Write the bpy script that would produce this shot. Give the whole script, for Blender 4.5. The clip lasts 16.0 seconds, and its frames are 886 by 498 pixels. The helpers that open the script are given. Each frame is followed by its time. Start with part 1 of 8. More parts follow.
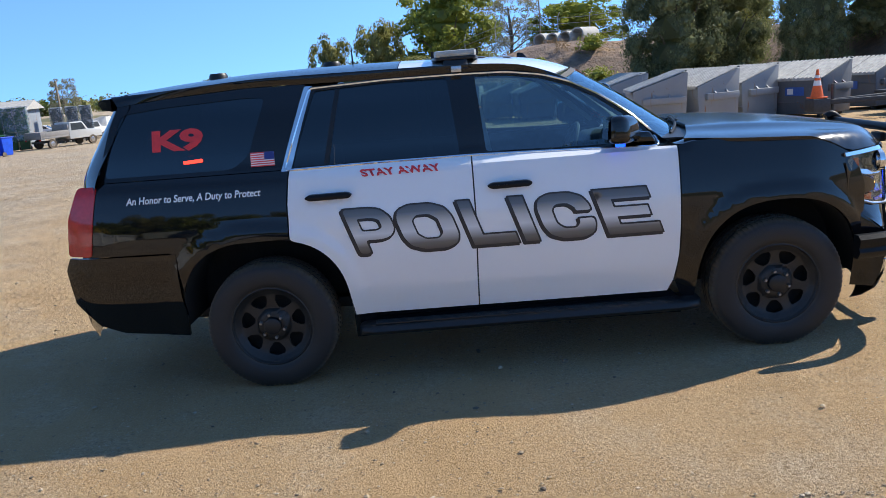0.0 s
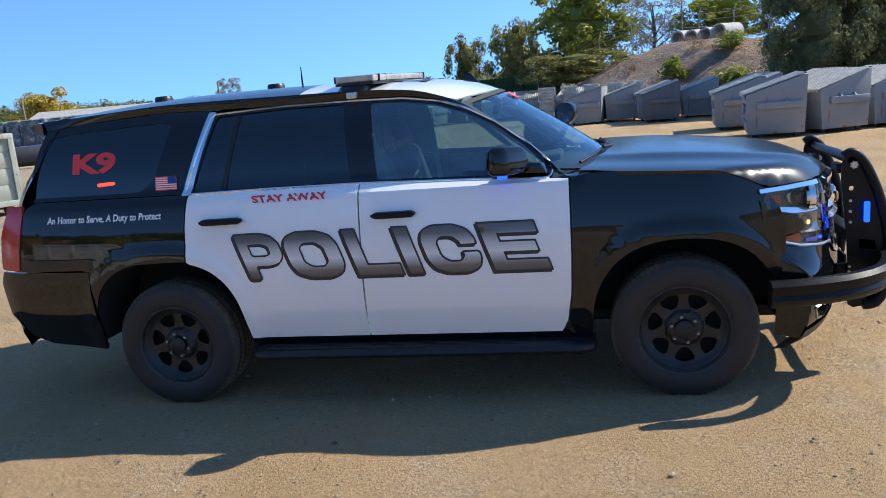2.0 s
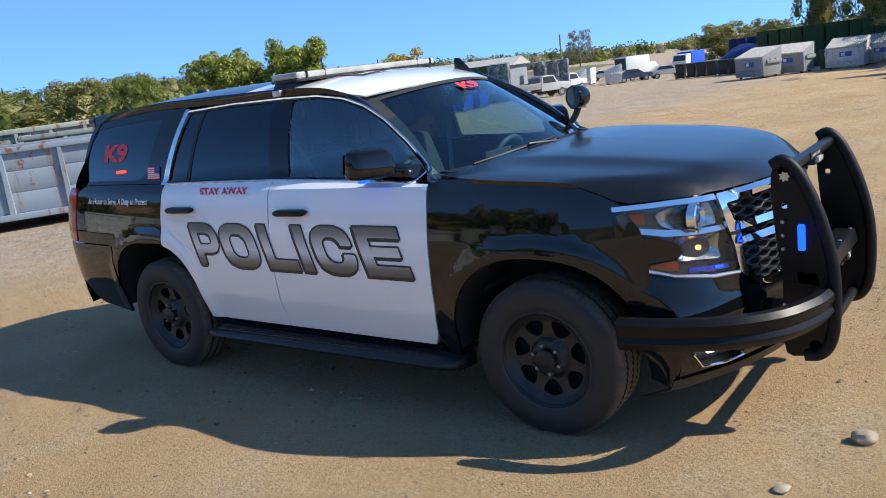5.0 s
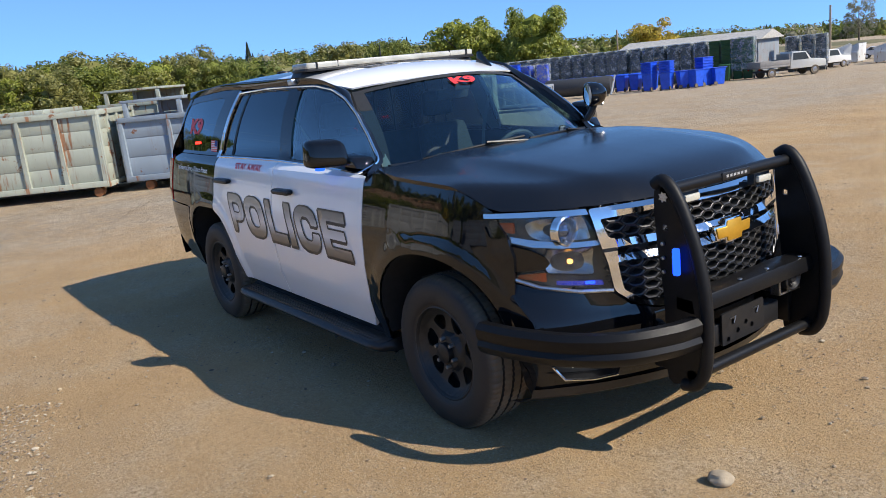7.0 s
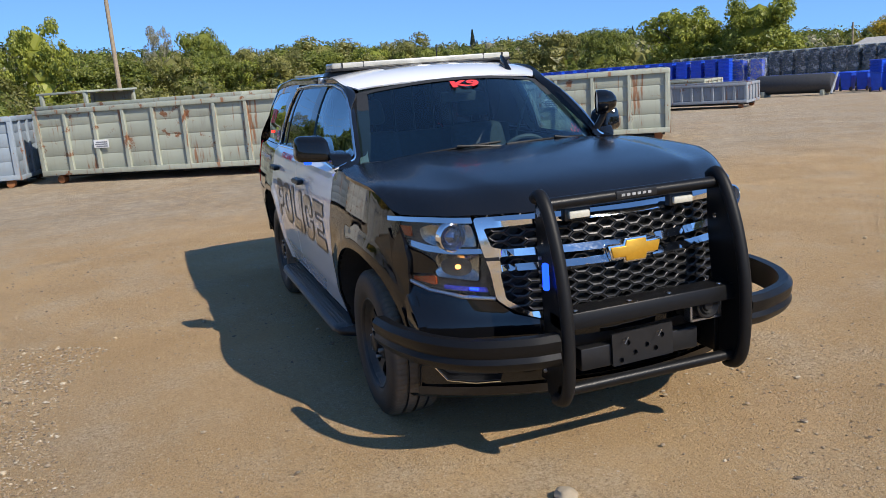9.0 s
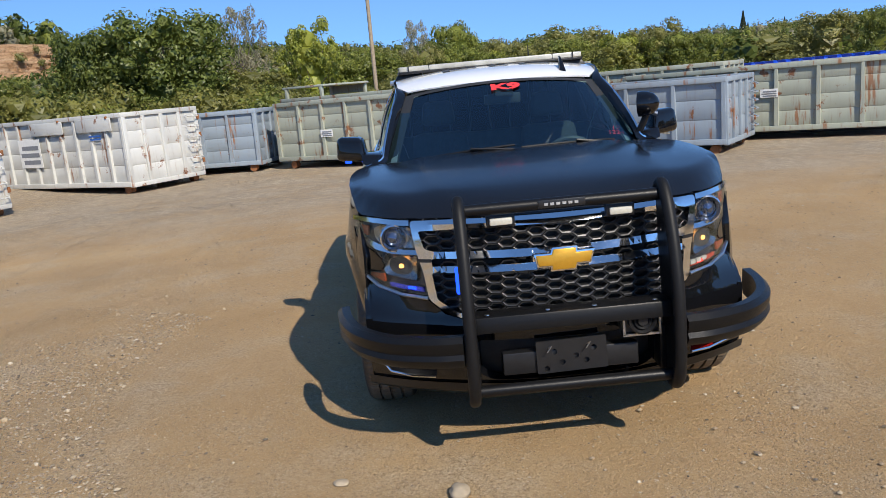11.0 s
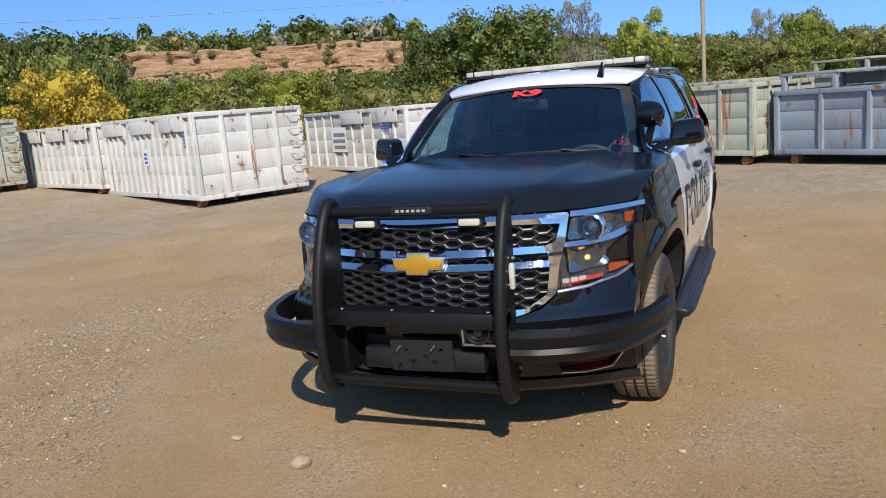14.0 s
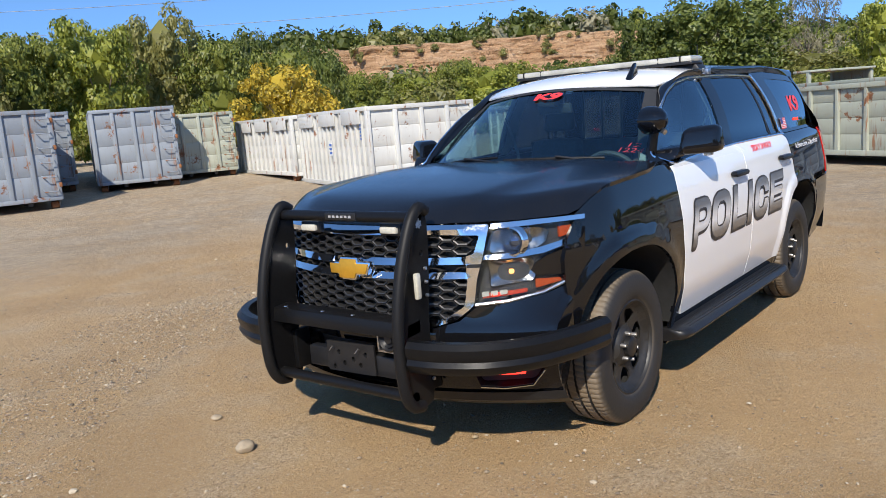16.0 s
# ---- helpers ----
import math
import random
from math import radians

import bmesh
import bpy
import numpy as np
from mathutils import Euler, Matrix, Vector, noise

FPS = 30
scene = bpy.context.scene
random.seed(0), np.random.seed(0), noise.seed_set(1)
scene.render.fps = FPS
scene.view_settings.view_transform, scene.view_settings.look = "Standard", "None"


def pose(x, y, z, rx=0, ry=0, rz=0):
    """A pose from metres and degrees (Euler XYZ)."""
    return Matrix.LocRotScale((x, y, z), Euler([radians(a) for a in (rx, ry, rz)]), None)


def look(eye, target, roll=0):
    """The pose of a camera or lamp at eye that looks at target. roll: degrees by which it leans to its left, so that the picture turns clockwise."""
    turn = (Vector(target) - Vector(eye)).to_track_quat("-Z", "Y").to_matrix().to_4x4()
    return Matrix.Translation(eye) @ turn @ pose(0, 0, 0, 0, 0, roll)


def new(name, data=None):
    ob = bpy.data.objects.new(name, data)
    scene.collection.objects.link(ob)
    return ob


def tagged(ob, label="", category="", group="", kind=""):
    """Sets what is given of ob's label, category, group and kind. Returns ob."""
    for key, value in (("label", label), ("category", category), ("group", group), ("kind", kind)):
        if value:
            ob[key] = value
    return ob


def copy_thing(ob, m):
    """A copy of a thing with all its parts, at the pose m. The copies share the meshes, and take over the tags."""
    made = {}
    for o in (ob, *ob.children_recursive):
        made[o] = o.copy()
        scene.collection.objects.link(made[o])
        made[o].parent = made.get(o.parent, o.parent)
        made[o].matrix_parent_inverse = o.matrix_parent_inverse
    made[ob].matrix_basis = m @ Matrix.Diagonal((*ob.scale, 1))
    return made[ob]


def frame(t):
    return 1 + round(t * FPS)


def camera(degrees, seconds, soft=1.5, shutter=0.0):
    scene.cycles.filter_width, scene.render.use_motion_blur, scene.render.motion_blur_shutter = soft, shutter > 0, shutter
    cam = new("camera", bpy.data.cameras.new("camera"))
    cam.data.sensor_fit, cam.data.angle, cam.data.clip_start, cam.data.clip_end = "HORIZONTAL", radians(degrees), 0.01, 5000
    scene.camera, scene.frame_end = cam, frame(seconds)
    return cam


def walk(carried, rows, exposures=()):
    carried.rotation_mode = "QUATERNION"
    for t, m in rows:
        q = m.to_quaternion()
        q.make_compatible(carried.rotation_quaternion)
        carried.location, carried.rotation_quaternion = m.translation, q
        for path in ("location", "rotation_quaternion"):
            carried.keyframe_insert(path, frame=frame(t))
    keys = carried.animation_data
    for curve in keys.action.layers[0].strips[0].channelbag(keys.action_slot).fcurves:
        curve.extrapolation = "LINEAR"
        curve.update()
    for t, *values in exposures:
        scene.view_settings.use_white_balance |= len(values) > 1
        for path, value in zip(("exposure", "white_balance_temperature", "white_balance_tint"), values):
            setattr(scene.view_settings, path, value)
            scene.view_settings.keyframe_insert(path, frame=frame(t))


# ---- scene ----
cam = camera(58.1, 16.0, 0.8)
PATH = [
    (0, (-0.343, -5.421, 1.712), (-0.385, -3.469, 1.278), -4.7),
    (0.5, (0.021, -5.356, 1.744), (-0.111, -3.405, 1.325), -5.3),
    (1, (0.412, -5.385, 1.755), (0.188, -3.438, 1.355), -5.6),
    (1.5, (0.782, -5.284, 1.745), (0.472, -3.349, 1.346), -5.5),
    (2, (1.106, -5.137, 1.752), (0.696, -3.223, 1.342), -5.0),
    (2.5, (1.516, -5.063, 1.778), (0.96, -3.188, 1.359), -4.9),
    (3, (1.889, -4.872, 1.772), (1.178, -3.051, 1.349), -5.4),
    (3.5, (2.271, -4.669, 1.755), (1.425, -2.908, 1.33), -6.0),
    (4, (2.685, -4.48, 1.76), (1.699, -2.798, 1.316), -6.8),
    (4.5, (2.992, -4.203, 1.74), (1.896, -2.591, 1.294), -7.6),
    (4.7, (3.109, -4.108, 1.734), (1.974, -2.521, 1.293), -7.5),
    (6.8, (4.429, -3.121, 1.736), (2.857, -1.966, 1.294), -6.1),
    (7, (4.523, -3.009, 1.718), (2.919, -1.9, 1.275), -5.8),
    (7.5, (4.73, -2.73, 1.719), (3.056, -1.732, 1.268), -4.9),
    (8, (5.0, -2.458, 1.709), (3.266, -1.57, 1.257), -4.3),
    (8.2, (5.07, -2.344, 1.7), (3.313, -1.496, 1.255), -3.9),
    (10.3, (5.636, -1.071, 1.691), (3.696, -0.811, 1.281), -5.5),
    (10.5, (5.659, -0.915, 1.671), (3.711, -0.714, 1.261), -5.0),
    (11, (5.782, -0.583, 1.679), (3.823, -0.545, 1.276), -5.2),
    (11.5, (5.787, -0.225, 1.678), (3.83, -0.355, 1.287), -5.8),
    (12, (5.847, 0.165, 1.662), (3.902, -0.122, 1.298), -6.4),
    (12.5, (5.866, 0.495, 1.659), (3.94, 0.079, 1.318), -6.2),
    (13, (5.801, 0.828, 1.639), (3.902, 0.294, 1.311), -5.4),
    (13.5, (5.782, 1.2, 1.625), (3.925, 0.54, 1.285), -5.1),
    (14, (5.662, 1.509, 1.592), (3.851, 0.737, 1.241), -4.7),
    (14.5, (5.503, 1.819, 1.592), (3.742, 0.938, 1.239), -4.4),
    (15, (5.391, 2.142, 1.592), (3.688, 1.153, 1.245), -4.5),
    (15.5, (5.173, 2.385, 1.572), (3.535, 1.289, 1.233), -4.3),
    (16, (5.016, 2.647, 1.568), (3.477, 1.413, 1.238), -4.5),
]
walk(cam, [(t, look(eye, target, roll)) for t, eye, target, roll in PATH],
     [(0, .80, 6550, 9), (1, .78, 6450, 9), (4.5, .74, 6450, 9), (7, .64, 6700, 10), (10.5, .45, 6750, 10), (13, .45, 6800, 10), (16, .60, 6700, 10)])

from mathutils.geometry import delaunay_2d_cdt

# ---------------------------------------------------------------- light
SUN = Vector((1.07, .55, 1.0)).normalized()
world = bpy.data.worlds.new("sky")
scene.world = world
world.use_nodes = True
wt = world.node_tree
sky = wt.nodes.new("ShaderNodeTexSky")
sky.sky_type, sky.sun_disc = "NISHITA", False
sky.sun_elevation = math.asin(SUN.z)
sky.sun_rotation = math.atan2(SUN.x, SUN.y)
sky.air_density, sky.dust_density, sky.ozone_density = 1.0, 0.0, 8.0
sky.altitude = 3000
lift = wt.nodes.new("ShaderNodeVectorMath")
lift.inputs[1].default_value = (0, 0, .2)
wt.links.new(wt.nodes.new("ShaderNodeTexCoord").outputs["Generated"], lift.inputs[0])
wt.links.new(lift.outputs[0], sky.inputs[0])
tone = wt.nodes.new("ShaderNodeMix")
tone.data_type, tone.blend_type = "RGBA", "MULTIPLY"
tone.inputs[0].default_value = 1.0
tone.inputs[7].default_value = (.97, 1.04, .975, 1)
wt.nodes["Background"].inputs[1].default_value = 0.195
wt.links.new(sky.outputs[0], tone.inputs[6])
wt.links.new(tone.outputs[2], wt.nodes["Background"].inputs[0])
sun = new("sun", bpy.data.lights.new("sun", "SUN"))
sun.data.energy, sun.data.angle, sun.data.color = 3.9, radians(0.53), (1.0, 0.94, 0.845)
sun.matrix_basis = look(SUN * 50, (0, 0, 0))
scene.view_settings.exposure = 0.42

# ---------------------------------------------------------------- materials
class Nodes:
    def __init__(self, name):
        self.mat = bpy.data.materials.new(name)
        self.mat.use_nodes = True
        self.t = self.mat.node_tree
        self.t.nodes.clear()
        self.out = self.t.nodes.new("ShaderNodeOutputMaterial")

    def n(self, kind, **values):
        node = self.t.nodes.new("ShaderNode" + kind)
        for key, value in values.items():
            key = key.replace("_", " ")
            for s in node.inputs:
                if s.name == key and s.enabled:
                    if hasattr(value, "is_linked"):
                        self.t.links.new(value, s)
                    else:
                        s.default_value = value
                    break
        return node

    def link(self, a, b):
        self.t.links.new(a, b)

    def coords(self, kind="Object"):
        return self.n("TexCoord").outputs[kind]

    def noise(self, scale, detail=4.0, rough=0.55, vec=None, dist=0.0):
        node = self.n("TexNoise", Scale=scale, Detail=detail, Roughness=rough, Distortion=dist)
        self.link(vec or self.coords(), node.inputs["Vector"])
        return node.outputs["Fac"]

    def ramp(self, fac, stops, smooth=False):
        node = self.n("ValToRGB", Fac=fac)
        el = node.color_ramp.elements
        while len(el) < len(stops):
            el.new(0.5)
        for e, (p, c) in zip(el, stops):
            e.position, e.color = p, (*c, 1) if len(c) == 3 else c
        if smooth:
            node.color_ramp.interpolation = "EASE"
        return node.outputs["Color"]

    def grey(self, fac, a, b, lo, hi):
        node = self.n("MapRange", Value=fac)
        for i, v in ((1, a), (2, b), (3, lo), (4, hi)):
            node.inputs[i].default_value = v
        return node.outputs[0]

    def mix(self, fac, a, b, kind="MIX"):
        node = self.t.nodes.new("ShaderNodeMix")
        node.data_type, node.blend_type = "RGBA", kind
        for s, v in ((node.inputs[0], fac), (node.inputs[6], a), (node.inputs[7], b)):
            if hasattr(v, "is_linked"):
                self.link(v, s)
            else:
                s.default_value = (*v, 1) if isinstance(v, tuple) and len(v) == 3 else v
        return node.outputs[2]

    def bump(self, height, strength=0.3, distance=0.01, normal=None):
        node = self.n("Bump", Strength=strength, Distance=distance)
        self.link(height, node.inputs["Height"])
        if normal:
            self.link(normal, node.inputs["Normal"])
        return node.outputs["Normal"]

    def principled(self, color, rough, metal=0.0, normal=None, **more):
        node = self.n("BsdfPrincipled", Metallic=metal, **more)
        for key, v in (("Base Color", color), ("Roughness", rough), ("Normal", normal)):
            if v is None:
                continue
            if hasattr(v, "is_linked"):
                self.link(v, node.inputs[key])
            else:
                node.inputs[key].default_value = (*v, 1) if key == "Base Color" and len(v) == 3 else v
        self.link(node.outputs[0], self.out.inputs[0])
        return self.mat


def paint(name, color, rough=0.12, dust=0.25, dust_color=(0.30, 0.23, 0.15), coat=0.6, scale=3.0):
    """Car or plant paint with a thin uneven film of dust."""
    s = Nodes(name)
    big, fine = s.noise(scale, 5, 0.6), s.noise(scale * 40, 3, 0.6)
    film = s.n("Math", )
    film.operation = "MULTIPLY"
    s.link(s.grey(big, 0.35, 0.75, 0.15, 1.0), film.inputs[0])
    s.link(s.grey(fine, 0.3, 0.7, 0.4, 1.0), film.inputs[1])
    amount = s.n("Math")
    amount.operation = "MULTIPLY"
    s.link(film.outputs[0], amount.inputs[0])
    amount.inputs[1].default_value = dust
    col = s.mix(amount.outputs[0], color, dust_color)
    rg = s.grey(amount.outputs[0], 0, 1, rough, 0.75)
    return s.principled(col, rg, 0.0, None, Coat_Weight=coat, Coat_Roughness=max(0.02, rough * 0.2), IOR=1.5)


def plain(name, color, rough=0.5, metal=0.0, var=0.12, scale=12.0, bump=0.0, **more):
    s = Nodes(name)
    f = s.noise(scale, 5, 0.6)
    g = s.noise(scale * 14, 3, 0.6)
    k = 1.0 - var
    col = s.mix(s.grey(f, 0.3, 0.7, 0.0, 1.0), tuple(c * k for c in color), tuple(min(1, c * (1 + var)) for c in color))
    nrm = s.bump(g, 0.35, bump) if bump else None
    return s.principled(col, s.grey(g, 0.3, 0.7, max(0.02, rough - 0.06), min(1, rough + 0.08)), metal, nrm, **more)


def glass(name, tint, gloss=1.0):
    s = Nodes(name)
    clear = s.n("BsdfTransparent")
    clear.inputs[0].default_value = (*tint, 1)
    shine = s.n("BsdfGlossy")
    shine.inputs["Roughness"].default_value = 0.008
    shine.inputs[0].default_value = (.80, .93, 1, 1)
    f = s.n("LayerWeight", Blend=.5)
    p = s.n("Math")
    p.operation = "POWER"
    s.link(f.outputs["Facing"], p.inputs[0])
    p.inputs[1].default_value = 4.0
    q = s.n("Math")
    q.operation = "MULTIPLY_ADD"
    s.link(p.outputs[0], q.inputs[0])
    q.inputs[1].default_value, q.inputs[2].default_value = .92 * min(1.0, gloss), .055 * gloss
    m = s.n("MixShader")
    s.link(q.outputs[0], m.inputs[0])
    s.link(clear.outputs[0], m.inputs[1])
    s.link(shine.outputs[0], m.inputs[2])
    s.link(m.outputs[0], s.out.inputs[0])
    return s.mat


def lamp_glow(name, color, strength):
    s = Nodes(name)
    e = s.n("Emission", Strength=strength)
    e.inputs[0].default_value = (*color, 1)
    s.link(e.outputs[0], s.out.inputs[0])
    return s.mat


def tyre():
    """Rubber with tan dust worked into the tread."""
    s = Nodes("dusty_tyre_rubber")
    sep = s.n("SeparateXYZ")
    s.link(s.n("NewGeometry").outputs["Normal"], sep.inputs[0])
    side = s.n("Math")
    side.operation = "ABSOLUTE"
    s.link(sep.outputs["Y"], side.inputs[0])
    f, g = s.noise(7, 5, .65), s.noise(90, 3, .6)
    wear = s.n("Math")
    wear.operation = "MULTIPLY"
    s.link(s.grey(side.outputs[0], .85, .35, .05, .95), wear.inputs[0])
    s.link(s.grey(f, .3, .7, .45, 1.0), wear.inputs[1])
    col = s.mix(wear.outputs[0], (.014, .014, .0145), (.20, .155, .105))
    return s.principled(col, .62, 0, s.bump(g, .5, .002))


M_BLACK = paint("black_car_paint", (0.004, 0.0045, 0.006), 0.035, 0.008, coat=0.10)
M_HOOD = paint("dusty_black_car_paint", (0.0045, 0.005, 0.0065), 0.20, 0.016, coat=0.18)
M_WHITE = paint("white_car_paint", (0.86, 0.865, 0.87), 0.20, 0.03, coat=0.9)
M_TRIM = plain("black_textured_plastic", (0.013, 0.013, 0.014), 0.40, 0, 0.2, 30, 0.0008, Specular_IOR_Level=0.42)
M_STEELBLACK = plain("black_powder_coat", (0.0065, 0.0065, 0.007), 0.36, 0, 0.2, 60, 0.0006, Specular_IOR_Level=0.24)
M_CHROME = plain("chrome", (0.78, 0.79, 0.81), 0.08, 1.0, 0.04, 8)
M_ALU = plain("satin_aluminium", (0.55, 0.56, 0.58), 0.3, 1.0, 0.08, 30)
M_NUT = plain("dull_steel_nut", (0.30, 0.29, 0.28), 0.42, 0.8, 0.2, 60)
M_GOLD = plain("gold_badge", (0.62, 0.33, 0.035), 0.34, 0.55, 0.06, 40)
M_RIM = plain("black_steel_wheel", (0.020, 0.0185, 0.017), 0.46, 0.0, 0.45, 9, 0.0006)
M_TYRE = tyre()
M_TINT = glass("dark_tinted_glass", (0.03, 0.036, 0.045), 1.5)
M_DOORGLASS = glass("tinted_door_glass", (0.42, 0.60, 0.62), 3.2)
M_SHIELD = glass("windshield_glass", (0.60, 0.78, 0.78), 1.5)
M_CLEAR = glass("clear_lens", (0.92, 0.94, 0.95))
M_LENS = glass("smoked_light_lens", (0.80, 0.80, 0.76))
M_AMBER = plain("amber_reflector", (0.36, 0.055, 0.015), 0.2, 0, 0.1, 60)
M_RED = plain("red_tail_lens", (0.50, 0.015, 0.015), 0.15, 0, 0.12, 40, Coat_Weight=0.8)
M_REDTEXT = plain("red_vinyl", (0.80, 0.045, 0.045), 0.45, 0, 0.08, 30)
M_WHITETEXT = plain("white_vinyl", (0.88, 0.88, 0.88), 0.45, 0, 0.05, 30)
M_PALEMARK = plain("worn_pale_print", (0.34, 0.34, 0.34), 0.5, 0, 0.2, 60)
M_DARKTEXT = plain("dark_vinyl", (0.030, 0.026, 0.026), 0.4, 0, 0.15, 30)
M_BLUEVINYL = plain("blue_vinyl", (0.02, 0.04, 0.22), 0.45, 0, 0.08, 30)
M_INSIDE = plain("black_inner_plastic", (0.022, 0.023, 0.025), 0.65, 0, 0.2, 20)
M_CABIN = plain("grey_cabin_plastic", (0.05, 0.054, 0.058), 0.6, 0, 0.2, 20)
M_WELL = plain("black_well_and_rim_shade", (0.010, 0.010, 0.010), 0.9, 0, 0.3, 20)
M_SEAT = plain("charcoal_seat_cloth", (0.06, 0.062, 0.068), 0.9, 0, 0.25, 60, 0.001)
M_PALETRIM = plain("pale_grey_cabin_trim", (0.30, 0.33, 0.325), 0.7, 0, 0.1, 20)
M_BLUELED = lamp_glow("blue_led", (0.008, 0.06, 1.0), 2.4)
M_REDLED = lamp_glow("red_led", (1.0, 0.03, 0.02), 3.0)
M_WHITELED = lamp_glow("white_led", (1.0, 0.97, 0.92), 3.0)
M_LEDOFF = plain("pale_led_lens", (0.52, 0.50, 0.42), 0.22, 0, 0.1, 90, Coat_Weight=0.6)


def letter_fill():
    """Printed fade from charcoal to pale grey and back down each letter."""
    s = Nodes("charcoal_fade_vinyl")
    sep = s.n("SeparateXYZ")
    s.link(s.coords("Generated"), sep.inputs[0])
    col = s.ramp(sep.outputs["Z"], [(0.0, (0.075, 0.065, 0.06)), (0.15, (0.15, 0.14, 0.13)), (0.42, (0.72, 0.72, 0.72)), (0.60, (0.55, 0.55, 0.55)), (0.85, (0.13, 0.13, 0.132)), (1.0, (0.07, 0.07, 0.075))])
    return s.principled(col, 0.35, 0.0, None, Coat_Weight=.8, Coat_Roughness=.04)


M_FADE = letter_fill()
M_MIRROR = plain("silvered_mirror", (0.85, 0.86, 0.87), 0.03, 1.0, 0.01, 5)
M_LAMPBACK = plain("dark_lamp_housing", (0.06, 0.064, 0.072), 0.25, 0.3, 0.3, 30)
M_PROJ = plain("projector_glass", (0.10, 0.13, 0.20), 0.03, 0.8, 0.1, 30, Coat_Weight=1.0)
M_WARM = lamp_glow("warm_bulb", (1.0, 0.42, 0.10), 3.0)
M_REFL = plain("bright_lamp_reflector", (0.36, 0.36, 0.36), 0.20, 1.0, 0.3, 60)
M_BLUELENS = plain("blue_led_strip", (0.03, 0.05, 0.45), 0.2, 0, 0.3, 80, Coat_Weight=0.5)
M_REDLENS = plain("red_led_strip", (0.45, 0.05, 0.03), 0.2, 0, 0.3, 80, Coat_Weight=0.5)
M_MESH = plain("black_grille_mesh", (0.026, 0.026, 0.027), 0.38, 0, 0.15, 60)
M_RUBBER = plain("black_rubber", (0.008, 0.008, 0.0085), 0.5, 0, 0.15, 40, 0.0006, Specular_IOR_Level=0.24)
M_LENSBODY = plain("dusty_clear_polycarbonate", (0.42, 0.41, 0.36), 0.25, 0, 0.18, 12, Coat_Weight=0.5)

# ---------------------------------------------------------------- shape helpers
def pchip(xs, ys):
    xs, ys = np.array(xs, float), np.array(ys, float)
    h, d = np.diff(xs), np.diff(ys) / np.diff(xs)
    m = np.zeros_like(ys)
    m[0], m[-1] = d[0], d[-1]
    for i in range(1, len(xs) - 1):
        if d[i - 1] * d[i] > 0:
            a, b = 2 * h[i] + h[i - 1], h[i] + 2 * h[i - 1]
            m[i] = (a + b) / (a / d[i - 1] + b / d[i])

    def f(x):
        x = min(max(float(x), xs[0]), xs[-1])
        i = min(max(int(np.searchsorted(xs, x)) - 1, 0), len(xs) - 2)
        t = (x - xs[i]) / h[i]
        return float((2*t**3 - 3*t**2 + 1)*ys[i] + (t**3 - 2*t**2 + t)*h[i]*m[i] + (3*t**2 - 2*t**3)*ys[i+1] + (t**3 - t**2)*h[i]*m[i+1])
    return f


def catmull(pts, n=8, closed=False):
    pts = [Vector(p) for p in pts]
    out, k = [], len(pts)
    for i in range(k if closed else k - 1):
        p0 = pts[(i - 1) % k] if closed or i else pts[0] * 2 - pts[1]
        p1, p2 = pts[i], pts[(i + 1) % k]
        p3 = pts[(i + 2) % k] if closed or i + 2 < k else p2 * 2 - p1
        for j in range(n):
            t = j / n
            out.append(0.5 * (2*p1 + (p2 - p0)*t + (2*p0 - 5*p1 + 4*p2 - p3)*t*t + (3*p1 - p0 - 3*p2 + p3)*t**3))
    if not closed:
        out.append(pts[-1].copy())
    return out


def rounded(pts, r, n=4):
    """A closed outline with its corners rounded by r."""
    out, k = [], len(pts)
    for i in range(k):
        a, b, c = Vector(pts[i - 1]), Vector(pts[i]), Vector(pts[(i + 1) % k])
        rr = min(r, (a - b).length * 0.45, (c - b).length * 0.45)
        p, q = b + (a - b).normalized() * rr, b + (c - b).normalized() * rr
        for j in range(n + 1):
            t = j / n
            out.append(p * (1 - t)**2 + b * 2 * t * (1 - t) + q * t * t)
    return out


def resample(pts, step):
    out, k = [], len(pts)
    for i in range(k):
        a, b = Vector(pts[i]), Vector(pts[(i + 1) % k])
        n = max(1, int(math.ceil((b - a).length / step)))
        out += [a + (b - a) * (j / n) for j in range(n)]
    clean = []
    for p in out:
        if not clean or (p - clean[-1]).length > 1e-5:
            clean.append(p)
    if (clean[0] - clean[-1]).length < 1e-5:
        clean.pop()
    return clean


def inside(p, poly):
    x, y, hit = p[0], p[1], False
    j = len(poly) - 1
    for i in range(len(poly)):
        xi, yi, xj, yj = poly[i][0], poly[i][1], poly[j][0], poly[j][1]
        if (yi > y) != (yj > y) and x < (xj - xi) * (y - yi) / (yj - yi) + xi:
            hit = not hit
        j = i
    return hit


def link_mesh(name, bm, material, parent=None, label="", smooth=True, angle=35):
    me = bpy.data.meshes.new(name)
    bm.to_mesh(me)
    bm.free()
    me.materials.append(material)
    if smooth:
        me.polygons.foreach_set("use_smooth", [True] * len(me.polygons))
        me.set_sharp_from_angle(angle=radians(angle))
    ob = new(name, me)
    ob.parent = parent
    if label:
        ob["label"] = label
    return ob


part = link_mesh


def empty(name, m=None):
    ob = new(name)
    ob.empty_display_size = 0.2
    if m is not None:
        ob.matrix_basis = m
    return ob


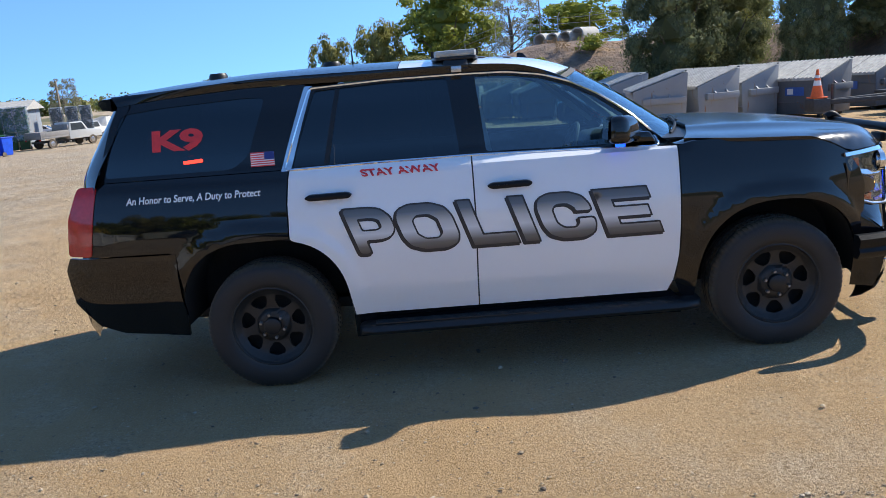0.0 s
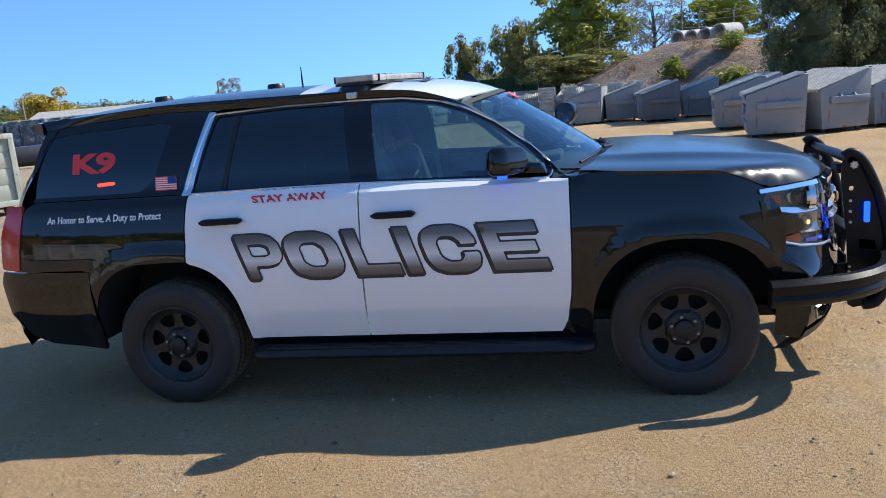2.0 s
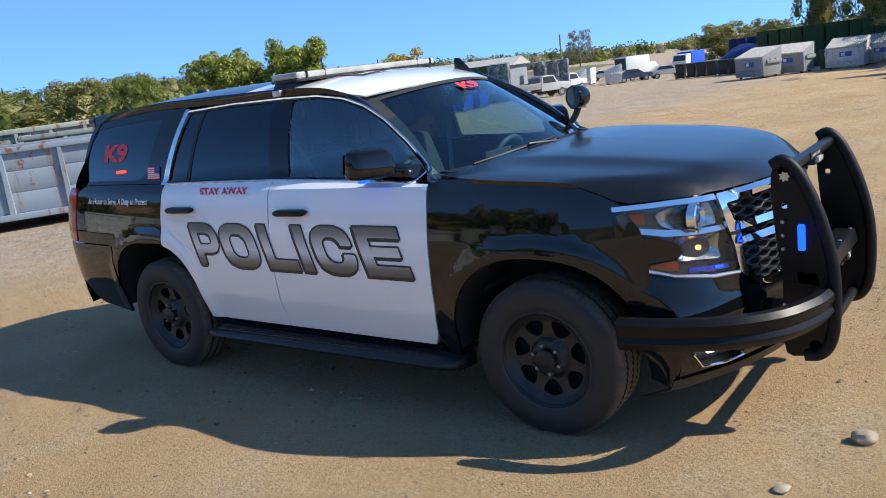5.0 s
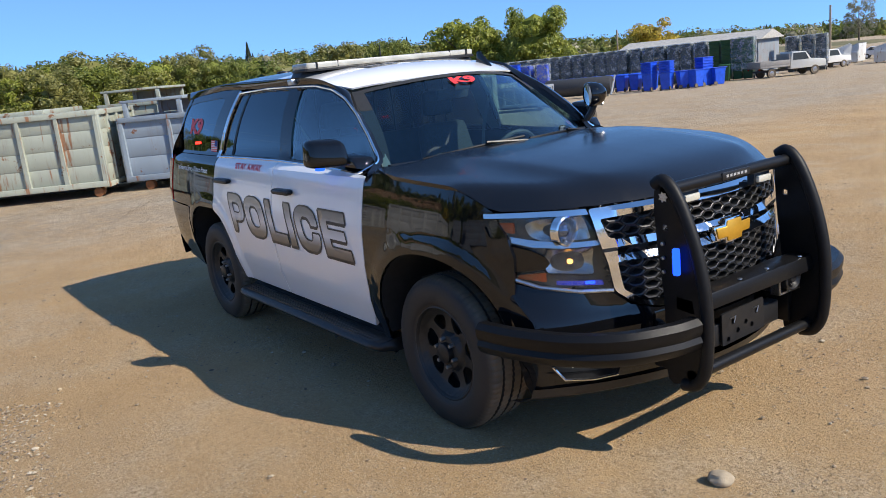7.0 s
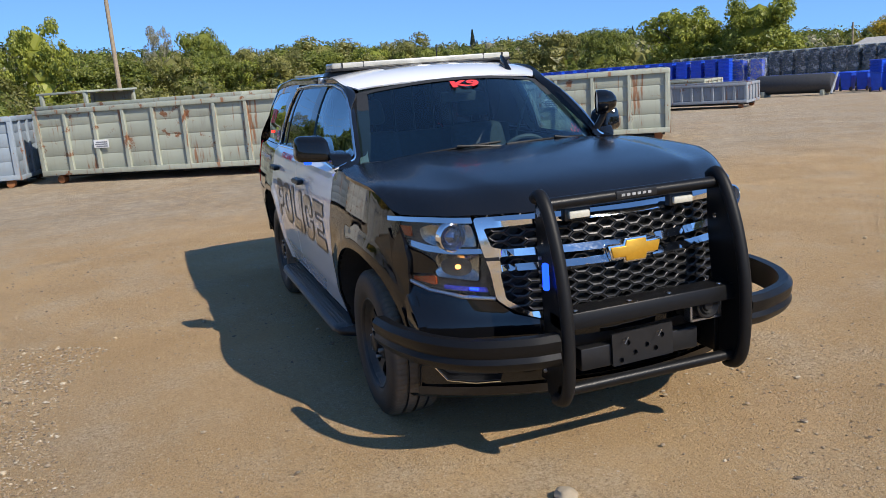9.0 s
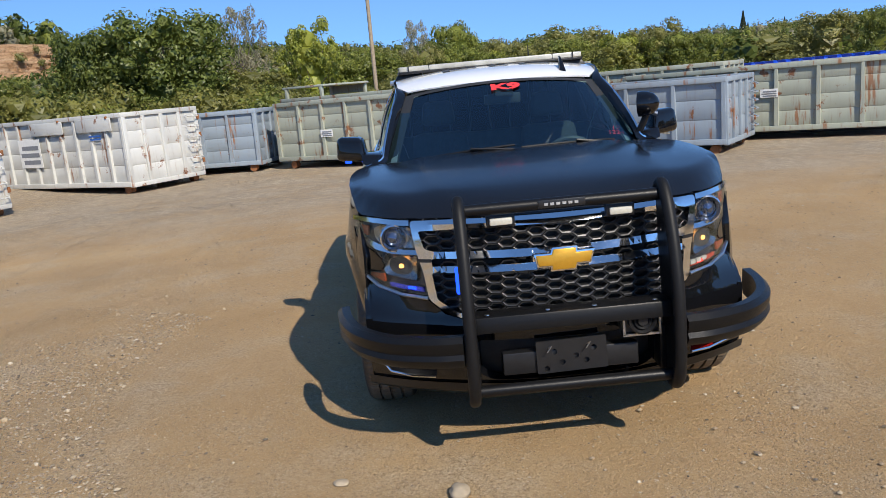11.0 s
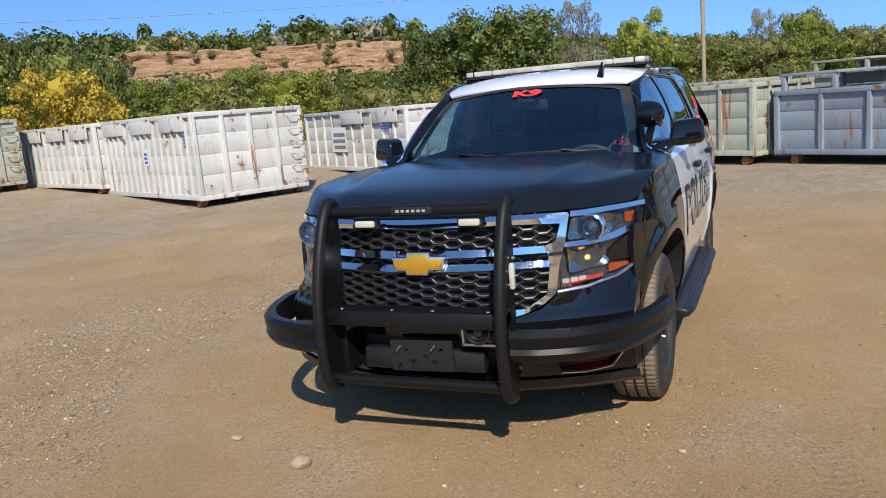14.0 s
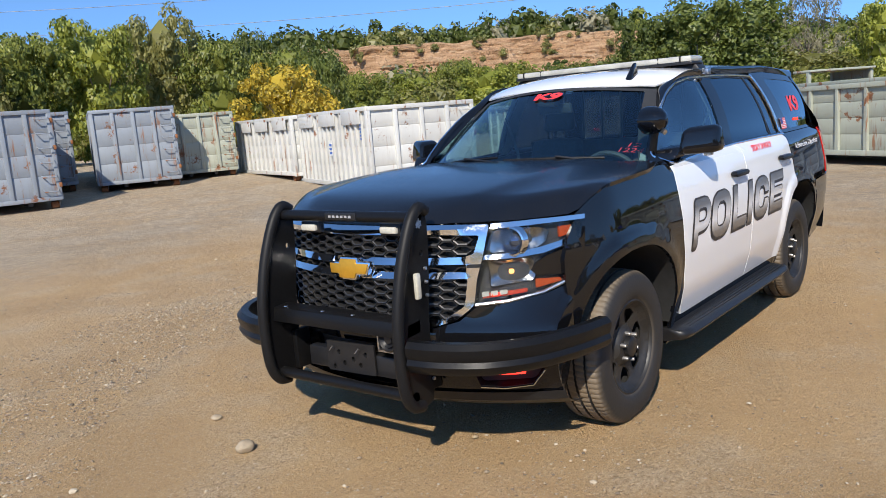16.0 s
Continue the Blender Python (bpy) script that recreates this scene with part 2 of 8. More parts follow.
def sheet(outline, fmap, step=0.05, holes=(), thick=0.012, out=None):
    """A smooth skin: a flat outline, filled with a fine net, laid on the surface fmap(u, v), with its edges turned in."""
    rings = [resample(outline, step)] + [resample(h, step) for h in holes]
    verts, edges = [], []
    for ring in rings:
        n0 = len(verts)
        verts += [Vector((p[0], p[1])) for p in ring]
        edges += [(n0 + i, n0 + (i + 1) % len(ring)) for i in range(len(ring))]
    lo = [min(p[k] for p in rings[0]) for k in (0, 1)]
    hi = [max(p[k] for p in rings[0]) for k in (0, 1)]
    edge_pts = np.array([(v.x, v.y) for v in verts])
    u = lo[0] + step * 0.5
    while u < hi[0]:
        v = lo[1] + step * 0.5
        while v < hi[1]:
            if inside((u, v), rings[0]) and not any(inside((u, v), h) for h in rings[1:]):
                if ((edge_pts - (u, v))**2).sum(1).min() > (0.45 * step)**2:
                    verts.append(Vector((u, v)))
            v += step
        u += step
    vs, _, fs, *_ = delaunay_2d_cdt(verts, edges, [], 0, 1e-6)
    bm = bmesh.new()
    made = [bm.verts.new(fmap(v.x, v.y)) for v in vs]
    for f in fs:
        c = sum((vs[i] for i in f), Vector((0, 0))) / len(f)
        if inside(c, rings[0]) and not any(inside(c, h) for h in rings[1:]):
            try:
                bm.faces.new([made[i] for i in f])
            except ValueError:
                pass
    for v in [v for v in bm.verts if not v.link_faces]:
        bm.verts.remove(v)
    bm.normal_update()
    if out is not None:
        total = sum((f.normal * f.calc_area() for f in bm.faces), Vector())
        if total.dot(Vector(out)) < 0:
            bmesh.ops.reverse_faces(bm, faces=bm.faces[:])
            bm.normal_update()
    if thick:
        rim = [e for e in bm.edges if e.is_boundary]
        normals = {v: v.normal.copy() for v in bm.verts}
        pairs = {v: bm.verts.new(v.co - normals[v] * thick) for v in {v for e in rim for v in e.verts}}
        for e in rim:
            loop = e.link_loops[0]
            a, b = loop.vert, loop.link_loop_next.vert
            bm.faces.new((b, a, pairs[a], pairs[b]))
    return bm


def loft(curves, close=False, flip=False):
    """A skin through curves of equal length."""
    bm = bmesh.new()
    rows = [[bm.verts.new(p) for p in c] for c in curves]
    for a, b in zip(rows, rows[1:]):
        n = len(a)
        for i in range(n if close else n - 1):
            q = (a[i], a[(i + 1) % n], b[(i + 1) % n], b[i])
            bm.faces.new(q[::-1] if flip else q)
    return bm


def tube(pts, r, n=10, closed=False, cap=True, flat=1.0):
    """A round bar along a line; r may be a list."""
    pts = [Vector(p) for p in pts]
    k = len(pts)
    bm, rings = bmesh.new(), []
    up = None
    for i, p in enumerate(pts):
        a = pts[(i - 1) % k] if closed or i else p
        b = pts[(i + 1) % k] if closed or i + 1 < k else p
        d = (b - a).normalized()
        if up is None:
            up = d.orthogonal().normalized() if abs(d.z) > 0.95 else Vector((0, 0, 1))
        side = d.cross(up).normalized()
        up = side.cross(d).normalized()
        rr = r[i] if isinstance(r, (list, tuple)) else r
        rings.append([bm.verts.new(p + (side * math.cos(t) * rr * flat + up * math.sin(t) * rr)) for t in (2 * math.pi * j / n for j in range(n))])
    for i in range(k if closed else k - 1):
        a, b = rings[i], rings[(i + 1) % k]
        for j in range(n):
            bm.faces.new((a[j], a[(j + 1) % n], b[(j + 1) % n], b[j]))
    if cap and not closed:
        bm.faces.new(rings[0][::-1])
        bm.faces.new(rings[-1])
    bmesh.ops.recalc_face_normals(bm, faces=bm.faces[:])
    return bm


def box(x0, y0, z0, x1, y1, z1, bevel=0.0, seg=2, bm=None):
    bm = bm or bmesh.new()
    v = [bm.verts.new((x, y, z)) for x in (x0, x1) for y in (y0, y1) for z in (z0, z1)]
    fs = [bm.faces.new([v[i] for i in q]) for q in ((0, 1, 3, 2), (4, 6, 7, 5), (0, 4, 5, 1), (2, 3, 7, 6), (0, 2, 6, 4), (1, 5, 7, 3))]
    if bevel:
        bmesh.ops.bevel(bm, geom=list({e for f in fs for e in f.edges}), offset=bevel, segments=seg, profile=0.5, affect="EDGES")
    return bm


def hexa(corners, bevel=0.0, seg=2):
    """A six-sided body from four lower and four upper corners."""
    bm = bmesh.new()
    v = [bm.verts.new(c) for c in corners]
    for q in ((3, 2, 1, 0), (4, 5, 6, 7), (0, 1, 5, 4), (1, 2, 6, 5), (2, 3, 7, 6), (3, 0, 4, 7)):
        bm.faces.new([v[i] for i in q])
    bmesh.ops.recalc_face_normals(bm, faces=bm.faces[:])
    if bevel:
        bmesh.ops.bevel(bm, geom=bm.edges[:], offset=bevel, segments=seg, profile=0.5, affect="EDGES")
    return bm


def merge(bm, other):
    vs = {v: bm.verts.new(v.co) for v in other.verts}
    for f in other.faces:
        bm.faces.new([vs[v] for v in f.verts])
    other.free()
    return bm


def lathe(profile, n=48, axis="y", cap=False):
    """Turns a profile of (radius, along) round an axis through the origin."""
    bm, rings = bmesh.new(), []
    for r, a in profile:
        ring = []
        for j in range(n):
            t = 2 * math.pi * j / n
            c, s = r * math.cos(t), r * math.sin(t)
            ring.append(bm.verts.new({"y": (c, a, s), "z": (c, s, a), "x": (a, c, s)}[axis]))
        rings.append(ring)
    for p, q in zip(rings, rings[1:]):
        for j in range(n):
            bm.faces.new((p[j], p[(j + 1) % n], q[(j + 1) % n], q[j]))
    if cap:
        bm.faces.new(rings[0][::-1])
        bm.faces.new(rings[-1])
    bmesh.ops.recalc_face_normals(bm, faces=bm.faces[:])
    return bm


def prism(outline, a, b, fmap, bevel=0.0):
    """An outline in a plane, given depth from a to b by fmap(u, v, d)."""
    bm = bmesh.new()
    lo = [bm.verts.new(fmap(p[0], p[1], a)) for p in outline]
    hi = [bm.verts.new(fmap(p[0], p[1], b)) for p in outline]
    n = len(outline)
    bm.faces.new(lo[::-1])
    bm.faces.new(hi)
    for i in range(n):
        bm.faces.new((lo[i], lo[(i + 1) % n], hi[(i + 1) % n], hi[i]))
    bmesh.ops.recalc_face_normals(bm, faces=bm.faces[:])
    if bevel:
        bmesh.ops.bevel(bm, geom=[e for e in bm.edges if e.calc_face_angle(0) > 0.6], offset=bevel, segments=2, profile=0.5, affect="EDGES")
    return bm


def words(body, shear=0.0, bold=0.0, spacing=1.0):
    """The mesh of a line of built-in lettering, in the plane x, y, with its lower left corner at the origin; and its width."""
    cu = bpy.data.curves.new("lettering", "FONT")
    cu.body, cu.shear, cu.offset, cu.space_character, cu.fill_mode = body, shear, bold, spacing, "FRONT"
    cu.resolution_u = 3
    tmp = new("lettering", cu)
    bpy.context.view_layer.update()
    me = bpy.data.meshes.new_from_object(tmp.evaluated_get(bpy.context.evaluated_depsgraph_get()))
    bpy.data.objects.remove(tmp)
    bm = bmesh.new()
    bm.from_mesh(me)
    bpy.data.meshes.remove(me)
    bpy.data.curves.remove(cu)
    xs, ys = [v.co.x for v in bm.verts], [v.co.y for v in bm.verts]
    for v in bm.verts:
        v.co.x -= min(xs)
        v.co.y -= min(ys)
    return bm, max(xs) - min(xs), max(ys) - min(ys)


def lay(bm, fmap, out):
    """Lays a flat mesh on a surface, facing out."""
    for v in bm.verts:
        v.co = fmap(v.co.x, v.co.y)
    bm.normal_update()
    if sum((f.normal * f.calc_area() for f in bm.faces), Vector()).dot(Vector(out)) < 0:
        bmesh.ops.reverse_faces(bm, faces=bm.faces[:])
    return bm

# ---------------------------------------------------------------- ground
def step01(a, b, v):
    t = min(1, max(0, (v - a) / (b - a)))
    return t * t * (3 - 2 * t)


def tilt(x, r):
    """The dirt falls slightly towards the car's tail."""
    return .012 * min(0, max(x, -4.0) - 1.5) * (1 - step01(6, 14, r))


def ground_z(x, y):
    """The lot is level at the car and falls gently away from it."""
    r = math.hypot(x, y)
    if r < 3:
        return tilt(x, r)
    near = -.027 * (min(r, 14) - 3) * min(1, (r - 3) / 3)
    return tilt(x, r) + near - step01(2, 14, y) * .0175 * max(0, min(r, 70) - 14) + min(.7, .045 * max(0, r - 15)) * step01(-7, -14, y)


def ground_mesh():
    bm = bmesh.new()
    radii = [0.0]
    while radii[-1] < 2500:
        radii.append(radii[-1] + max(.10, radii[-1] * .03 if radii[-1] < 9 else radii[-1] * .07))
    n = 240
    prev = None
    for r in radii:
        ring = []
        for j in range(n if r else 1):
            x, y = r * math.cos(2 * math.pi * j / n), r * math.sin(2 * math.pi * j / n)
            z = ground_z(x, y)
            if r < 40:
                z += .012 * noise.noise((x * .8, y * .8, 0)) + .006 * noise.noise((x * 2.6, y * 2.6, 3)) - .004
            ring.append(bm.verts.new((x, y, z)))
        if prev is not None:
            for j in range(n):
                if len(prev) == 1:
                    bm.faces.new((prev[0], ring[j], ring[(j + 1) % n]))
                else:
                    bm.faces.new((prev[j], ring[j], ring[(j + 1) % n], prev[(j + 1) % n]))
        prev = ring
    return bm


def dirt():
    """Packed tan dirt with gravel patches, tyre tracks and small stones."""
    s = Nodes("packed_dirt_and_gravel")
    p = s.coords()

    def math_node(kind, a, b, clamp=False):
        node = s.n("Math")
        node.operation, node.use_clamp = kind, clamp
        for v, slot in ((a, node.inputs[0]), (b, node.inputs[1])):
            if hasattr(v, "is_linked"):
                s.link(v, slot)
            else:
                slot.default_value = v
        return node.outputs[0]

    big, mid = s.noise(.10, 4, .55, p), s.noise(.55, 6, .62, p)
    fine, grit, sand = s.noise(7, 6, .72, p), s.noise(48, 5, .75, p), s.noise(190, 3, .7, p)
    earth = s.ramp(mid, [(.25, (.42, .268, .125)), (.5, (.51, .335, .165)), (.75, (.59, .405, .212))])
    gravel = s.ramp(grit, [(.30, (.17, .135, .098)), (.5, (.47, .385, .275)), (.70, (.78, .67, .52))])
    far = s.n("VectorMath")
    far.operation = "LENGTH"
    s.link(p, far.inputs[0])
    place = s.n("SeparateXYZ")
    s.link(p, place.inputs[0])
    ring = math_node("MAXIMUM", s.grey(place.outputs[0], -5, -9.5, 0, .85), s.grey(place.outputs[1], -6.5, -11, 0, .85))
    patch = math_node("ADD", s.grey(big, .50, .66, -.12, .22), ring)
    cut = math_node("MULTIPLY", patch, s.grey(mid, .36, .56, .35, 1.1), True)
    col = s.mix(cut, earth, gravel)
    # grey stony ground away from the car, mottled
    stony = math_node("MULTIPLY", ring, s.grey(s.noise(5.5, 8, .75, p), .40, .60, .95, .10), True)
    col = s.mix(stony, col, (.255, .215, .165))
    # loose gravelly spots among the packed dirt
    rough_spot = s.grey(s.noise(1.1, 5, .65, p), .50, .66, 0, 1)
    loose = math_node("MULTIPLY", rough_spot, .40)
    col = s.mix(loose, col, gravel)
    # tyre tracks: bands with cross ribs, slightly winding
    sep = s.n("SeparateXYZ")
    warp = s.n("VectorMath")
    warp.operation = "ADD"
    wob = s.n("TexNoise", Scale=.22, Detail=2.0)
    s.link(p, wob.inputs["Vector"])
    s.link(p, warp.inputs[0])
    s.link(wob.outputs["Color"], warp.inputs[1])
    s.link(warp.outputs[0], sep.inputs[0])
    tracks = None
    for ang, off, rib in ((12, 3.1, 15), (14, 1.55, 15), (64, 5.0, 17), (66, 6.6, 17), (-38, 4.1, 16), (-35, -4.6, 16), (5, -3.4, 15), (3, -5.0, 15), (82, 4.0, 16), (40, -6.3, 17)):
        ca, sa = math.cos(radians(ang)), math.sin(radians(ang))
        u = math_node("ADD", math_node("MULTIPLY", sep.outputs[0], -sa), math_node("MULTIPLY", sep.outputs[1], ca))
        v = math_node("ADD", math_node("MULTIPLY", sep.outputs[0], ca), math_node("MULTIPLY", sep.outputs[1], sa))
        across = math_node("ABSOLUTE", math_node("SUBTRACT", u, off), 0)
        band = s.grey(across, .09, .125, 1, 0)
        ribs = math_node("SINE", math_node("ADD", math_node("MULTIPLY", v, rib * 2.2 * math.pi), math_node("MULTIPLY", across, 40)), 0)
        groove = math_node("SINE", math_node("MULTIPLY", across, 150), 0)
        h = math_node("MULTIPLY", band, math_node("ADD", s.grey(ribs, -.3, .3, 0, 1), s.grey(groove, -.2, .2, 0, .7)))
        tracks = h if tracks is None else math_node("MAXIMUM", tracks, h)
    fade = s.grey(s.noise(.8, 4, .6, p), .42, .60, 0, 1)
    tracks = math_node("MULTIPLY", tracks, fade)
    col = s.mix(math_node("MULTIPLY", tracks, .16), col, (.50, .36, .22))
    # small stones at two sizes
    relief = None
    for size, lo, hi, spot, a0, a1, share, high in ((22.0, .10, .24, 2.4, .47, .62, .45, 1.0), (60.0, .14, .32, 1.3, .46, .60, .40, .7), (135.0, .22, .46, .9, .36, .54, .22, .35)):
        vor = s.n("TexVoronoi", Scale=size)
        s.link(p, vor.inputs["Vector"])
        stone = s.grey(vor.outputs["Distance"], lo, hi, 1.0, 0.0)
        few = s.n("SeparateColor")
        s.link(vor.outputs["Color"], few.inputs[0])
        both = math_node("MULTIPLY", math_node("MULTIPLY", stone, s.grey(few.outputs[1], share, share + .1, 0, 1)), s.grey(s.noise(spot, 3, .6, p), a0, a1, .05, 1))
        hue = s.ramp(few.outputs[0], [(.1, (.16, .12, .085)), (.5, (.42, .31, .19)), (.9, (.74, .62, .46))])
        col = s.mix(both, col, hue)
        relief = both if relief is None else math_node("ADD", relief, math_node("MULTIPLY", both, high))
    col = s.mix(math_node("MULTIPLY", s.grey(grit, .48, .36, 0, .55), s.grey(rough_spot, 0, 1, .35, 1)), col, (.20, .125, .062))
    col = s.mix(s.grey(sand, .54, .68, 0, .50), col, (.74, .54, .33))
    col = s.mix(s.grey(sand, .46, .33, 0, .32), col, (.22, .145, .075))
    n1 = s.bump(relief, .9, .014)
    n2 = s.bump(fine, .8, .035, n1)
    n3 = s.bump(grit, 1.0, .020, n2)
    n4 = s.bump(sand, .9, .006, s.bump(tracks, .8, .011, n3))
    return s.principled(col, .95, 0.0, n4, Specular_IOR_Level=.2)


M_DIRT = dirt()
tagged(part("ground", ground_mesh(), M_DIRT), "tan dirt lot with gravel patches and tyre tracks", "ground", kind="structure")

# ---------------------------------------------------------------- steel containers
def steel_paint(name, color, rust=.4, streak=.5, grime=(.20, .17, .14)):
    """Weathered paint on steel: faded, streaked and rusted in spots."""
    s = Nodes(name)
    p = s.coords()
    m = s.n("Mapping")
    m.inputs["Scale"].default_value = (2.2, 2.2, .22)
    s.link(p, m.inputs[0])
    run = s.noise(3.0, 6, .65, m.outputs[0])
    spot = s.noise(2.4, 8, .72, p)
    fade = s.noise(.7, 4, .55, p)
    col = s.mix(s.grey(fade, .3, .7, 0, 1), tuple(c * .86 for c in color), tuple(min(1, c * 1.08) for c in color))
    col = s.mix(s.grey(run, .50, .75, 0, streak), col, grime)
    col = s.mix(s.grey(spot, .64 - .09 * rust, .68 - .08 * rust, 0, .95), col, (.20, .075, .028))
    col = s.mix(s.grey(run, .64 - .09 * rust, .70 - .09 * rust, 0, .85), col, (.26, .105, .040))
    nrm = s.bump(spot, .25, .006)
    return s.principled(col, s.grey(spot, .3, .7, .45, .72), 0.0, nrm)


M_CWHITE = steel_paint("weathered_white_paint", (.55, .55, .52), .38, .30, (.36, .32, .25))
M_CBEIGE = steel_paint("weathered_beige_grey_paint", (.36, .38, .31), .62, .5)
M_CBLUE = steel_paint("weathered_blue_grey_paint", (.25, .30, .35), .42, .45)
M_CGREY = steel_paint("weathered_grey_paint", (.25, .28, .315), .50, .45)
M_RUST = plain("bare_rust", (.24, .095, .035), .85, 0, .35, 9, .003)
M_DARKSTEEL = plain("dark_steel", (.05, .05, .052), .6, .2, .2, 14)
M_TIMBER = plain("rough_timber_block", (.24, .17, .10), .85, 0, .3, 12, .004)
M_PLACARD = plain("white_placard", (.72, .72, .70), .5, 0, .06, 12)
M_GREYTEXT = plain("grey_print", (.20, .21, .23), .6, 0, .1, 20)
M_BLUETEXT = plain("blue_print", (.03, .12, .42), .5, 0, .1, 20)


def lapped(x0, x1, z0, z1, rows, y, out, lean=.018):
    """A steel wall of folded courses, standing at y and facing out."""
    prof = []
    h = (z1 - z0) / rows
    for i in range(rows):
        prof += [(0.0, z0 + h * i + .004), (lean, z0 + h * i + .035), (lean * .55, z0 + h * (i + 1) - .02)]
    prof.append((0.0, z1))
    a = [Vector((x0, y + out * d, z)) for d, z in prof]
    b = [Vector((x1, y + out * d, z)) for d, z in prof]
    bm = loft([a, b])
    bmesh.ops.recalc_face_normals(bm, faces=bm.faces[:])
    if sum(f.normal.y * f.calc_area() for f in bm.faces) * out < 0:
        bmesh.ops.reverse_faces(bm, faces=bm.faces[:])
    return bm


def rolloff(name, paint_mat, m, L, W, H, label, lift=.22, ribs=8, rows=4, flaps=0, ladder=True, blocks=False, canopy=False, signs=(), group="roll-off containers"):
    """An open-topped roll-off container; x runs along it from the door end, y across it, z up from the ground."""
    box_ob = empty(name)
    tagged(box_ob, label, "container", group)
    z0, z1 = lift, lift + H
    for side, y, out in (("a", 0.0, -1), ("b", W, 1)):
        wall = part("side_wall", lapped(.05, L - .05, z0 + .08, z1 - .05, rows, y + .07 * -out, out), paint_mat, box_ob)
        part("inner_skin", box(.06, y - out * .085 if out < 0 else y - .10, z0 + .05, L - .06, y - out * .10 if out < 0 else y - .085, z1 - .06), paint_mat, box_ob, smooth=False)
        for i in range(ribs + 1):
            x = .06 + (L - .12) * i / ribs
            ya, yb = sorted((y - out * .06, y + out * .012))
            part("rib", hexa([(x - .055, ya, z0 + .06), (x + .055, ya, z0 + .06), (x + .055, yb, z0 + .06), (x - .055, yb, z0 + .06), (x - .038, ya, z1 - .05), (x + .038, ya, z1 - .05), (x + .038, yb, z1 - .05), (x - .038, yb, z1 - .05)], .006, 1), paint_mat, wall)
        part("top_rail", box(0, min(y - out * .10, y + out * .02), z1 - .11, L, max(y - out * .10, y + out * .02), z1, .012), paint_mat, box_ob)
        part("bottom_rail", box(0, min(y - out * .09, y + out * .025), z0 - .02, L, max(y - out * .09, y + out * .025), z0 + .10, .008), paint_mat, box_ob)
        for k in range(flaps):
            xa = L * (.06 + .31 * k)
            fl = part("flap", box(xa, min(y + out * .02, y + out * .05), z1 - .42, xa + L * .22, max(y + out * .02, y + out * .05), z1 - .10, .008), paint_mat, box_ob, "hinged steel flap below the rim")
            part("hinge", box(xa + .1, min(y + out * .03, y + out * .07), z1 - .12, xa + .16, max(y + out * .03, y + out * .07), z1 - .06, .006), M_RUST, fl)
    for x, out in ((0.0, -1), (L, 1)):
        bm = bmesh.new()
        merge(bm, lapped(0.08, W - .08, z0 + .06, z1 - .05, rows, 0, -1))
        bm.transform(Matrix.Translation((x - out * .05, 0, 0)) @ Matrix.Rotation(radians(-90 if out < 0 else 90), 4, "Z") @ Matrix.Translation((-W if out < 0 else 0, 0, 0)))
        door = part("end_door" if out < 0 else "end_wall", bm, paint_mat, box_ob)
        part("end_inner_skin", box(min(x - out * .075, x - out * .09), .06, z0, max(x - out * .075, x - out * .09), W - .06, z1 - .06), paint_mat, box_ob, smooth=False)
        for i in range(5):
            y = .05 + (W - .10) * i / 4
            part("end_post", box(min(x - out * .05, x + out * .02), y - .055, z0 - .02, max(x - out * .05, x + out * .02), y + .055, z1 - .02, .008), paint_mat, door)
        part("end_rail", box(min(x - out * .06, x + out * .025), 0, z1 - .11, max(x - out * .06, x + out * .025), W, z1 - .001, .010), paint_mat, box_ob)
        part("end_sill", box(min(x - out * .06, x + out * .025), 0, z0 - .04, max(x - out * .06, x + out * .025), W, z0 + .07, .010), paint_mat, box_ob)
        if out < 0 and ladder:
            for k in range(6):
                z = z0 + .25 + (H - .45) * k / 5
                part("rung", tube([(x - .02, .44, z), (x - .13, .42, z - .05), (x - .13, .10, z - .05), (x - .02, .08, z)], .016, 6), paint_mat, door, "bent steel rung")
            for z in (z0 + .3, z0 + H * .55, z1 - .35):
                part("hinge", box(x - .05, -.03, z, x + .06, .04, z + .12, .008), M_RUST, door)
    part("floor", box(.05, .08, z0 - .02, L - .05, W - .08, z0 + .05), M_RUST, box_ob, smooth=False)
    for y in (W * .32, W * .68):
        part("skid", box(.1, y - .06, z0 - .14, L - .1, y + .06, z0 - .02, .008), M_DARKSTEEL, box_ob)
    for x in (.28, L - .45):
        for y in (.16, W - .16):
            if blocks and x > 1:
                part("timber_block", box(x - .12, y - .16, 0, x + .14, y + .16, z0 - .03, .01), M_TIMBER, box_ob)
            else:
                bm = lathe([(.001, -.09), (.10, -.09), (.105, -.07), (.105, .07), (.10, .09), (.001, .09)], 18)
                bm.transform(Matrix.Translation((x, y, .105)))
                roller = part("roller", bm, M_RUST, box_ob, "rusty steel roller")
                part("roller_bracket", hexa([(x - .06, y - .12, .09), (x + .06, y - .12, .09), (x + .06, y - .10, .09), (x - .06, y - .10, .09), (x - .14, y - .12, z0), (x + .14, y - .12, z0), (x + .14, y - .10, z0), (x - .14, y - .10, z0)]), paint_mat, box_ob, smooth=False)
    if canopy:
        c = part("cover_frame", box(L * .72, .0, z1 + .30, L * .98, W, z1 + .36, .01), paint_mat, box_ob, "raised cover frame over one end")
        for x, y in ((L * .74, .06), (L * .96, .06), (L * .74, W - .06), (L * .96, W - .06)):
            part("frame_post", box(x - .05, y - .05, z1 - .02, x + .05, y + .05, z1 + .32, .008), paint_mat, c)
        part("frame_plate", box(L * .74, .02, z1 + .02, L * .96, .06, z1 + .28, .004), paint_mat, c)
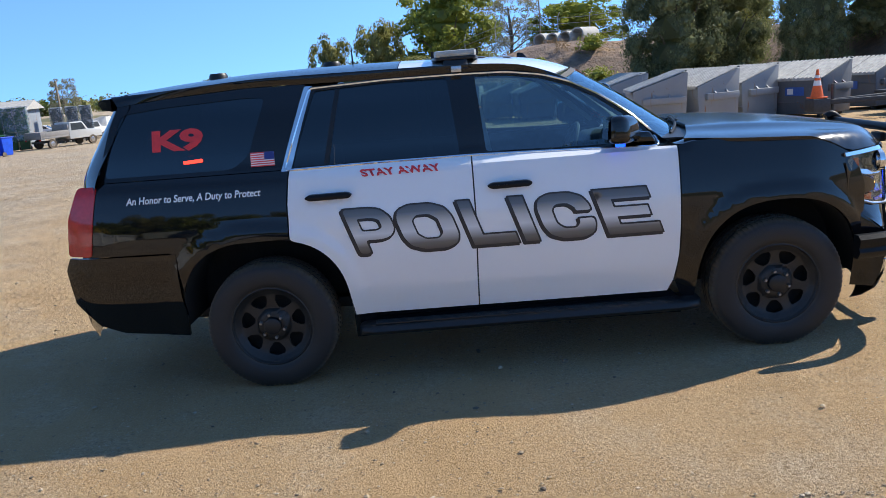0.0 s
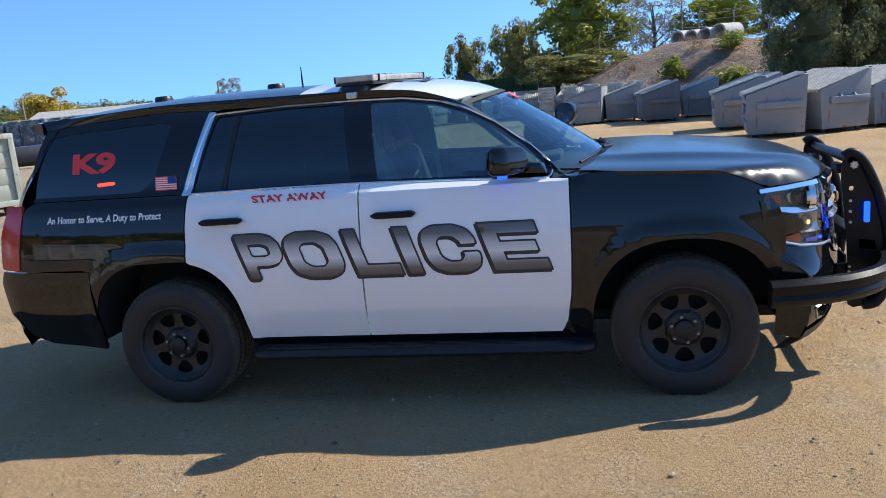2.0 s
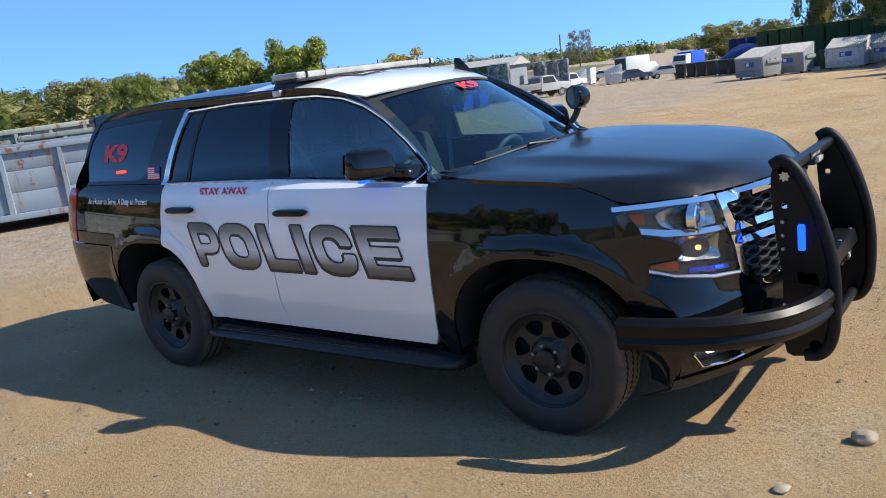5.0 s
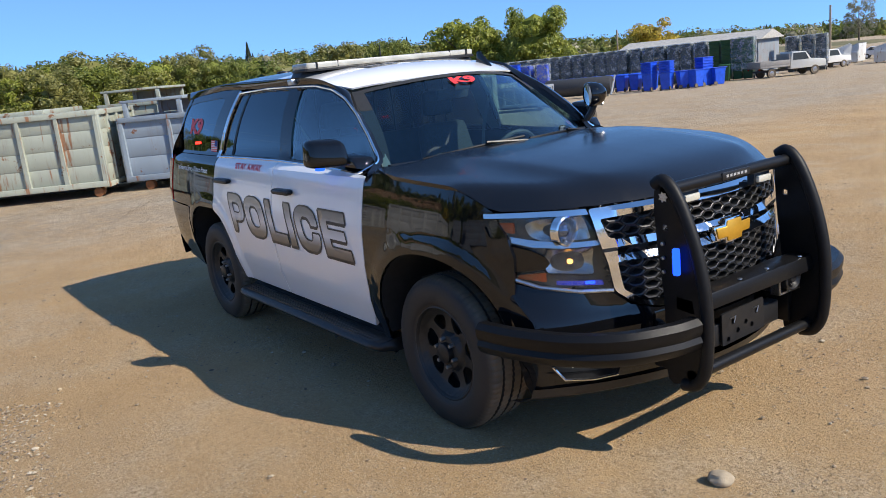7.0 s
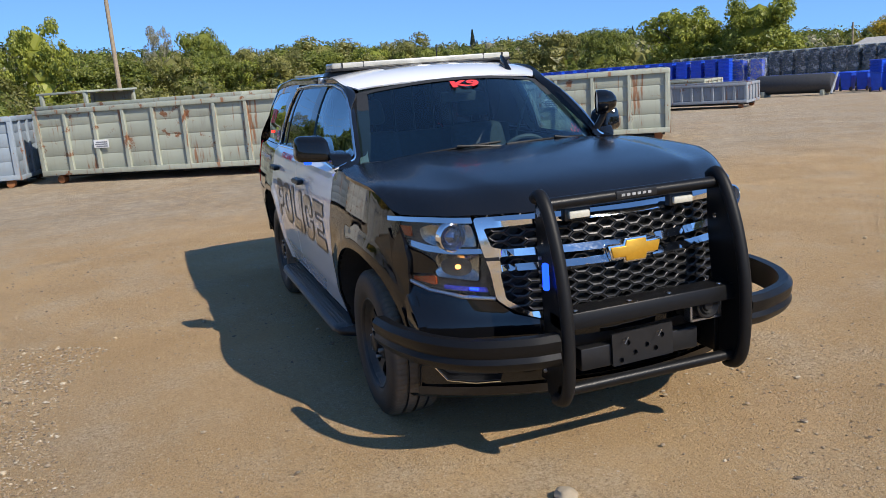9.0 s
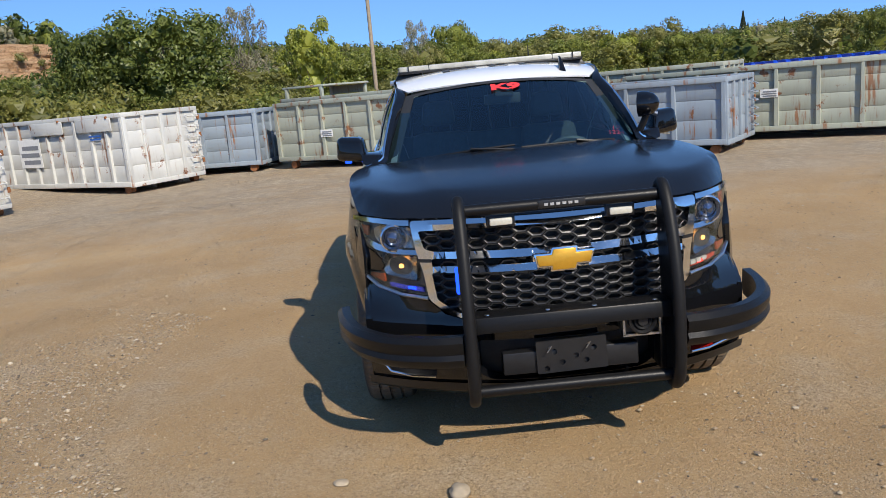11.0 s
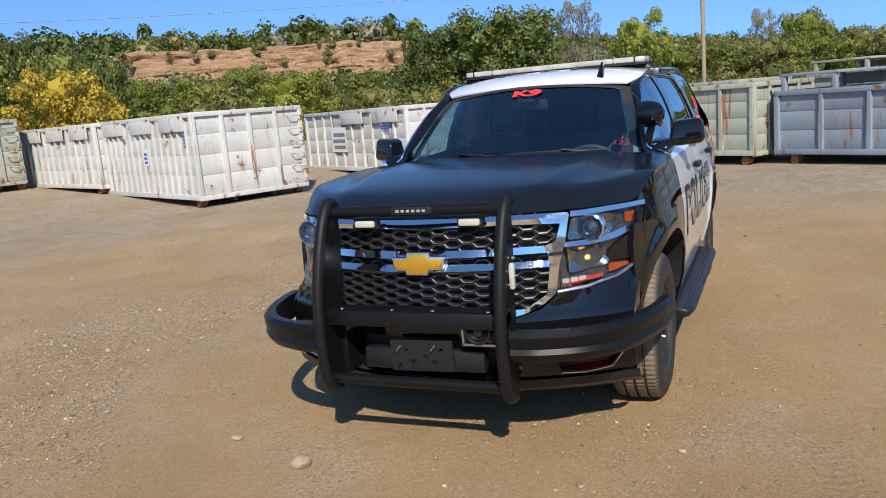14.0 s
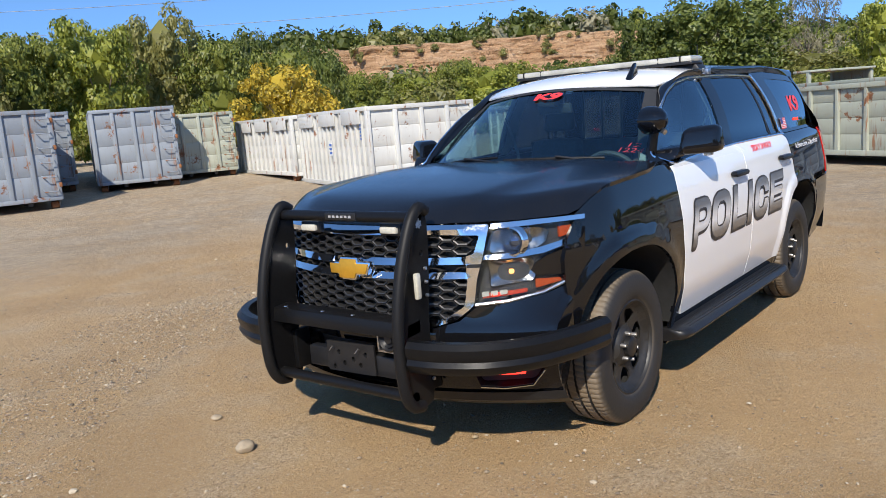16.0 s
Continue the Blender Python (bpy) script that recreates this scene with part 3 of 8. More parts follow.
    for side, xa, za, w, h, bars_n, mat, back in signs:
        y, out = (0.0, -1) if side == "a" else (W, 1)
        if back:
            pl = part("placard", box(xa, min(y + out * .014, y + out * .022), za, xa + w, max(y + out * .014, y + out * .022), za + h, .002), back, box_ob, "plain placard with unreadable print", smooth=False)
        else:
            pl = box_ob
        bm = bmesh.new()
        for k in range(bars_n):
            zz = za + h * (.12 + .76 * k / max(1, bars_n))
            box(xa + w * .08, min(y + out * .023, y + out * .027), zz, xa + w * (.92 if k % 2 else .84), max(y + out * .023, y + out * .027), zz + h * .45 / bars_n, 0, 2, bm)
        part("printed_bars", bm, mat, pl, smooth=False)
    box_ob.matrix_basis = m
    return box_ob


def span(p, q, z=None):
    """The pose of a thing whose x axis runs from p towards q, standing on the ground."""
    a = math.degrees(math.atan2(q[1] - p[1], q[0] - p[0]))
    zz = min(ground_z(*p), ground_z(*q)) if z is None else z
    return pose(p[0], p[1], zz, 0, 0, a)


def set_back(p, q, w, z=None):
    """As span(), for a box whose near long side runs from p to q and that reaches w back from it."""
    return span(p, q, z) @ pose(0, -w, 0)


# white recycling boxes
rolloff("roll_off_container", M_CWHITE, set_back((-9.3, -10.9), (-11.85, -16.48), 3.0), 5.9, 3.0, 2.02, "white weathered steel container with flaps and rust streaks on timber blocks", .20, 16, 4, 3, True, True, False, (("b", .35, 1.35, .10, .55, 5, M_BLUETEXT, None), ("b", 2.6, 1.0, .22, .42, 3, M_BLUETEXT, M_PLACARD)))
rolloff("roll_off_container", M_CWHITE, set_back((-11.35, -16.0), (-13.1, -20.9), 2.45), 5.2, 2.45, 1.80, "white weathered steel container with flaps along its rim", .20, 12, 4, 3, True, True)
rolloff("roll_off_container", M_CWHITE, set_back((-14.1, -7.7), (-17.4, -12.9), 2.4), 6.2, 2.4, 1.80, "white steel container with grey placards and flaps", .20, 10, 4, 2, True, False, False, (("b", 3.4, .75, .95, .75, 3, M_GREYTEXT, M_PLACARD), ("b", .8, 1.35, .55, .20, 2, M_BLUETEXT, None)))
# grey boxes across the back
rolloff("roll_off_container", M_CBLUE, set_back((-17.3, -5.1), (-18.6, -12.0), 2.4), 6.6, 2.4, 1.55, "low blue-grey steel container with vertical ribs", .22, 8, 4, 0, True)
rolloff("roll_off_container", M_CBEIGE, set_back((-13.75, 1.05), (-17.4, -4.6), 2.4), 6.7, 2.4, 1.62, "beige-grey steel container with rust-streaked ribs", .24, 8, 4, 0, False, False, False, (("b", 4.65, .85, .42, .20, 3, M_GREYTEXT, M_PLACARD),))
rolloff("roll_off_container", M_CBLUE, set_back((-10.75, 5.85), (-13.95, 1.45), 2.3), 5.4, 2.3, 1.38, "blue-grey steel container with pale rim and ladder rungs", .24, 5, 3, 0, True, False, True)
rolloff("roll_off_container", M_CBEIGE, set_back((-11.6, 10.3), (-15.2, 4.9), 2.4), 6.5, 2.4, 1.55, "beige steel container with heavy rust streaks down its ribs", .22, 7, 4, 0, False, False, False, (("b", 2.75, 1.0, .40, .20, 3, M_GREYTEXT, M_PLACARD),))
rolloff("roll_off_container", M_CBEIGE, set_back((-17.2, .6), (-20.9, -5.0), 2.4), 6.6, 2.4, 1.72, "beige steel container standing behind another, with cover frame", .24, 8, 4, 0, False, False, True)
rolloff("roll_off_container", M_CBEIGE, set_back((-15.4, 7.6), (-18.9, 2.4), 2.4), 6.4, 2.4, 1.70, "beige steel container behind the front row with rusty rim", .24, 8, 4, 0, False, False, True)
# grey boxes in a row, seen from their ends
rolloff("roll_off_container", M_CGREY, span((-5.4, -18.55), (-7.1, -24.8)), 6.4, 2.4, 2.35, "tall blue-grey steel container with end ladder", .28, 9, 4, 0, True)
rolloff("roll_off_container", M_CGREY, span((-7.7, -22.1), (-9.9, -28.0)), 6.4, 2.0, 2.25, "tall grey steel container between two others", .26, 9, 4, 0, True)
rolloff("roll_off_container", M_CGREY, span((-9.82, -19.63), (-12.67, -25.08)), 6.2, 2.45, 2.25, "tall pale grey steel container with rusty bands and end ladder", .26, 9, 4, 0, True)
rolloff("roll_off_container", M_CBEIGE, span((-12.3, -19.96), (-15.2, -25.46)), 6.2, 2.3, 1.95, "beige-grey steel container half in shadow", .24, 9, 4, 0, True)
# low boxes by the carts
rolloff("low_container", M_CGREY, span((-23.3, 23.4), (-27.2, 20.6)), 4.6, 2.2, .80, "low grey steel container with many ribs", .30, 10, 1, 0, False)
rolloff("low_container", M_CBEIGE, span((-28.4, 25.6), (-33.4, 22.8)), 5.6, 2.3, 1.0, "low rusty steel container", .30, 8, 2, 0, False)

# ---------------------------------------------------------------- waste bins with lids
M_BINGREY = steel_paint("grey_bin_paint", (.27, .285, .295), .12, .35, (.30, .28, .25))
M_BINDARK = steel_paint("dark_blue_grey_bin_paint", (.11, .12, .135), .12, .3, (.2, .18, .16))
M_BINWHITE = steel_paint("white_bin_paint", (.62, .63, .62), .2, .3)
M_LID = plain("weathered_grey_lid_plastic", (.42, .40, .36), .7, 0, .25, 6, .003)
M_SIGNBLUE = plain("blue_sign", (.03, .10, .36), .45, 0, .1, 20)


def bin_master(name, mat, label):
    """A front-loading steel bin: x runs from its low front to its high back, y across it."""
    b = empty(name)
    tagged(b, label, "waste bin", "steel waste bins")
    D, W, F, B, lo = 1.45, 1.85, 1.10, 1.52, .10
    prof = [(.05, lo), (D - .08, lo), (D, B), (D - .10, B), (0, F)]
    body = part("body", prism(prof, 0, W, lambda u, v, d: Vector((u, d, v)), .012), mat, b)
    for z in (.42, .78):
        part("front_seam", box(-.008, .02, z, .03, W - .02, z + .025, .004), mat, b)
    for y0, y1 in ((-.10, .0), (W, W + .10)):
        part("fork_pocket", box(.25, y0, .72, D - .10, y1, .90, .015), mat, b, "steel fork pocket on the side")
        for x in (.55, .95):
            part("gusset", hexa([(x - .02, y0 if y0 < 0 else W, .90), (x + .02, y0 if y0 < 0 else W, .90), (x + .02, y1 if y0 < 0 else W + .08, .90), (x - .02, y1 if y0 < 0 else W + .08, .90), (x - .02, -.01 if y0 < 0 else W, .98), (x + .02, -.01 if y0 < 0 else W, .98), (x + .02, .0 if y0 < 0 else W + .01, .98), (x - .02, .0 if y0 < 0 else W + .01, .98)]), mat, b, smooth=False)
    slope = (B - F) / (D - .10)
    for k in range(2):
        ya, yb = .01 + k * W / 2, (k + 1) * W / 2 - .01
        pts = []
        n = 7
        for i in range(n):
            y0 = ya + (yb - ya) * i / n
            w = (yb - ya) / n
            pts += [(y0, .0), (y0 + w * .18, .028), (y0 + w * .62, .028), (y0 + w * .80, .0)]
        pts.append((yb, .0))
        rows = []
        for x in (-.06, D - .08):
            rows.append([Vector((x, y, F + slope * x + .02 + z)) for y, z in pts])
        rows.insert(0, [Vector((-.07, y, F - .06)) for y, z in pts])
        lid = part("lid", loft(rows), M_LID, b, "ribbed plastic lid", smooth=False)
    part("lid_rod", tube([(D - .06, -.04, B + .035), (D - .06, W + .04, B + .035)], .018, 6), M_DARKSTEEL, b)
    for x in (.2, D - .25):
        for y in (.2, W - .2):
            part("foot", box(x - .05, y - .05, 0, x + .05, y + .05, lo + .01, .008), M_DARKSTEEL, b)
    sg = part("sign", box(-.014, W * .30, .62, -.004, W * .62, .86, .002), M_SIGNBLUE, b, "small blue sign with white mark", smooth=False)
    part("sign_mark", box(-.018, W * .48, .66, -.013, W * .58, .82, .001), M_PLACARD, sg, smooth=False)
    return b


def put_bins(master, rows):
    first = True
    for x, y, a, k in rows:
        m = pose(x, y, ground_z(x, y), 0, 0, a)
        if first:
            master.matrix_basis = m
            first = False
        else:
            copy_thing(master, m)


put_bins(bin_master("waste_bin", M_BINGREY, "grey steel waste bin with ribbed sloping lids"),
         [(4.62, 16.45, -6, 1), (6.45, 16.75, 22, 1), (7.95, 17.6, 26, 1), (9.55, 18.6, 26, 1), (4.35, 20.3, -4, 1), (2.45, 29.0, 2, 1), (4.25, 29.3, 2, 1), (-.40, 29.8, -8, 1), (1.15, 30.2, 0, 1), (6.2, 26.4, 15, 1), (7.8, 23.6, 22, 1), (.6, 32.6, 75, 1), (-8.5, 40.1, 64, 1), (-6.9, 41.8, 80, 1), (6.1, 30.0, 0, 1), (5.9, 27.9, 6, 1), (.9, 34.2, 0, 1)])
put_bins(bin_master("waste_bin", M_BINDARK, "dark blue-grey steel waste bin with ribbed sloping lids"),
         [(10.0, 17.1, 34, 1), (12.4, 18.9, 34, 1), (13.9, 18.9, 36, 1), (15.6, 19.2, 36, 1), (2.6, 27.6, -2, 1)])
put_bins(bin_master("waste_bin", M_BINWHITE, "white steel waste bin with ribbed sloping lids"),
         [(-4.2, 42.6, 86, 1), (-2.8, 44.0, 90, 1), (-28.0, 56.0, 30, 1), (-25.6, 57.6, 24, 1), (-31.0, 63.0, 10, 1)])

# ---------------------------------------------------------------- land round the lot
TOP_E = pchip([0, 40, 70, 88, 100, 110, 118, 124, 135, 149, 157, 165, 176, 190, 200, 208, 225, 232, 246, 270, 320, 360],
              [1.6, 1.6, 1.2, .4, -.9, -1.0, -.7, -.4, .3, 1.3, 1.3, 1.5, 1.8, 2.8, 3.7, 4.1, 4.5, 4.4, 4.5, 3.6, 2.2, 1.6])
TOP_R = pchip([0, 90, 165, 185, 200, 300, 360], [300, 450, 430, 260, 210, 220, 300])


def land_z(b, r):
    """Height of the far land at a bearing in degrees and a distance."""
    x, y = r * math.cos(radians(b)), r * math.sin(radians(b))
    base = ground_z(x, y) - .05
    rt = TOP_R(b % 360)
    top = 1.65 + rt * math.tan(radians(TOP_E(b % 360)))
    t = min(1, max(0, (r - 85) / (rt - 85)))
    if 204 < b % 360 < 252 and r > 150:
        t = max(t, .30) if r < 156 else max(t, .885)
    z = base + (top - base) * (t**1.25)
    return z + (1.2 * noise.noise((x * .02, y * .02, 1)) * min(1, (r - 85) / 60) if r > 85 else 0)


def wild_ground():
    s = Nodes("dry_grass_and_scrub")
    a, b = s.noise(.03, 5, .6), s.noise(.6, 6, .65)
    c = s.ramp(a, [(.35, (.07, .085, .03)), (.5, (.16, .14, .06)), (.65, (.34, .26, .13))])
    c = s.mix(s.grey(b, .35, .65, 0, .6), c, (.05, .06, .025))
    return s.principled(c, 1.0, 0, s.bump(b, .6, .3))


def soil_bank():
    s = Nodes("rocky_soil_with_dry_leaves")
    a, b, c3 = s.noise(.5, 6, .65), s.noise(3.0, 6, .7), s.noise(20, 4, .7)
    c = s.ramp(a, [(.35, (.20, .145, .115)), (.5, (.33, .235, .175)), (.62, (.44, .29, .175)), (.75, (.50, .35, .20))])
    c = s.mix(s.grey(b, .40, .62, 0, .7), c, (.14, .115, .10))
    c = s.mix(s.grey(c3, .5, .7, 0, .6), c, (.40, .27, .15))
    return s.principled(c, 1.0, 0, s.bump(b, .9, .25, s.bump(c3, .6, .05)))


def cliff_face():
    s = Nodes("orange_earth_cliff")
    m = s.n("Mapping")
    m.inputs["Scale"].default_value = (.16, .16, 1.5)
    s.link(s.coords(), m.inputs[0])
    lay_n, spot, crack = s.noise(1.6, 8, .72, m.outputs[0]), s.noise(.30, 8, .75), s.noise(1.4, 8, .75)
    c = s.ramp(lay_n, [(.32, (.36, .19, .095)), (.5, (.62, .37, .20)), (.68, (.76, .53, .33))])
    c = s.mix(s.grey(spot, .57, .66, 0, .7), c, (.17, .13, .06))
    c = s.mix(s.grey(crack, .42, .32, 0, .7), c, (.24, .12, .06))
    return s.principled(c, 1.0, 0, s.bump(crack, 1.0, 1.2, s.bump(lay_n, .8, .6)))


M_WILD, M_BANK, M_CLIFF = wild_ground(), soil_bank(), cliff_face()
bm = bmesh.new()
prev = None
for r in [74, 85, 100, 115, 130, 140, 149, 152, 155, 158, 165, 180, 200, 220, 250, 290, 340, 400, 450, 520, 700, 1200]:
    ring = [bm.verts.new((r * math.cos(radians(b)), r * math.sin(radians(b)), land_z(b, r) - (.25 if r < 80 else 0))) for b in range(0, 360, 2)]
    if prev:
        for j in range(180):
            bm.faces.new((prev[j], ring[j], ring[(j + 1) % 180], prev[(j + 1) % 180]))
    prev = ring
tagged(part("far_hills", bm, M_WILD), "dry grassy hills round the lot", "hills", kind="structure")
rows = []
for k in range(27):
    v = k / 26
    row = []
    for b in np.arange(203, 252, .22):
        gully = abs(noise.noise((b * .55, v * .8, 3))) * 3.2 + abs(noise.noise((b * 1.7, v * 1.6, 8))) * 1.3
        ledge = .9 * noise.noise((b * .2, v * 9, 5)) + .5 * noise.noise((b * .9, v * 16, 6))
        r = 148.6 + 6.0 * v**1.2 + gully * (.35 + .65 * math.sin(math.pi * min(1, v + .12))) + ledge + .45 * noise.noise((b * 5, v * 14, 4))
        lo, hi = land_z(b, 149.0) - 1.5, land_z(b, 158) + .3 + .8 * noise.noise((b * .5, 9, 0))
        row.append(Vector((r * math.cos(radians(b)), r * math.sin(radians(b)), lo + (hi - lo) * v)))
    rows.append(row)
tagged(part("cliff", loft(rows, False, True), M_CLIFF), "bare orange earth cliff below a wooded ridge", "cliff", kind="structure")


def bank_z(x, y):
    """The rocky bank behind the waste bins."""
    r, b = math.hypot(x, y), math.degrees(math.atan2(y, x))
    rise = 3.5 * step01(97, 84, b) if b > 84 else 3.5
    edge = 33 + 1.6 * noise.noise((b * .12, 0, 2)) + (-7 * step01(68, 50, b) if b < 68 else 0)
    return ground_z(x, y) - .15 + rise * step01(edge, edge + 9.5, r) + (.35 * noise.noise((x * .5, y * .5, 5)) + .18 * noise.noise((x * 1.6, y * 1.6, 8))) * step01(edge, edge + 2, r)


rows = []
for r in np.arange(24, 78, .8):
    rows.append([Vector((r * math.cos(radians(b)), r * math.sin(radians(b)), bank_z(r * math.cos(radians(b)), r * math.sin(radians(b))))) for b in np.arange(28, 101, .8)])
bm = loft(rows)
bmesh.ops.recalc_face_normals(bm, faces=bm.faces[:])
if sum(f.normal.z for f in bm.faces) < 0:
    bmesh.ops.reverse_faces(bm, faces=bm.faces[:])
tagged(part("bank", bm, M_BANK), "rocky soil bank with dry leaves and scrub", "bank", kind="structure")

# ---------------------------------------------------------------- trees
def leaf_mat(name, dark, light, third=None):
    s = Nodes(name)
    geo = s.n("NewGeometry")
    rnd = geo.outputs["Random Per Island"]
    ob = s.n("ObjectInfo").outputs["Random"]
    stops = [(0.0, dark), (.75, light)] + ([(1.0, third)] if third else [(1.0, light)])
    c = s.ramp(rnd, stops)
    c = s.mix(s.grey(s.noise(.16, 3, .6), .45, .65, 0, .35), c, tuple(v * .9 for v in dark))
    c = s.mix(s.grey(ob, 0, 1, 0, .35), c, tuple(v * .55 for v in dark))
    d = s.n("BsdfDiffuse")
    t = s.n("BsdfTranslucent")
    g = s.n("BsdfGlossy")
    g.inputs["Roughness"].default_value = .45
    s.link(c, d.inputs[0])
    s.link(s.mix(.5, c, light), t.inputs[0])
    g.inputs[0].default_value = (.5, .5, .5, 1)
    m1 = s.n("MixShader")
    m1.inputs[0].default_value = .36
    s.link(d.outputs[0], m1.inputs[1])
    s.link(t.outputs[0], m1.inputs[2])
    m2 = s.n("MixShader")
    m2.inputs[0].default_value = .05
    s.link(m1.outputs[0], m2.inputs[1])
    s.link(g.outputs[0], m2.inputs[2])
    s.link(m2.outputs[0], s.out.inputs[0])
    return s.mat


LEAVES = {
    "live_oak": leaf_mat("dusty_live_oak_leaves", (.095, .115, .050), (.300, .315, .140)),
    "oak": leaf_mat("dark_oak_leaves", (.052, .078, .016), (.190, .225, .050)),
    "olive": leaf_mat("olive_leaves", (.105, .115, .030), (.330, .310, .095)),
    "leafy": leaf_mat("fresh_leaves", (.105, .140, .022), (.400, .420, .070)),
    "green": leaf_mat("mid_green_leaves", (.075, .105, .020), (.290, .315, .062)),
    "grey": leaf_mat("grey_green_needles", (.160, .155, .095), (.400, .365, .230)),
    "yellow": leaf_mat("yellowing_leaves", (.230, .190, .030), (.680, .500, .062), (.820, .610, .085)),
    "bush": leaf_mat("olive_scrub_leaves", (.105, .112, .026), (.310, .300, .075)),
}
M_BARK = plain("grey_brown_bark", (.15, .12, .09), .95, 0, .3, 8, .01)


def cards(centres, sizes, seed, out=None, cores=()):
    """Small leaf clusters, each a bent quad turned roughly along out, and a rough solid heart in each clump, as one mesh."""
    rng = np.random.default_rng(seed)
    n = len(centres)
    nrm = rng.normal(size=(n, 3))
    nrm /= np.linalg.norm(nrm, axis=1)[:, None]
    if out is not None:
        nrm = np.asarray(out) + .62 * nrm
        nrm /= np.linalg.norm(nrm, axis=1)[:, None]
    a = np.cross(nrm, rng.normal(size=(n, 3)))
    a /= np.linalg.norm(a, axis=1)[:, None]
    b = np.cross(nrm, a)
    s = np.asarray(sizes)[:, None]
    c = np.asarray(centres)
    v = np.stack([c - a * s - b * s * .25, c - b * s * .70 + nrm * s * .22, c + a * s, c + b * s * .70 + nrm * s * .22], 1).reshape(-1, 3)
    faces = [(4 * i, 4 * i + 1, 4 * i + 2, 4 * i + 3) for i in range(n)]
    verts = [v]
    n0 = 4 * n
    for q, rx, rz in cores:
        w = CORE_V * np.array([rx, rx, rz]) * (.85 + .3 * rng.random((len(CORE_V), 1))) + q
        verts.append(w)
        faces += [tuple(i + n0 for i in f) for f in CORE_F]
        n0 += len(w)
    me = bpy.data.meshes.new("crown")
    me.from_pydata(np.concatenate(verts).tolist(), [], faces)
    return me


bm = bmesh.new()
bmesh.ops.create_icosphere(bm, subdivisions=1, radius=1)
CORE_V = np.array([v.co[:] for v in bm.verts])
CORE_F = [[v.index for v in f.verts] for f in bm.faces]
bm.free()


def clump(rng, q, rx, rz, k):
    """Places and facings of k leaf clusters round a clump at q."""
    d = rng.normal(size=(k, 3))
    d[:, 2] += .25
    d /= np.linalg.norm(d, axis=1)[:, None]
    return np.asarray(q) + d * np.array([rx, rx, rz]) * (.72 + .42 * rng.random((k, 1))), d


# crown: clumps, leaf clusters in each, clump radius, leaf size, top of the widest part, low edge, looseness
CROWNS = {"oak": (64, 150, .120, .0150, .52, .06, .16), "live_oak": (120, 270, .095, .0078, .46, .03, .20), "green": (44, 135, .115, .0165, .50, .05, .22), "olive": (42, 135, .110, .0165, .55, .08, .24),
          "leafy": (48, 130, .095, .0170, .50, .06, .34), "grey": (84, 84, .066, .0120, .52, .12, .16), "yellow": (44, 150, .105, .0170, .48, .04, .28), "bush": (36, 150, .135, .0175, .42, .02, .16)}


def tree_master(kind, seed):
    """A tree one metre high and about one wide."""
    rng = np.random.default_rng(seed)
    t = empty("tree")
    n_cl, per, rad, leaf, wide, low, loose = CROWNS[kind]
    bm = bmesh.new()
    top = Vector((.03 * rng.normal(), .03 * rng.normal(), .74))
    merge(bm, tube([(0, 0, -.08), (.01, 0, .15), (.02 * rng.normal(), .02 * rng.normal(), .42), top], [.030, .024, .017, .006], 7))
    for k in range(9):
        h = .16 + .5 * rng.random()
        a = 2 * math.pi * (k / 9 + .1 * rng.random())
        reach = .20 + .20 * rng.random()
        p0 = Vector((0, 0, h * .8))
        p2 = Vector((reach * math.cos(a), reach * math.sin(a), min(.74, h + .10 + .22 * rng.random())))
        p1 = p0.lerp(p2, .5) + Vector((0, 0, -.02 + .05 * rng.random()))
        merge(bm, tube([p0, p1, p2], [.012, .008, .003], 5))
    part("trunk", bm, M_BARK, t)
    lump = [rng.uniform(0, 6.28) for _ in range(4)]
    cs, ds, ss, cores = [], [], [], []
    for i in range(n_cl):
        # golden-angle spread over an uneven egg, widest at `wide`
        u = (i + .5) / n_cl
        z = low + rad + (1 - low - 2 * rad) * u
        a = i * 2.39996 + .5 * rng.random()
        span_z = (z - wide) / ((1 - wide) if z > wide else (wide - low) * 1.25)
        r = .41 * math.sqrt(max(0.02, 1 - min(.98, abs(span_z))**2)) * (1 + loose * .6 * math.sin(2 * a + lump[0] + 3 * z) + loose * .5 * math.sin(5 * a + lump[1] + 7 * z))
        r *= rng.uniform(.80, 1.05) if rng.random() < .8 else rng.uniform(.25, .7)
        q = np.array([r * math.cos(a), r * math.sin(a), z + loose * .22 * rng.normal()])
        q[2] = min(.97 - .5 * rad, max(low + .4 * rad, q[2]))
        k = rad * rng.uniform(.72, 1.35)
        c, d = clump(rng, q, k, k * .82, int(per * (k / rad)**2))
        cs.append(c)
        ds.append(d)
        ss.append(leaf * rng.uniform(.65, 1.35, len(c)))
        if kind != "grey":
            cores.append((q, k * .50, k * .40))
    if kind != "grey":
        for z in np.linspace(low + .16, .78, 5):
            span_z = (z - wide) / ((1 - wide) if z > wide else (wide - low) * 1.25)
            cores.append((np.array([0, 0, z]), .22 * math.sqrt(max(.05, 1 - min(.98, abs(span_z))**2)), .13))
    me = cards(np.concatenate(cs), np.concatenate(ss), seed + 1, np.concatenate(ds), cores)
    me.materials.append(LEAVES[kind])
    crown = new("crown", me)
    crown.parent = t
    return t


TREES = []


def plant(kind, rows):
    """Notes trees of a kind: x, y, foot, height, width."""
    TREES.extend((kind, *r) for r in rows)


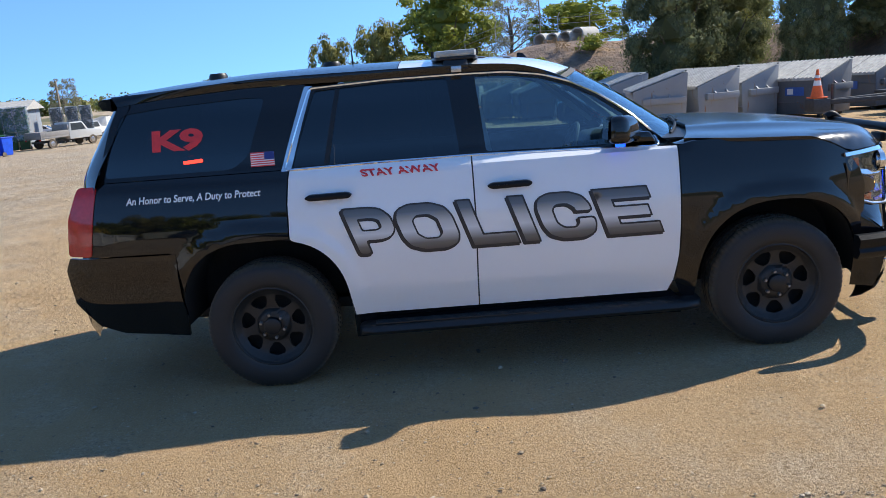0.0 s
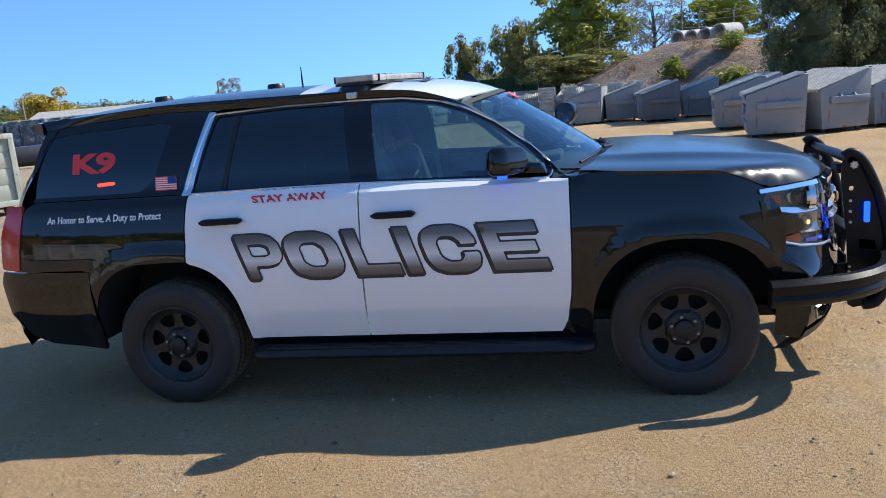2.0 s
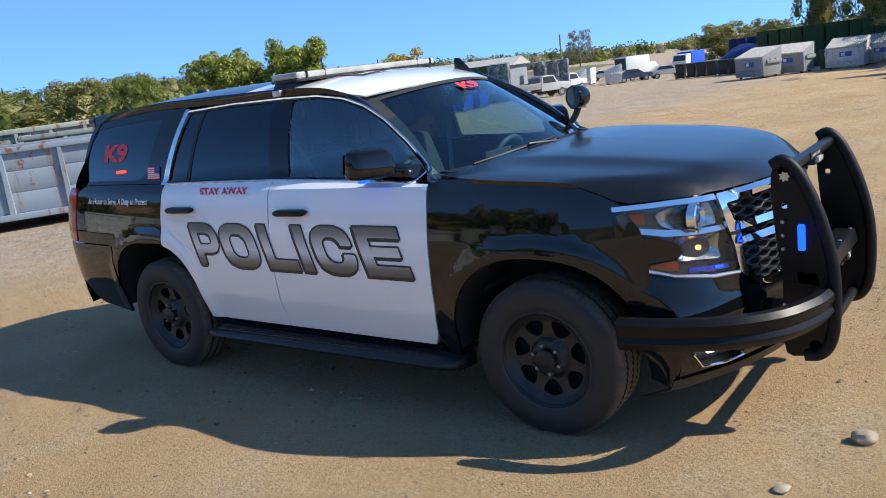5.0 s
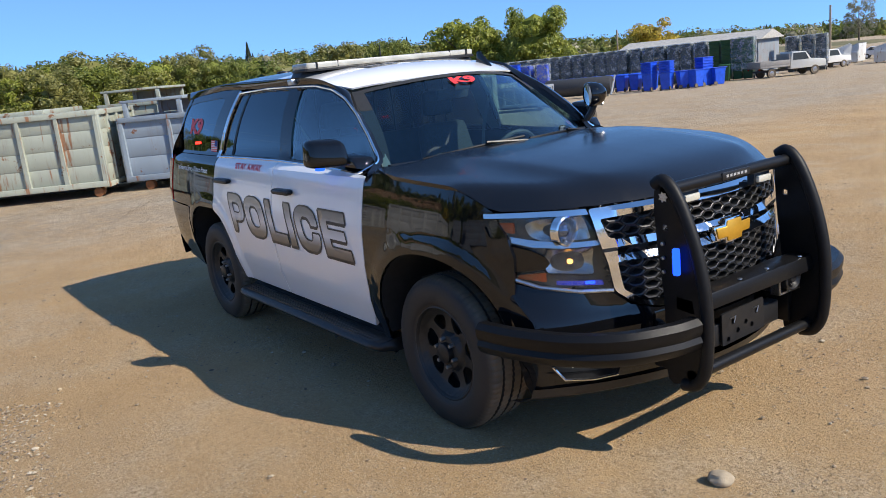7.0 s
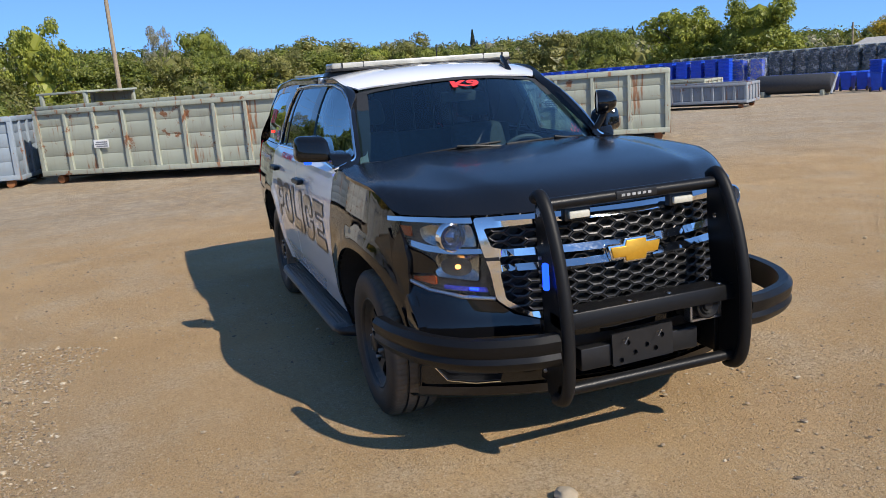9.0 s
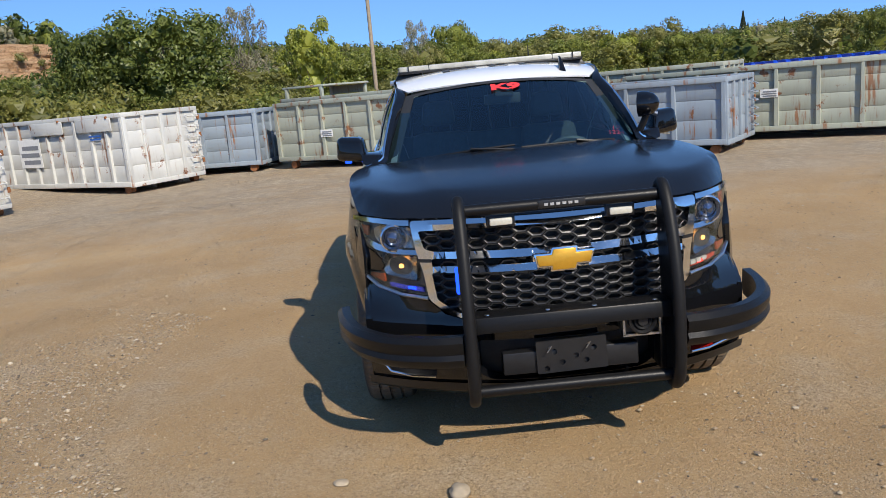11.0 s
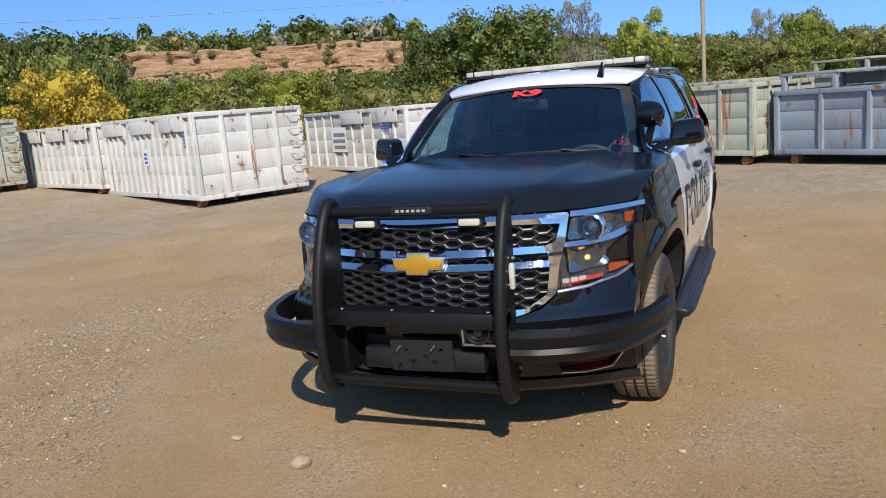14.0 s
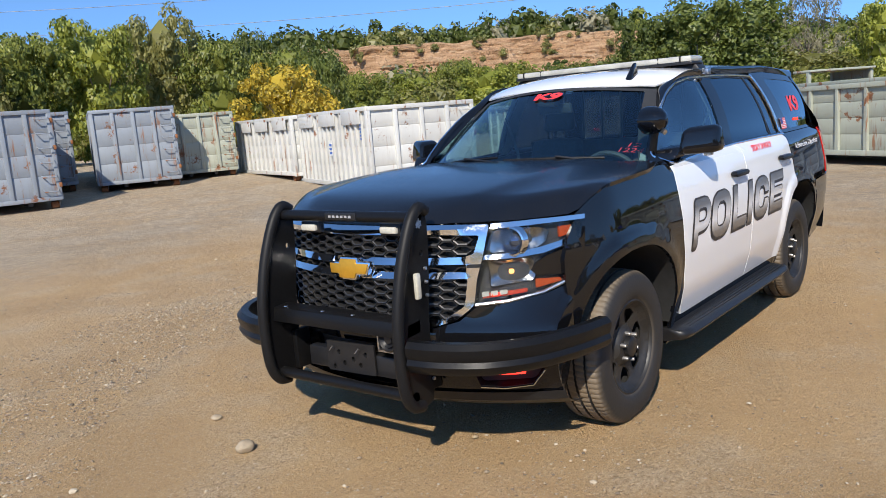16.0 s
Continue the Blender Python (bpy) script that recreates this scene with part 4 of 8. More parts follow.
plant("olive", [(-8.9, 55.5, -1.04, 5.9, 2.9), (-4.8, 52.7, -0.98, 6.6, 3.8), (-0.3, 44.0, -0.82, 3.5, 4.2), (-29.9, 103.4, -1.28, 4.6, 6.4), (-22.2, 94.6, -1.28, 4.1, 5.0), (-88.1, 48.0, -1.28, 7.5, 7.4), (-84.7, 8.9, -0.89, 6.5, 5.8), (-125.0, 34.9, -1.28, 7.4, 10.7), (-118.1, 53.5, -1.28, 6.4, 11.6), (-80.7, 9.3, -0.94, 7.0, 4.5), (-82.6, 16.8, -1.28, 7.7, 8.5), (-109.3, 33.6, -1.28, 6.7, 11.2)])
plant("olive", [(-110.1, 52.6, -1.28, 4.9, 12.6), (-104.4, 63.4, -1.28, 4.5, 13.2), (-55.5, -42.0, -0.3, 6.6, 4.8)])
plant("leafy", [(0.1, 50.7, -0.94, 8.2, 5.0), (10.5, 61.2, -1.14, 7.5, 5.2), (16.4, 41.5, -0.83, 5.0, 2.9), (-52.8, 41.3, -1.23, 7.0, 6.2), (-46.5, 43.8, -1.17, 7.0, 5.9), (-52.1, 41.4, -1.22, 6.4, 5.1), (-46.4, 43.6, -1.17, 6.4, 5.7), (-68.8, -9.6, -0.3, 8.8, 4.8), (-42.5, -48.1, -0.3, 8.1, 5.3), (-24.4, -59.8, -0.3, 10.5, 4.1), (-27.5, -54.8, -0.3, 10.5, 6.5), (-33.1, -54.9, -0.3, 9.8, 3.8)])
plant("leafy", [(-48.2, -41.2, -0.3, 5.7, 5.7), (-19.1, -58.8, -0.3, 10.0, 4.7)])
plant("grey", [(5.3, 64.0, -1.18, 8.7, 4.3), (-70.8, 143.4, -1.28, 7.4, 5.5), (-75.3, -17.0, -0.3, 11.1, 4.5), (-84.3, 0.2, -0.3, 9.2, 3.0)])
plant("live_oak", [(9.9, 31.4, -0.6, 6.6, 3.4), (14.9, 28.9, -0.6, 5.6, 2.6), (12.6, 33.0, -.4, 6.4, 3.4), (18.4, 30.2, -.4, 6.6, 3.6)])
plant("oak", [(-61.7, -26.3, -0.3, 9.2, 6.2), (-62.1, -20.5, -0.3, 9.9, 9.3), (-28.1, -50.9, -0.3, 7.4, 6.9), (-34.0, -46.8, -0.3, 7.2, 4.9), (-41.8, -48.0, -0.3, 8.9, 6.0)])
plant("green", [(-72.4, 45.0, -1.28, 7.1, 4.1), (-90.2, 57.7, -1.28, 7.5, 5.4), (-98.3, 18.4, -1.28, 9.0, 9.0), (-107.2, 40.8, -1.28, 7.0, 5.4), (-72.3, -4.2, -0.3, 5.9, 6.2), (-76.7, 4.3, -0.39, 8.5, 5.0), (-99.5, 38.9, -1.28, 6.7, 4.7), (-50.4, -33.5, -0.3, 5.7, 3.9), (-55.4, -30.6, -0.3, 5.7, 4.2), (-37.6, -55.4, -0.3, 10.4, 5.5), (-42.5, -43.2, -0.3, 6.2, 5.0), (-48.1, -36.5, -0.3, 6.6, 4.1)])
plant("green", [(-47.5, -32.1, -0.3, 5.7, 4.3), (-14.4, -39.1, -0.3, 7.9, 4.4), (-24.3, -36.6, -0.3, 7.5, 3.8), (-28.2, -34.8, -0.3, 7.0, 4.3)])
plant("leafy", [(-18.0, -38.3, -0.3, 8.4, 4.4), (-33.0, -23.3, -0.3, 4.5, 4.4)])
plant("olive", [(-22.6, -39.0, -0.3, 9.2, 4.2), (-11.2, -38.2, -0.3, 7.8, 3.2), (13.6, 35.8, -0.4, 5.2, 2.6)])
plant("oak", [(-30.1, -41.0, -0.3, 8.6, 3.2), (-28.2, -32.0, -0.3, 6.0, 2.6)])
plant("yellow", [(-53.1, 66.1, -1.28, 5.6, 5.2), (-23.3, -29.7, -0.3, 5.3, 4.3)])
grow = random.Random(4)
for k in range(15):
    b, r = 161 + 1.7 * k + grow.uniform(-.6, .6), grow.uniform(70, 79)
    plant(("green", "olive", "leafy", "bush", "green")[k % 5], [(r * math.cos(radians(b)), r * math.sin(radians(b)), -.8, grow.uniform(4.6, 6.6), grow.uniform(4.2, 6.0))])
plant("bush", [(-65.1, -14.1, -0.3, 5.0, 6.8), (-48.4, -30.9, -0.3, 4.8, 3.8)])
LABELS = {"live_oak": "dense dusty green live oak on the bank", "oak": "broad dark green oak with dense crown", "olive": "olive-green tree with soft rounded crown", "leafy": "fresh green tree with airy crown", "green": "mid-green leafy tree among low scrub", "grey": "sparse grey-green pine with thin crown", "yellow": "leafy tree with yellow autumn leaves", "bush": "low dense olive-green bush"}
masters = {}
todo = []
for i, (kind, x, y, z, h, w) in enumerate(TREES):
    if math.hypot(x, y) < 75 and y > 30 and x > -3:
        zb = bank_z(x, y)
        z, h = zb - .1, max(1.5, h + z - zb + .1) * 1.08
        w *= 1.3 if kind != "olive" else 1.5
    elif math.hypot(x, y) > 80:
        zb = land_z(math.degrees(math.atan2(y, x)), math.hypot(x, y))
        z, h = min(z, zb) - .3, h + .3 + max(0, z - zb)
    key = (kind, i % 2)
    if key not in masters:
        masters[key] = tree_master(kind, 11 + 7 * len(masters))
        tagged(masters[key], LABELS[kind], "bush" if kind == "bush" else "tree", "trees round the lot")
        ob = masters[key]
    else:
        ob = copy_thing(masters[key], Matrix.Identity(4))
    w = w * 1.18
    todo.append((ob, pose(x, y, z, 0, 0, (i * 77) % 360) @ Matrix.Diagonal((w, w, h, 1))))
for ob, m in todo:
    ob.matrix_basis = m

# scrub along the edge of the lot and woods on the far slopes
rng = np.random.default_rng(5)


def thicket(name, spots, kind, label, size, per, seed):
    """Uneven masses of leaves over many spots (x, y, z, radius, height)."""
    r2 = np.random.default_rng(seed)
    cs, ds, ss, cores = [], [], [], []
    for x, y, z, rad, hgt in spots:
        m = int(r2.integers(4, 8)) if name != "far_woods" else int(r2.integers(3, 5))
        turn = r2.uniform(0, 6.28)
        for i in range(m):
            a = turn + 6.28 * i / m + r2.uniform(-.4, .4)
            top = i % 2 == 0
            k = rad * r2.uniform(.42, .62) * (1.15 if m < 5 else 1)
            off = rad * (r2.uniform(.1, .45) if top else r2.uniform(.45, .75))
            kz = min(hgt * .34, k * 1.15)
            q = (x + off * math.cos(a), y + off * math.sin(a), z + (hgt - kz) * (r2.uniform(.75, 1.0) if top else r2.uniform(.25, .6)))
            c, d = clump(r2, q, k, kz, int(per / m * r2.uniform(.8, 1.3)))
            cs.append(c)
            ds.append(d)
            ss.append(min(size, .075 * hgt) * r2.uniform(.6, 1.4, len(c)))
            if name != "dry_brush":
                cores.append((np.array(q), k * .50, kz * .50))
        if name != "dry_brush":
            cores.append((np.array((x, y, z + hgt * .34)), rad * .50, hgt * .32))
    me = cards(np.concatenate(cs), np.concatenate(ss), seed + 1, np.concatenate(ds), cores)
    me.materials.append(LEAVES[kind])
    tagged(new(name, me), label, "woods", kind="stuff")


def at(b, r, rad, hgt, sink=.2):
    x, y = r * math.cos(radians(b)), r * math.sin(radians(b))
    z = land_z(b, r) if r > 74 else ground_z(x, y)
    return (x, y, z - sink, rad, hgt)


for kind, seed, count in (("bush", 21, 120), ("olive", 22, 90), ("green", 23, 90)):
    spots = []
    for _ in range(count):
        b = rng.uniform(133, 258)
        r = rng.uniform(56, 74) if b > 150 else rng.uniform(70, 84)
        h = rng.uniform(1.6, 3.6) if b < 200 else rng.uniform(2.0, 4.4)
        spots.append(at(b, r, rng.uniform(1.6, 3.0), h))
    thicket("scrub", spots, kind, "olive and green scrub along the edge of the lot", .135, 430, seed)
for kind, seed, count in (("olive", 31, 520), ("green", 32, 460), ("oak", 33, 620), ("grey", 34, 260)):
    spots = []
    for _ in range(count):
        b = rng.uniform(96, 262)
        rt = TOP_R(b)
        r = 88 + (rt - 84) * rng.random()**.8 if b > 134 else rng.uniform(210, rt)
        if 203 < b < 251 and 128 < r < 157:
            continue
        h = rng.uniform(3.5, 6.5) * (1 + (r > 300) * .35)
        spots.append(at(b, r, h * rng.uniform(.45, .75), h, .6))
    if kind == "oak":
        for b in np.arange(186, 262, .72):
            b += rng.uniform(-.35, .35)
            r = TOP_R(b) * rng.uniform(.97, 1.0) if not 203 < b < 251 else rng.uniform(160, 172)
            spots.append(at(b, r, rng.uniform(2.2, 3.9), rng.uniform(4.2, 7.2), .3))
        for b in np.arange(135, 186, .6):
            spots.append(at(b, TOP_R(b) * .985, rng.uniform(3, 5), rng.uniform(5, 8), .8))
    thicket("far_woods", spots, kind, "mixed woods on the far slopes", .46, 105, seed)

# shrubs clinging to the cliff
spots = []
for _ in range(90):
    b, v = rng.uniform(204, 251), rng.choice([rng.uniform(0, .35), rng.uniform(.2, .9), rng.uniform(.85, 1.0)])
    r = 148.6 + 5.5 * v
    lo, hi = land_z(b, 149.0) - 1.5, land_z(b, 158) + .3
    spots.append((r * math.cos(radians(b)), r * math.sin(radians(b)), lo + (hi - lo) * v - .3, rng.uniform(.5, 1.3), rng.uniform(.8, 2.2)))
thicket("cliff_shrub", spots, "olive", "olive shrubs clinging to the orange cliff", .16, 150, 41)

# conifers on the skyline
def conifer_master():
    t = empty("conifer")
    tagged(t, "tall dark conifer on the skyline", "tree", "conifers on the ridge")
    part("trunk", tube([(0, 0, -.05), (0, 0, .97)], [.03, .004], 5), M_BARK, t)
    r2 = np.random.default_rng(3)
    n = 900
    z = r2.random(n)**.8
    rad = (1 - z) * .24 * (.5 + .5 * r2.random(n)) + .01
    a = r2.random(n) * 2 * math.pi
    me = cards(np.stack([rad * np.cos(a), rad * np.sin(a), .08 + .92 * z], 1), .020 + .025 * r2.random(n), 4, np.stack([np.cos(a), np.sin(a), .4 + 0 * a], 1))
    me.materials.append(LEAVES["conifer"])
    c = new("crown", me)
    c.parent = t
    return t


LEAVES["conifer"] = leaf_mat("dark_conifer_needles", (.012, .020, .010), (.035, .050, .022))
cm = conifer_master()
todo = []
for i in range(64):
    b = rng.choice([rng.uniform(100, 135), rng.uniform(135, 170), rng.uniform(112, 128)])
    if i == 0:
        b = 157.4
    r = TOP_R(b) * rng.uniform(.93, 1.02)
    x, y, z, *_ = at(b, r, 1, 1, .5)
    h = rng.uniform(5, 9) if i else 13
    ob = cm if i == 0 else copy_thing(cm, Matrix.Identity(4))
    todo.append((ob, pose(x, y, z, 0, 0, i * 50) @ Matrix.Diagonal((h * .8, h * .8, h, 1))))
for ob, m in todo:
    ob.matrix_basis = m

# houses on the ridge
M_STUCCO = plain("pale_stucco", (.62, .52, .42), .9, 0, .1, .4)
M_ROOF = plain("brown_tile_roof", (.26, .17, .12), .9, 0, .2, 1)
M_PANE = plain("dark_window_pane", (.05, .06, .07), .15, 0, .1, 3)


def house_master():
    h = empty("house")
    tagged(h, "pale stucco house with brown roof on the ridge", "house", "houses on the ridge")
    part("wall", box(-6, -4, -3, 6, 4, 3.6), M_STUCCO, h, smooth=False)
    part("wing_wall", box(1, -7, -3, 7, -3.9, 3.0), M_STUCCO, h, smooth=False)
    bm = prism([(-4.6, 3.5), (4.6, 3.5), (0, 5.8)], -6.5, 6.5, lambda u, v, d: Vector((d, u, v)))
    part("roof", bm, M_ROOF, h, smooth=False)
    part("wing_roof", prism([(.6, 2.95), (7.4, 2.95), (4, 4.8)], -7.4, -3.5, lambda u, v, d: Vector((u, d, v))), M_ROOF, h, smooth=False)
    for x in (-4, -1.2, 2.6, 5.2):
        y = -4.05 if x < 1 else -7.05
        part("window", box(x - .7, y, .8, x + .7, y + .1, 2.2), M_PANE, h, smooth=False)
    part("chimney", box(-3.6, -.5, 4, -2.8, .5, 6.6), M_STUCCO, h, smooth=False)
    return h


hm = house_master()
for i, (b, k, a) in enumerate(((116.0, .97, 10), (118.6, .95, 40), (121.2, .96, 20), (122.6, .92, 60), (125.4, .95, 35), (128.0, .94, 15), (130.6, .96, 50), (151.5, .90, 60), (113.5, .97, 30))):
    r = TOP_R(b) * k
    x, y, z, *_ = at(b, r, 1, 1, -.6)
    m = pose(x, y, z + 1.5, 0, 0, b - 90 + a - 30) @ Matrix.Diagonal((.62, .62, .62, 1))
    if i == 0:
        house_first = m
    else:
        copy_thing(hm, m)
hm.matrix_basis = house_first

# bright shrubs on the bank, fence, pipes and poles
spots = []
for x, y, rad, h in ((6.9, 34.5, 1.5, 1.2), (8.2, 34.2, 1.2, 1.0), (4.6, 37.5, .8, 1.2), (4.0, 36.2, .6, .8), (7.6, 38.5, .9, .9), (2.8, 35.5, .8, 1.0), (10.4, 33.5, .7, .8)):
    spots.append((x, y, bank_z(x, y), rad, h))
thicket("bank_shrub", spots, "leafy", "bright green shrubs growing on the rocky bank", .10, 420, 61)
spots = []
for _ in range(60):
    b, r = rng.uniform(58, 94), rng.uniform(35, 46)
    x, y = r * math.cos(radians(b)), r * math.sin(radians(b))
    spots.append((x, y, bank_z(x, y) - .05, rng.uniform(.3, .8), rng.uniform(.25, .6)))
LEAVES["dry"] = leaf_mat("dry_brown_brush", (.16, .10, .05), (.36, .24, .13))
thicket("dry_brush", spots, "dry", "dry brown brush and fallen leaves on the bank", .07, 160, 62)
M_CONCRETE = plain("grey_concrete_pipe", (.46, .44, .40), .9, 0, .15, 3, .004)
for i in range(4):
    b = 82.4 - .95 * i
    r = 46.0
    x, y = r * math.cos(radians(b)), r * math.sin(radians(b))
    bm = lathe([(.46, -.9), (.46, .9), (.37, .9), (.37, -.9), (.46, -.9)], 28, "x")
    ob = tagged(part("concrete_pipe", bm, M_CONCRETE), "short grey concrete pipe lying on the bank", "pipe", "concrete pipes")
    ob.matrix_basis = pose(x, y, bank_z(x, y) + .44, 0, 0, 48)
M_GALV = plain("galvanised_steel", (.42, .43, .44), .5, .6, .1, 20)
fence = empty("chain_link_fence")
tagged(fence, "grey chain-link fence along the top of the bank", "fence")
line = []
for b in np.arange(60, 96, 2.4):
    r = 47.5
    x, y = r * math.cos(radians(b)), r * math.sin(radians(b))
    z = bank_z(x, y)
    line.append(Vector((x, y, z)))
    part("post", tube([(x, y, z - .3), (x, y, z + 2.1), (x + .1, y - .25, z + 2.4)], .03, 6), M_GALV, fence)
for h in (.1, .5, .9, 1.3, 1.7, 2.05):
    part("wire", tube([p + Vector((0, 0, h)) for p in line], .012, 4), M_GALV, fence)
M_POLE = plain("weathered_pole_timber", (.30, .24, .17), .9, 0, .2, 6, .004)
for x, y, h, r in ((-58.0, -3.4, 14.0, .17), (-42.3, 82.0, 5.6, .13), (6.4, 52.0, 6.5, .05), (-39.6, 46.0, 4.6, .08)):
    z = ground_z(x, y) - .3
    if y > 45 and x > 0:
        z = bank_z(x, y) - .2
    pole = tagged(part("utility_pole", tube([(x, y, z), (x, y, z + h)], [r, r * .75], 10), M_POLE), "tall weathered timber utility pole", "pole", "utility poles")
    if h > 7.5:
        a = radians(60)
        part("crossarm", box(-.9, -.06, -.06, .9, .06, .06), M_POLE, pole).matrix_basis = pose(x, y, z + h - .7, 0, 0, 60)
M_WIRE = plain("overhead_wire", (.30, .30, .30), .6, 0, .1, 5)
wires = empty("overhead_wires")
tagged(wires, "thin overhead wires sagging between poles", "wire")
for dz, dy in ((0, 0), (-1.7, .2)):
    pts = []
    for k in range(25):
        t = k / 24
        pts.append(Vector((-58.0 + (-18.0 + 58.0) * t, -3.4 + dy + (-62.0 + 3.4) * t, 11.3 + dz - 4 * .9 * t * (1 - t))))
    part("wire", tube(pts, .018, 4), M_WIRE, wires)

# ---------------------------------------------------------------- stacked carts
def shiny_plastic(name, color):
    return plain(name, color, .42, 0, .18, 4, .0)


M_CARTBLUE = shiny_plastic("blue_cart_plastic", (.010, .085, .62))
M_CARTGREEN = shiny_plastic("green_cart_plastic", (.018, .085, .030))
M_CARTDARK = shiny_plastic("dark_grey_green_cart_plastic", (.035, .050, .055))
M_CARTNAVY = shiny_plastic("dark_blue_cart_plastic", (.012, .03, .14))
M_CARTBLACK = shiny_plastic("charcoal_cart_plastic", (.025, .027, .03))


def wrap_mat():
    s = Nodes("stretch_wrap_film")
    clear = s.n("BsdfTransparent")
    clear.inputs[0].default_value = (.86, .88, .90, 1)
    d = s.n("BsdfPrincipled", Roughness=.3)
    d.inputs["Base Color"].default_value = (.62, .66, .68, 1)
    m = s.n("MixShader")
    f = s.noise(2.4, 6, .7)
    s.link(s.grey(f, .40, .70, .06, .55), m.inputs[0])
    s.link(clear.outputs[0], m.inputs[1])
    s.link(d.outputs[0], m.inputs[2])
    s.link(m.outputs[0], s.out.inputs[0])
    return s.mat


M_WRAP = wrap_mat()


def tapered(w0, d0, w1, d1, z0, z1, bevel=.02):
    return hexa([(-w0 / 2, -d0 / 2, z0), (w0 / 2, -d0 / 2, z0), (w0 / 2, d0 / 2, z0), (-w0 / 2, d0 / 2, z0), (-w1 / 2, -d1 / 2, z1), (w1 / 2, -d1 / 2, z1), (w1 / 2, d1 / 2, z1), (-w1 / 2, d1 / 2, z1)], bevel, 1)


def cart_stack(mat, n, label, group, wrap=False, step=.155, name="cart_stack", lid=False):
    """A column of n nested wheeled carts."""
    c = empty(name)
    tagged(c, label, "wheeled cart", group)
    part("body", tapered(.50, .55, .62, .72, .06, 1.0), mat, c)
    for i in range(n):
        z = 1.0 + step * i
        part("rim", tapered(.66, .80, .70, .84, z - .05, z, .008), mat, c)
        if i + 1 < n:
            part("collar", tapered(.60, .70, .62, .74, z - .01, z + step - .04, .006), mat, c)
            part("grip", box(-.20, .36, z + .02, .20, .43, z + .05, .008), mat, c)
    if lid:
        part("lid", tapered(.66, .80, .58, .70, 1.005, 1.06, .015), mat, c)
    for x in (-.27, .27):
        bm = lathe([(.001, -.03), (.12, -.03), (.125, 0), (.12, .03), (.001, .03)], 14, "x")
        bm.transform(Matrix.Translation((x, .30, .125)))
        part("wheel", bm, M_TYRE, c)
    if wrap:
        top = 1.0 + step * (n - 1) + .05
        bm = tapered(.78, .92, .80, .95, .55, top, .03)
        bmesh.ops.subdivide_edges(bm, edges=bm.edges[:], cuts=3, use_grid_fill=True)
        for v in bm.verts:
            v.co += Vector((noise.noise(v.co * 3), noise.noise(v.co * 3 + Vector((5, 0, 0))), noise.noise(v.co * 3 + Vector((0, 5, 0))))) * .05
        part("film", bm, M_WRAP, c, "loose clear wrapping film")
    return c


def row_of(master, places):
    for i, (x, y, a) in enumerate(places):
        m = pose(x, y, ground_z(x, y), 0, 0, a)
        if i:
            copy_thing(master, m)
        else:
            first = m
    master.matrix_basis = first


def along(p, q, n, a, jit=.05):
    r2 = random.Random(n * 7 + int(a))
    return [(p[0] + (q[0] - p[0]) * i / max(1, n - 1) + r2.uniform(-jit, jit), p[1] + (q[1] - p[1]) * i / max(1, n - 1) + r2.uniform(-jit, jit), a + r2.uniform(-4, 4)) for i in range(n)]


row_of(cart_stack(M_CARTDARK, 11, "tall stack of dark grey-green carts in clear film", "wrapped cart stacks", True), along((-28.9, 42.0), (-46.7, 36.6), 22, 17))
row_of(cart_stack(M_CARTDARK, 11, "tall stack of dark grey-green carts in clear film", "wrapped cart stacks", True), along((-29.9, 43.6), (-47.7, 38.2), 18, 17))
row_of(cart_stack(M_CARTGREEN, 11, "tall stack of green carts", "green cart stacks"), along((-27.2, 42.4), (-28.0, 42.2), 2, 20))
row_of(cart_stack(M_CARTGREEN, 11, "tall stack of green carts in clear film", "green cart stacks", True), along((-25.9, 42.7), (-26.6, 42.6), 2, 20))
row_of(cart_stack(M_CARTDARK, 10, "stack of dark blue-grey carts in clear film", "wrapped cart stacks", True), along((-27.0, 49.5), (-25.2, 49.9), 3, 20))
row_of(cart_stack(M_CARTBLUE, 9, "tall stack of blue carts", "blue cart stacks"), along((-34.0, 30.4), (-48.0, 22.0), 20, 32))
row_of(cart_stack(M_CARTBLUE, 8, "stack of blue carts in clear film", "blue cart stacks", True), along((-33.4, 32.2), (-47.6, 23.8), 16, 32))
row_of(cart_stack(M_CARTBLUE, 1, "single blue wheeled cart with lid", "blue carts", lid=True), along((-27.6, 35.4), (-36.0, 32.4), 11, 200))
row_of(cart_stack(M_CARTBLUE, 5, "short stack of blue carts", "blue carts"), [(-26.0, 33.4, 190), (-25.2, 33.9, 200), (-24.2, 35.9, 170)])
row_of(cart_stack(M_CARTBLUE, 1, "single blue wheeled cart", "blue carts"), [(-24.6, 34.6, 150), (-24.0, 34.9, 175), (-23.7, 36.4, 160), (-27.0, 34.6, 205)])
row_of(cart_stack(M_CARTGREEN, 11, "tall stack of green carts along the fence", "green cart wall"), along((-11.4, 51.6), (-2.4, 50.6), 14, 175))
row_of(cart_stack(M_CARTGREEN, 10, "tall stack of green carts along the fence", "green cart wall"), along((-11.0, 52.8), (-2.0, 51.8), 14, 175))
row_of(cart_stack(M_CARTGREEN, 1, "single green wheeled cart", "green carts", lid=True), [(-6.2, 43.8, 10), (-26.4, 40.9, 30)])
row_of(cart_stack(M_CARTBLACK, 1, "charcoal wheeled cart with lid", "charcoal carts", lid=True), along((-17.6, 53.2), (-12.6, 51.6), 7, 180))
row_of(cart_stack(M_CARTNAVY, 10, "stack of dark blue carts under film", "dark blue cart stacks"), along((-16.0, 60.5), (-9.0, 58.5), 10, 170))
